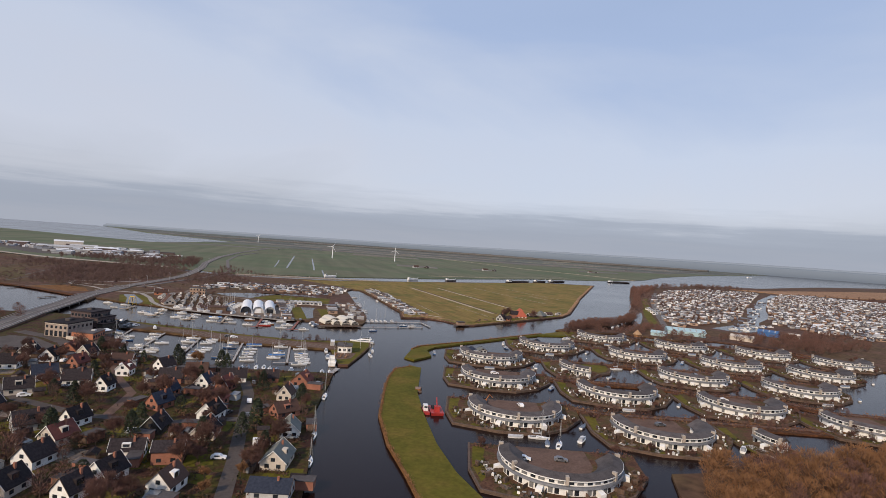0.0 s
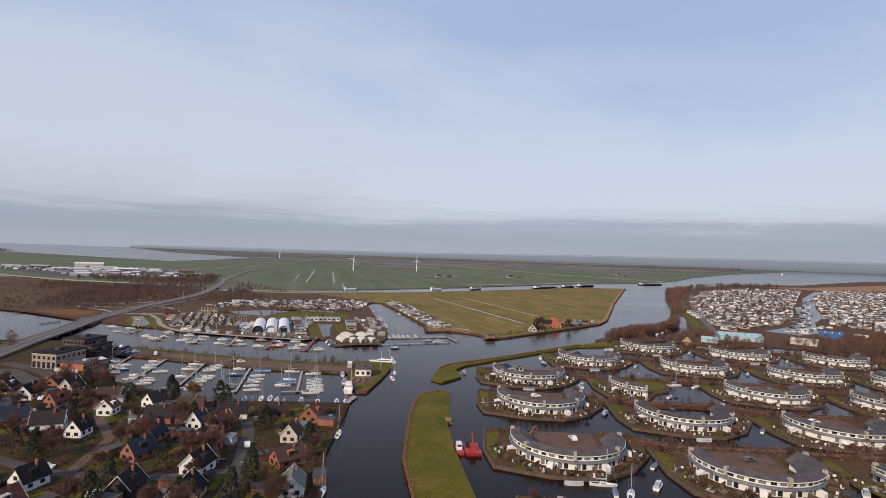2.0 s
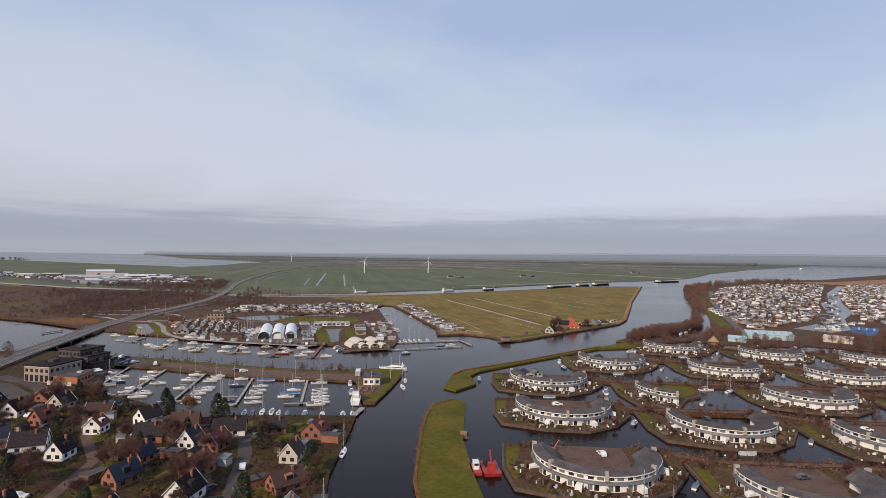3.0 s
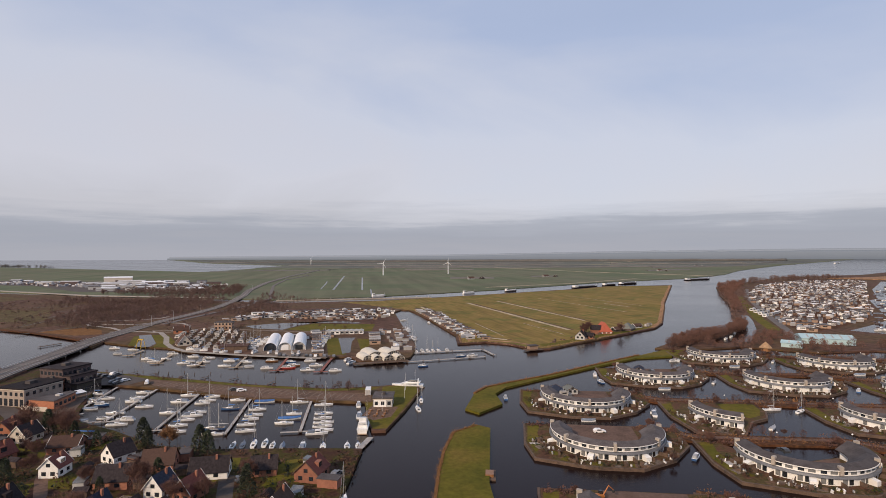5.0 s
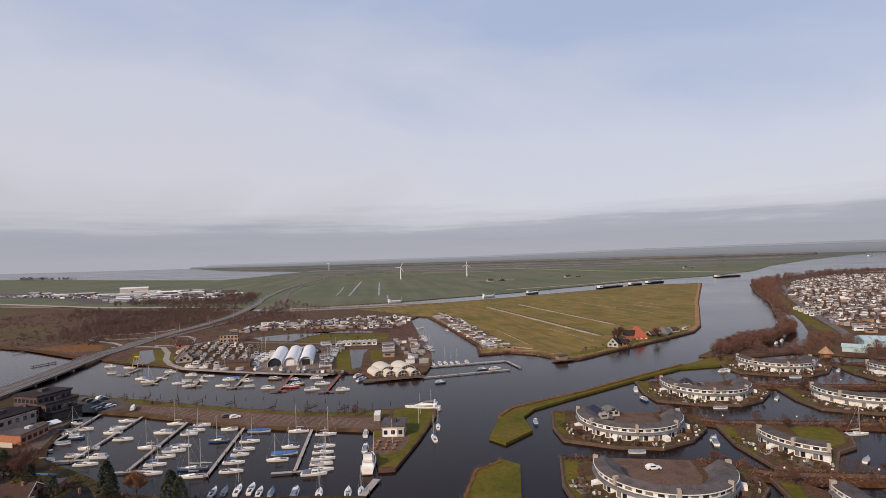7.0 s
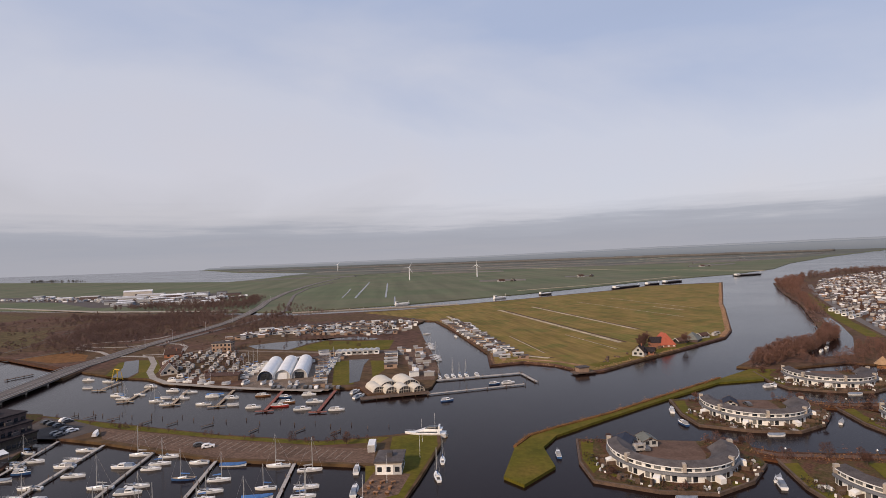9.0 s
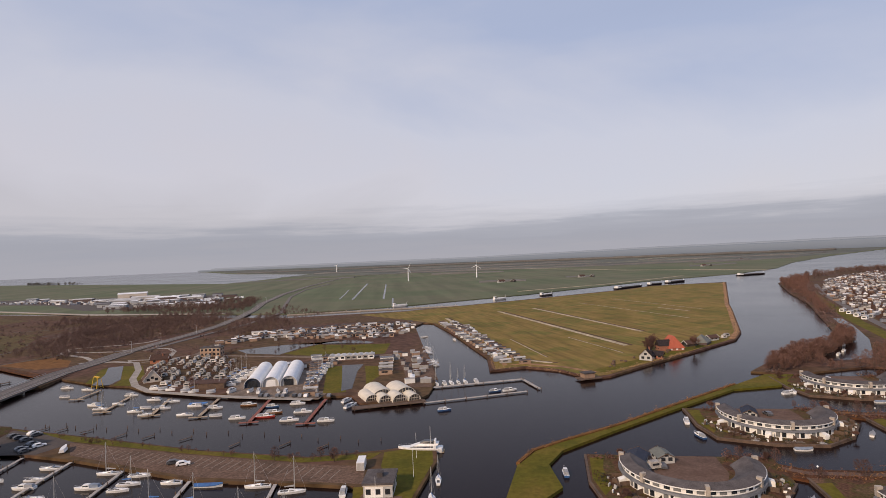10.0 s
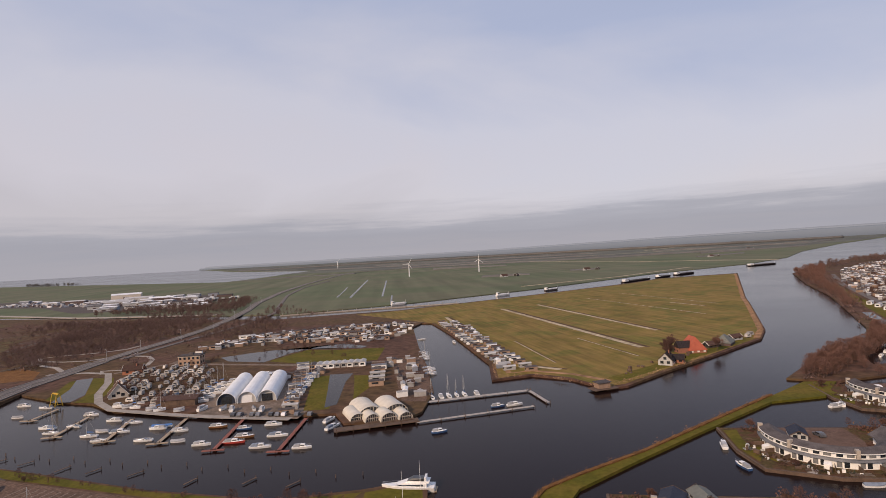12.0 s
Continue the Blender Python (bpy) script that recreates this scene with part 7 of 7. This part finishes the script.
# ---- trees and hedges ----
def limbs(geo, tips, p, d, length, radius, depth, r):
    """A limb that forks; the ends go into tips."""
    q = p + d * length
    geo.tube(p, q, radius, radius * 0.62, 4 if depth else 5)
    if depth >= 3:
        tips.append((q, d))
        return
    if depth >= 1:
        tips.append((p.lerp(q, 0.6), d))
    for _ in range(3 if depth < 2 else 2):
        side = Vector((r.uniform(-1, 1), r.uniform(-1, 1), r.uniform(-0.15, 0.75)))
        nd = (d * 0.9 + side * 0.75).normalized()
        limbs(geo, tips, p.lerp(q, r.uniform(0.65, 1.0)), nd, length * r.uniform(0.6, 0.82), radius * 0.58, depth + 1, r)


def bare_tree(seed, height, spread, twigs, mat, label, per=11):
    """A leafless tree: forked limbs, with fine twigs at their ends."""
    r = random.Random(seed)
    root = thing("tree", label, "tree", group="bare trees")
    wood, tips = Geo(), []
    trunk = Vector((0, 0, height * 0.26))
    wood.tube((0, 0, -0.3), trunk, height * 0.022, height * 0.016, 6)
    for k in range(5):
        a = k * 1.2566 + r.uniform(-0.4, 0.4)
        d = Vector((math.cos(a) * spread, math.sin(a) * spread, 1)).normalized()
        limbs(wood, tips, trunk * r.uniform(0.75, 1.0), d, height * 0.25, height * 0.011, 0, r)
    limbs(wood, tips, trunk, Vector((0.05, 0.05, 1)), height * 0.28, height * 0.012, 0, r)
    part("trunk", wood, BARK, root)
    fine = Geo()
    for p, d in tips:
        for _ in range(per):
            n = (d + Vector((r.uniform(-1, 1), r.uniform(-1, 1), r.uniform(-0.5, 1)))).normalized()
            o_ = p + Vector((r.gauss(0, 1), r.gauss(0, 1), r.gauss(0, 0.8))) * height * 0.035
            q = o_ + n * r.uniform(0.5, 1.0) * height * 0.11
            s = n.cross(Vector((r.uniform(-1, 1), r.uniform(-1, 1), r.uniform(-1, 1)))).normalized() * twigs
            fine.add([o_ - s, o_ + s, q], [(0, 1, 2)])
    part("crown", fine, mat, root, "fine bare twigs")
    return root


def leafy(seed, height, width, mat, label, cone):
    """An evergreen: a trunk and a crown of small leaf sprays."""
    r = random.Random(seed)
    root = thing("evergreen_tree", label, "tree", group="evergreens")
    part("trunk", Geo().tube((0, 0, -0.3), (0, 0, height * 0.8), height * 0.025, 0.04, 5), BARK, root)
    g = Geo()
    for _ in range(900):
        t = r.random() ** 0.8
        rad = width / 2 * ((1 - t) ** 0.48 if cone else math.sin(math.pi * (0.12 + 0.85 * t)) ** 0.7) * math.sqrt(r.uniform(0.35, 1.1))
        a = r.uniform(0, 6.283)
        p = Vector((rad * math.cos(a), rad * math.sin(a), height * (0.08 + 0.9 * t)))
        s = height * 0.05
        e = [p + Vector((r.uniform(-s, s), r.uniform(-s, s), r.uniform(-s, s))) for _ in range(3)]
        g.add(e, [(0, 1, 2)])
    part("crown", g, mat, root, "dense dark evergreen foliage")
    return root


TREES = [Fleet(lambda: bare_tree(1, 9, 0.7, 0.034, TWIG, "bare brown winter tree in the gardens", 24)),
         Fleet(lambda: bare_tree(2, 11, 0.6, 0.036, TWIG, "tall bare brown winter tree", 24)),
         Fleet(lambda: bare_tree(3, 7, 0.9, 0.034, TWIG, "small spreading bare garden tree", 22)),
         Fleet(lambda: bare_tree(4, 8, 0.6, 0.08, TWIG_RUST, "rust-brown winter tree still holding dead leaves", 16)),
         Fleet(lambda: leafy(5, 7.5, 4.4, LEAF, "dark green conical evergreen tree", True)),
         Fleet(lambda: leafy(6, 5, 4.0, LEAF, "rounded dark evergreen garden tree", False))]
PLAN_HOUSES = [(o.location.x, o.location.y) for o in bpy.data.objects if o.name.startswith("house") and o.parent is None]


def plant(kind, x, y, z, s):
    ob = TREES[kind].moor(x, y, rnd.uniform(0, 360))
    ob.matrix_basis = pose(x, y, z, 0, 0, rnd.uniform(0, 360)) @ Matrix.Diagonal((s, s, s, 1))


def clear(x, y, gap):
    return all((x - hx) ** 2 + (y - hy) ** 2 > gap * gap for hx, hy in PLAN_HOUSES)


BLOCKS = [(-240, 262), (-205, 268), (-186, 284), (-172, 300), (-200, 350), (-240, 350)]
n = 0
while n < 135:                       # village gardens
    x, y = rnd.uniform(-235, -42), rnd.uniform(118, 275)
    if not (x > -145 and y > 240) and inside((x, y), VILLAGE) and clear(x, y, 5.0) and not inside((x, y), BLOCKS) and not any(on_road(x, y, s, 3.5) for s in STREETS):
        plant(rnd.choice((0, 0, 1, 2, 2, 2, 4, 5, 0)), x, y, 1.0, rnd.uniform(0.65, 1.1))
        n += 1
for x, y, s in ((-124, 264, 1.3), (-121, 262, 1.0), (-101, 258.5, 1.3), (-98, 258, 1.1), (-166, 273, 1.2), (-152, 268, 0.9), (-139, 262, 0.8), (-72, 230, 1.2), (-60, 186, 1.4), (-62, 178, 1.1), (-70, 167, 1.3), (-96, 181, 1.1), (-113, 163, 1.4), (-92, 168, 1.3), (-128, 196, 1.2), (-52, 214, 1.2)):
    plant(4, x, y, 1.0, s)
plant(3, -113.5, 262, 1.0, 1.0)
for x, y in ((-60, 146), (-57, 138), (-52, 150)):
    plant(3, x, y, 1.0, 0.5)


def light_tree(seed, h):
    """A cheap leafless tree for woods: stem, a few limbs and a cloud of twigs, as vertices and triangles."""
    r = random.Random(seed)
    wood, fine = Geo(), Geo()
    wood.tube((0, 0, -0.3), (0, 0, h * 0.75), h * 0.02, h * 0.006, 4)
    for k in range(9):
        a, z = r.uniform(0, 6.283), h * r.uniform(0.22, 0.6)
        tip = Vector((math.cos(a) * h * 0.27, math.sin(a) * h * 0.27, z + h * r.uniform(0.16, 0.34)))
        wood.tube((0, 0, z), tip, h * 0.008, h * 0.003, 3)
    for _ in range(320):
        a, t = r.uniform(0, 6.283), r.random()
        rad = h * 0.31 * math.sin(math.pi * (0.18 + 0.75 * t)) ** 0.8 * math.sqrt(r.random())
        p = Vector((math.cos(a) * rad, math.sin(a) * rad, h * (0.22 + 0.72 * t)))
        n = (Vector((p.x, p.y, h * 0.22)).normalized() + Vector((r.uniform(-0.6, 0.6), r.uniform(-0.6, 0.6), r.uniform(-0.4, 0.6)))).normalized()
        s = n.cross(Vector((r.uniform(-1, 1), r.uniform(-1, 1), r.uniform(-1, 1)))).normalized() * 0.088
        fine.add([p - s, p + s, p + n * h * r.uniform(0.08, 0.17)], [(0, 1, 2)])
    return wood, fine


LIGHT = [light_tree(20 + k, 9) for k in range(5)]


def grove(poly, count, mat, z, s0, s1, label, keep=None):
    """A wood as one mass of leafless trees over a polygon."""
    xs, ys = [p[0] for p in poly], [p[1] for p in poly]
    stems, twigs_ = Geo(), Geo()
    n = 0
    while n < count:
        x, y = rnd.uniform(min(xs), max(xs)), rnd.uniform(min(ys), max(ys))
        if inside((x, y), poly) and (keep is None or keep(x, y)):
            m = pose(x, y, z, 0, 0, rnd.uniform(0, 360)) @ Matrix.Diagonal((rnd.uniform(0.85, 1.25), rnd.uniform(0.85, 1.25), 1, 1)) @ Matrix.Scale(rnd.uniform(s0, s1), 4)
            wood, fine = rnd.choice(LIGHT)
            stems.add([m @ Vector(v) for v in wood.v], wood.f)
            twigs_.add([m @ Vector(v) for v in fine.v], fine.f)
            n += 1
    tagged(new("wood_stems", stems.make("wood_stems", BARK)), label + ", stems and limbs", "wood", kind="stuff")
    tagged(new("wood_twigs", twigs_.make("wood_twigs", mat)), label + ", fine twigs", "wood", kind="stuff")


grove([(104, 466), (140, 514), (174, 538), (206, 592), (214, 590), (190, 545), (150, 500), (118, 468)], 210, RED_TWIG, 0.9, 0.6, 0.9, "bare brown winter wood")      # bank wood at the river bend
grove([(240, 680), (284, 793), (320, 911), (391, 1108), (440, 1170), (455, 1150), (385, 1010), (322, 880), (290, 790), (252, 690)], 150, RED_TWIG, 0.9, 0.8, 1.3, "bare brown winter wood")
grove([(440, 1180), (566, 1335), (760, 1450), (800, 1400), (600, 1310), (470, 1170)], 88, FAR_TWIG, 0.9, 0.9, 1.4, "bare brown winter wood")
grove([(118, 178), (150, 186), (178, 203), (215, 213), (230, 208), (180, 178)], 120, TWIG_RUST, 0.9, 0.8, 1.3, "rust-brown wood still holding dead leaves")
grove([(84, 110), (84, 156), (98, 170), (122, 177), (150, 183), (178, 202), (215, 212), (250, 200), (200, 130)], 190, TWIG, 0.9, 0.8, 1.3, "bare brown winter wood")
grove([(73, 130), (73, 157), (76, 171), (98, 176), (125, 179), (160, 186), (175, 175), (150, 130)], 130, TWIG_RUST, 0.9, 0.9, 1.3, "rust-brown wood still holding dead leaves")
plant(3, 87, 152, 0.9, 1.2)
plant(3, 92, 158, 0.9, 1.1)
plant(3, 86, 144, 0.9, 1.3)
clear_of_sheds = lambda x, y: math.hypot(x - 226, y - 500) > 19 and math.hypot(x - 194, y - 480) > 9 and math.hypot(x - 169, y - 463) > 7 and not (145 < x < 200 and y - 492 > (x - 150) * 1.1 - 14 and y > 486)
grove([(130, 470), (215, 455), (240, 475), (222, 520), (200, 545), (150, 500)], 80, RED_TWIG, 0.9, 0.5, 0.8, "bare brown winter wood", clear_of_sheds)
grove([(240, 470), (300, 425), (360, 470), (330, 520), (262, 490)], 130, RED_TWIG, 0.9, 0.6, 0.95, "bare brown winter wood")
off_road = lambda x, y: not on_road(x, y, HIGHWAY[:9], 11)
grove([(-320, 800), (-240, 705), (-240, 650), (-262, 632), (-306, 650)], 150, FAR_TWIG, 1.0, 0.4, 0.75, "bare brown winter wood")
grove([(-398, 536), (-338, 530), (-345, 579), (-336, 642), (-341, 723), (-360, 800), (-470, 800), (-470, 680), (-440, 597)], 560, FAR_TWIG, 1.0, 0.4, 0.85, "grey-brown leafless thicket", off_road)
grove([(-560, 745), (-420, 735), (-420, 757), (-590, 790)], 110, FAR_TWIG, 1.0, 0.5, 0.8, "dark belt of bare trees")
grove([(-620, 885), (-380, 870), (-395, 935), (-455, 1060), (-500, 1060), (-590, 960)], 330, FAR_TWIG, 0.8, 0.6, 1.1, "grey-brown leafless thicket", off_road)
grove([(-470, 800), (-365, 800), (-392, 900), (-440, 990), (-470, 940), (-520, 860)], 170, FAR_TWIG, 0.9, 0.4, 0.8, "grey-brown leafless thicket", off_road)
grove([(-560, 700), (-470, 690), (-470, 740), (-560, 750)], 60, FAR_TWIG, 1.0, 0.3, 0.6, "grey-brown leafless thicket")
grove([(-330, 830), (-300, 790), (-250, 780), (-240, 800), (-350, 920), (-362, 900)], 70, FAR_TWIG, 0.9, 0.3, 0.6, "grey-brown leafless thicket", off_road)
grove([(-2300, 2420), (-2050, 2310), (-1830, 2228), (-1900, 2230), (-2250, 2370)], 70, HAZED_WOOD, 0.8, 1.0, 1.8, "bare trees on the lake shore")
grove([(-140, 114), (-80, 110), (-66, 138), (-128, 160)], 14, TWIG, 1.0, 0.7, 1.0, "tall bare garden trees", lambda x, y: clear(x, y, 5.0))
grove([(-222, 369), (-175, 359), (-127, 348.5), (-86, 343.5), (-64, 348), (-64, 345), (-85, 341), (-127, 346), (-184, 356.5)], 44, TWIG, 1.0, 0.12, 0.28, "row of small bare saplings along the dam")
grove([(-95, 338), (-66, 341), (-66, 346), (-95, 342)], 4, TWIG, 1.0, 0.45, 0.65, "bare brown winter wood")
grove([(-176, 296), (-163, 281), (-160, 270), (-176, 268), (-186, 284)], 16, TWIG, 1.0, 0.6, 0.95, "bare brown winter wood")
grove([(-420, 290), (-262, 300), (-264, 370), (-300, 366), (-420, 386)], 130, TWIG, 1.0, 0.5, 0.9, "bare brown winter wood")
grove([(-250, 530), (-110, 535), (-118, 690), (-250, 640)], 60, TWIG, 1.0, 0.3, 0.5, "small bare trees between the chalets")
grove(STORE, 40, TWIG, 1.0, 0.3, 0.5, "small bare trees among the caravans")
grove(PARK_A, 520, TWIG, 0.9, 0.35, 0.7, "bare trees between the park chalets")
grove(PARK_B, 700, TWIG, 0.9, 0.35, 0.7, "bare trees between the park chalets")
grove([(300, 470), (330, 520), (385, 560), (420, 556), (400, 500), (350, 450)], 90, RED_TWIG, 0.9, 0.5, 0.85, "bare brown winter wood")
for x, y in ((67, 534), (70, 542), (64, 528), (62, 514), (93, 534)):
    plant(1, x, y, 1.06, 0.8)
for cx, cy, half in CRESCENTS:
    if (cx, cy) == (141, 210):
        continue
    for k in range(2):
        x, y = cx + (rnd.uniform(-4, 11) if half else rnd.choice((rnd.uniform(-25, -16), rnd.uniform(16, 26)))), cy + 13.5 + rnd.uniform(-1.2, 1.2)
        plant(rnd.choice((0, 2, 2, 1)), x, y, 0.72, rnd.uniform(0.35, 0.6))
    for k in range(2):
        a = rnd.uniform(3.4, 6.0)
        plant(2, cx + 24.5 * math.cos(a), cy + 24.5 * math.sin(a), 0.78, rnd.uniform(0.3, 0.5))


def shrubbery(spots_, name, mat, label, z, size, per=16, tall=1.0):
    """Low planting of many small sprays, as one mass."""
    g = Geo()
    for x, y in spots_:
        w = size * rnd.uniform(0.6, 1.5)
        for _ in range(per):
            p = Vector((x + rnd.gauss(0, w * 0.5), y + rnd.gauss(0, w * 0.5), z + abs(rnd.gauss(0, w * 0.5)) * tall))
            s = w * 0.34
            g.add([p + Vector((rnd.uniform(-s, s), rnd.uniform(-s, s), rnd.uniform(-s, s))) for _ in range(3)], [(0, 1, 2)])
    tagged(new(name, g.make(name, mat)), label, "shrubs", kind="stuff")


open_ground = lambda x, y: inside((x, y), VILLAGE) and clear(x, y, 4.6) and not inside((x, y), BLOCKS) and not any(on_road(x, y, s, 3.0) for s in STREETS)
grove([(-240, 110), (-36, 110), (-44, 230), (-110, 242), (-175, 270), (-240, 258)], 85, TWIG, 1.0, 0.45, 0.9, "bare garden trees between the houses", open_ground)
ring, ring2, dyke_spots = [], [], []
for cx, cy, half in CRESCENTS:
    for _ in range(130):
        a, rr = rnd.uniform(3.05, 6.35), rnd.uniform(21.5, 26.5)
        x, y = cx + rr * math.cos(a), cy + rr * math.sin(a)
        if inside((x - cx, y - cy), garden_of(cx, half)):
            (ring if rnd.random() < 0.7 else ring2).append((x, y))
    for _ in range(26):
        if not half:
            dyke_spots.append((cx + rnd.uniform(-26, -14) if rnd.random() < 0.5 else cx + rnd.uniform(15, 27), cy + 14.5 + rnd.uniform(-1.5, 0.8)))
hedge_spots, hedge_dark = [], []
for line in DYKES:
    for x, y in along(line, 0.55):
        (hedge_spots if rnd.random() < 0.6 else hedge_dark).append((x + rnd.gauss(0, 0.5), y + rnd.choice((-2.6, -1.4, -0.2, 3.6)) + rnd.gauss(0, 0.5)))
shrubbery(hedge_spots, "dyke_hedges", TWIG_RUST, "rust-brown leafless hedges along the dykes", 0.7, 0.9, 12, 1.5)
shrubbery(hedge_dark, "dyke_thicket", TWIG, "dark brown bare thicket along the dykes", 0.7, 0.9, 12, 1.6)
for line in DYKES:
    for (x0, y0), (x1, y1) in zip(line, line[1:]):
        grove([(x0, y0 - 4), (x1, y1 - 4), (x1, y1 + 4), (x0, y0 + 4)], max(2, int(math.hypot(x1 - x0, y1 - y0) / 5.5)), TWIG, 0.7, 0.28, 0.62, "young bare trees on the dyke")
shrubbery(ring, "garden_shrubs", HEDGE, "low brown winter shrubs in the terrace gardens", 0.8, 0.78)
shrubbery(ring2, "garden_evergreens", LEAF, "low dark green shrubs in the terrace gardens", 0.8, 0.9)
shrubbery(dyke_spots, "dyke_shrubs", TWIG, "brown bare shrubs along the dykes", 0.8, 1.2)
village_spots, village_green = [], []
for _ in range(2600):
    x, y = rnd.uniform(-260, -40), rnd.uniform(95, 280)
    if inside((x, y), VILLAGE) and clear(x, y, 5.0) and not inside((x, y), BLOCKS) and not any(on_road(x, y, s, 3.0) for s in STREETS):
        (village_spots if rnd.random() < 0.72 else village_green).append((x, y))
shrubbery(village_spots, "village_shrubs", HEDGE, "brown winter hedges and shrubs between the houses", 1.0, 1.3)
shrubbery(village_green, "village_evergreens", LEAF, "dark green garden shrubs between the houses", 1.0, 1.2)
wood_spots = []
for poly, count in (([(-440, 590), (-345, 560), (-335, 620), (-365, 740), (-410, 830), (-520, 800)], 260), 
                    ([(104, 466), (174, 538), (240, 680), (320, 911), (440, 1170), (455, 1150), (295, 770), (215, 600), (190, 545), (118, 468)], 260)):
    xs, ys = [p[0] for p in poly], [p[1] for p in poly]
    k = 0
    while k < count:
        p = (rnd.uniform(min(xs), max(xs)), rnd.uniform(min(ys), max(ys)))
        if inside(p, poly):
            wood_spots.append(p)
            k += 1
for _ in range(500):
    p = (rnd.uniform(-640, -250), rnd.uniform(520, 860))
    if inside(p, CAMP) and not on_road(*p, HIGHWAY[:9], 12):
        wood_spots.append(p)
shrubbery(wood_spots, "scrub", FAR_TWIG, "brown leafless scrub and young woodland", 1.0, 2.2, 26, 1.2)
store_spots = []
while len(store_spots) < 260:
    p = (rnd.uniform(-266, -166), rnd.uniform(433, 527))
    if inside(p, STORE):
        store_spots.append(p)
reeds = []
for line in ([(-15.5, 342), (-10.4, 353.4), (-1.4, 362), (21.6, 381.4), (47.6, 407.2), (83.6, 442.2)], [(-13, 296), (-21.3, 287), (-23, 268), (-23, 251), (-21, 210), (-15, 181), (-8, 160), (-3, 143)]):
    for (x0, y0), (x1, y1) in zip(line, line[1:]):
        for k in range(int(math.hypot(x1 - x0, y1 - y0) * 1.6)):
            t = rnd.random()
            reeds.append((x0 + (x1 - x0) * t + rnd.gauss(0, 0.35), y0 + (y1 - y0) * t + rnd.gauss(0, 0.35)))
shrubbery(reeds, "reed_tufts", TWIG_RUST, "dry rust-brown reed tufts along the grass banks", 0.9, 0.5, 16, 1.8)
bank_reeds = []
for line in ([(204, 798), (322, 1150)], [(143, 602), (191, 754)], [(128, 570), (143, 602)], [(-33, 514), (-30, 478), (-12, 487), (21, 458), (54, 490), (85, 522)]):
    for (x0, y0), (x1, y1) in zip(line, line[1:]):
        for k in range(int(math.hypot(x1 - x0, y1 - y0) * 0.9)):
            t = rnd.random()
            bank_reeds.append((x0 + (x1 - x0) * t + rnd.gauss(0, 0.8), y0 + (y1 - y0) * t + rnd.gauss(0, 0.8)))
shrubbery(bank_reeds, "bank_reeds", THATCH, "dry tan reeds along the meadow bank", 1.0, 0.7, 14, 1.4)
shrubbery(store_spots, "store_shrubs", HEDGE, "brown shrubs and rank growth among the caravans", 1.0, 1.2)

for mat, name, count, size, label in ((WHITE, "garden_clutter", 15, 0.45, "white garden furniture behind the terraces"), (QUAY, "garden_fences", 26, 0.9, "brown timber fences and planters behind the terraces"), (GREY_WALL, "garden_tubs", 14, 0.5, "grey paving, tubs and covers behind the terraces")):
    clutter = Geo()
    for cx, cy, half in CRESCENTS:
        for _ in range(count):
            a, rr = rnd.uniform(3.1, 6.3), rnd.uniform(21.4, 25.5)
            x, y = cx + rr * math.cos(a), cy + rr * math.sin(a)
            if inside((x - cx, y - cy), garden_of(cx, half)):
                m = pose(x, y, 0.8, rnd.uniform(-12, 12), rnd.uniform(-12, 12), rnd.uniform(0, 360))
                clutter.box(-rnd.uniform(0.4, 1.2) * size, rnd.uniform(0.4, 1.2) * size, -0.35 * size, 0.35 * size, 0, rnd.uniform(0.5, 1.6) * min(1, size * 1.4), m)
    tagged(new(name, clutter.make(name, mat)), label, "garden clutter", kind="stuff")
for mat, name, count, label in ((LAWN, "garden_lawns", 9, "small green lawns behind the terraces"), (GRAVEL, "garden_patios", 12, "pale paved terraces behind the houses"), (PLANK, "garden_decks", 5, "grey timber decks behind the terraces")):
    patches = Geo()
    for ci, (cx, cy, half) in enumerate(CRESCENTS):
        for k in range(count):
            a, rr, s1, s2 = rnd.uniform(3.1, 6.3), rnd.uniform(21.6, 25.5), rnd.uniform(0.8, 2.0), rnd.uniform(0.8, 1.8)
            c, s = math.cos(a), math.sin(a)
            quad = [(cx + (rr + u * s1) * c - v * s2 * s, cy + (rr + u * s1) * s + v * s2 * c) for u, v in ((-1, -1), (1, -1), (1, 1), (-1, 1))]
            if all(inside((x - cx, y - cy), garden_of(cx, half)) for x, y in quad):
                patches.prism(quad, 0.7, 0.815 + 0.003 * (k % 9) + {"garden_lawns": 0.0, "garden_patios": 0.03, "garden_decks": 0.06}[name])
    tagged(new(name, patches.make(name, mat)), label, "garden ground", kind="stuff")
hedges, hedges_green = [], []
for hx, hy, rz in homes:
    for _ in range(3):
        a = rz + rnd.choice((0, 1.5708, 3.1416, 4.712))
        px, py = hx + 6.5 * math.cos(a), hy + 6.5 * math.sin(a)
        dx, dy = -math.sin(a), math.cos(a)
        n_ = rnd.randint(6, 12)
        row = [(px + dx * (k - n_ / 2) * 0.9, py + dy * (k - n_ / 2) * 0.9) for k in range(n_)]
        if all(free(x, y, 4.2) and not any(on_road(x, y, st, 3.0) for st in STREETS) for x, y in row):
            (hedges if rnd.random() < 0.6 else hedges_green).extend(row)
shrubbery(hedges, "garden_hedges", HEDGE, "clipped brown beech hedges between the gardens", 1.1, 0.7, 22, 1.2)
shrubbery(hedges_green, "green_hedges", LEAF, "clipped dark green hedges between the gardens", 1.1, 0.7, 22, 1.2)
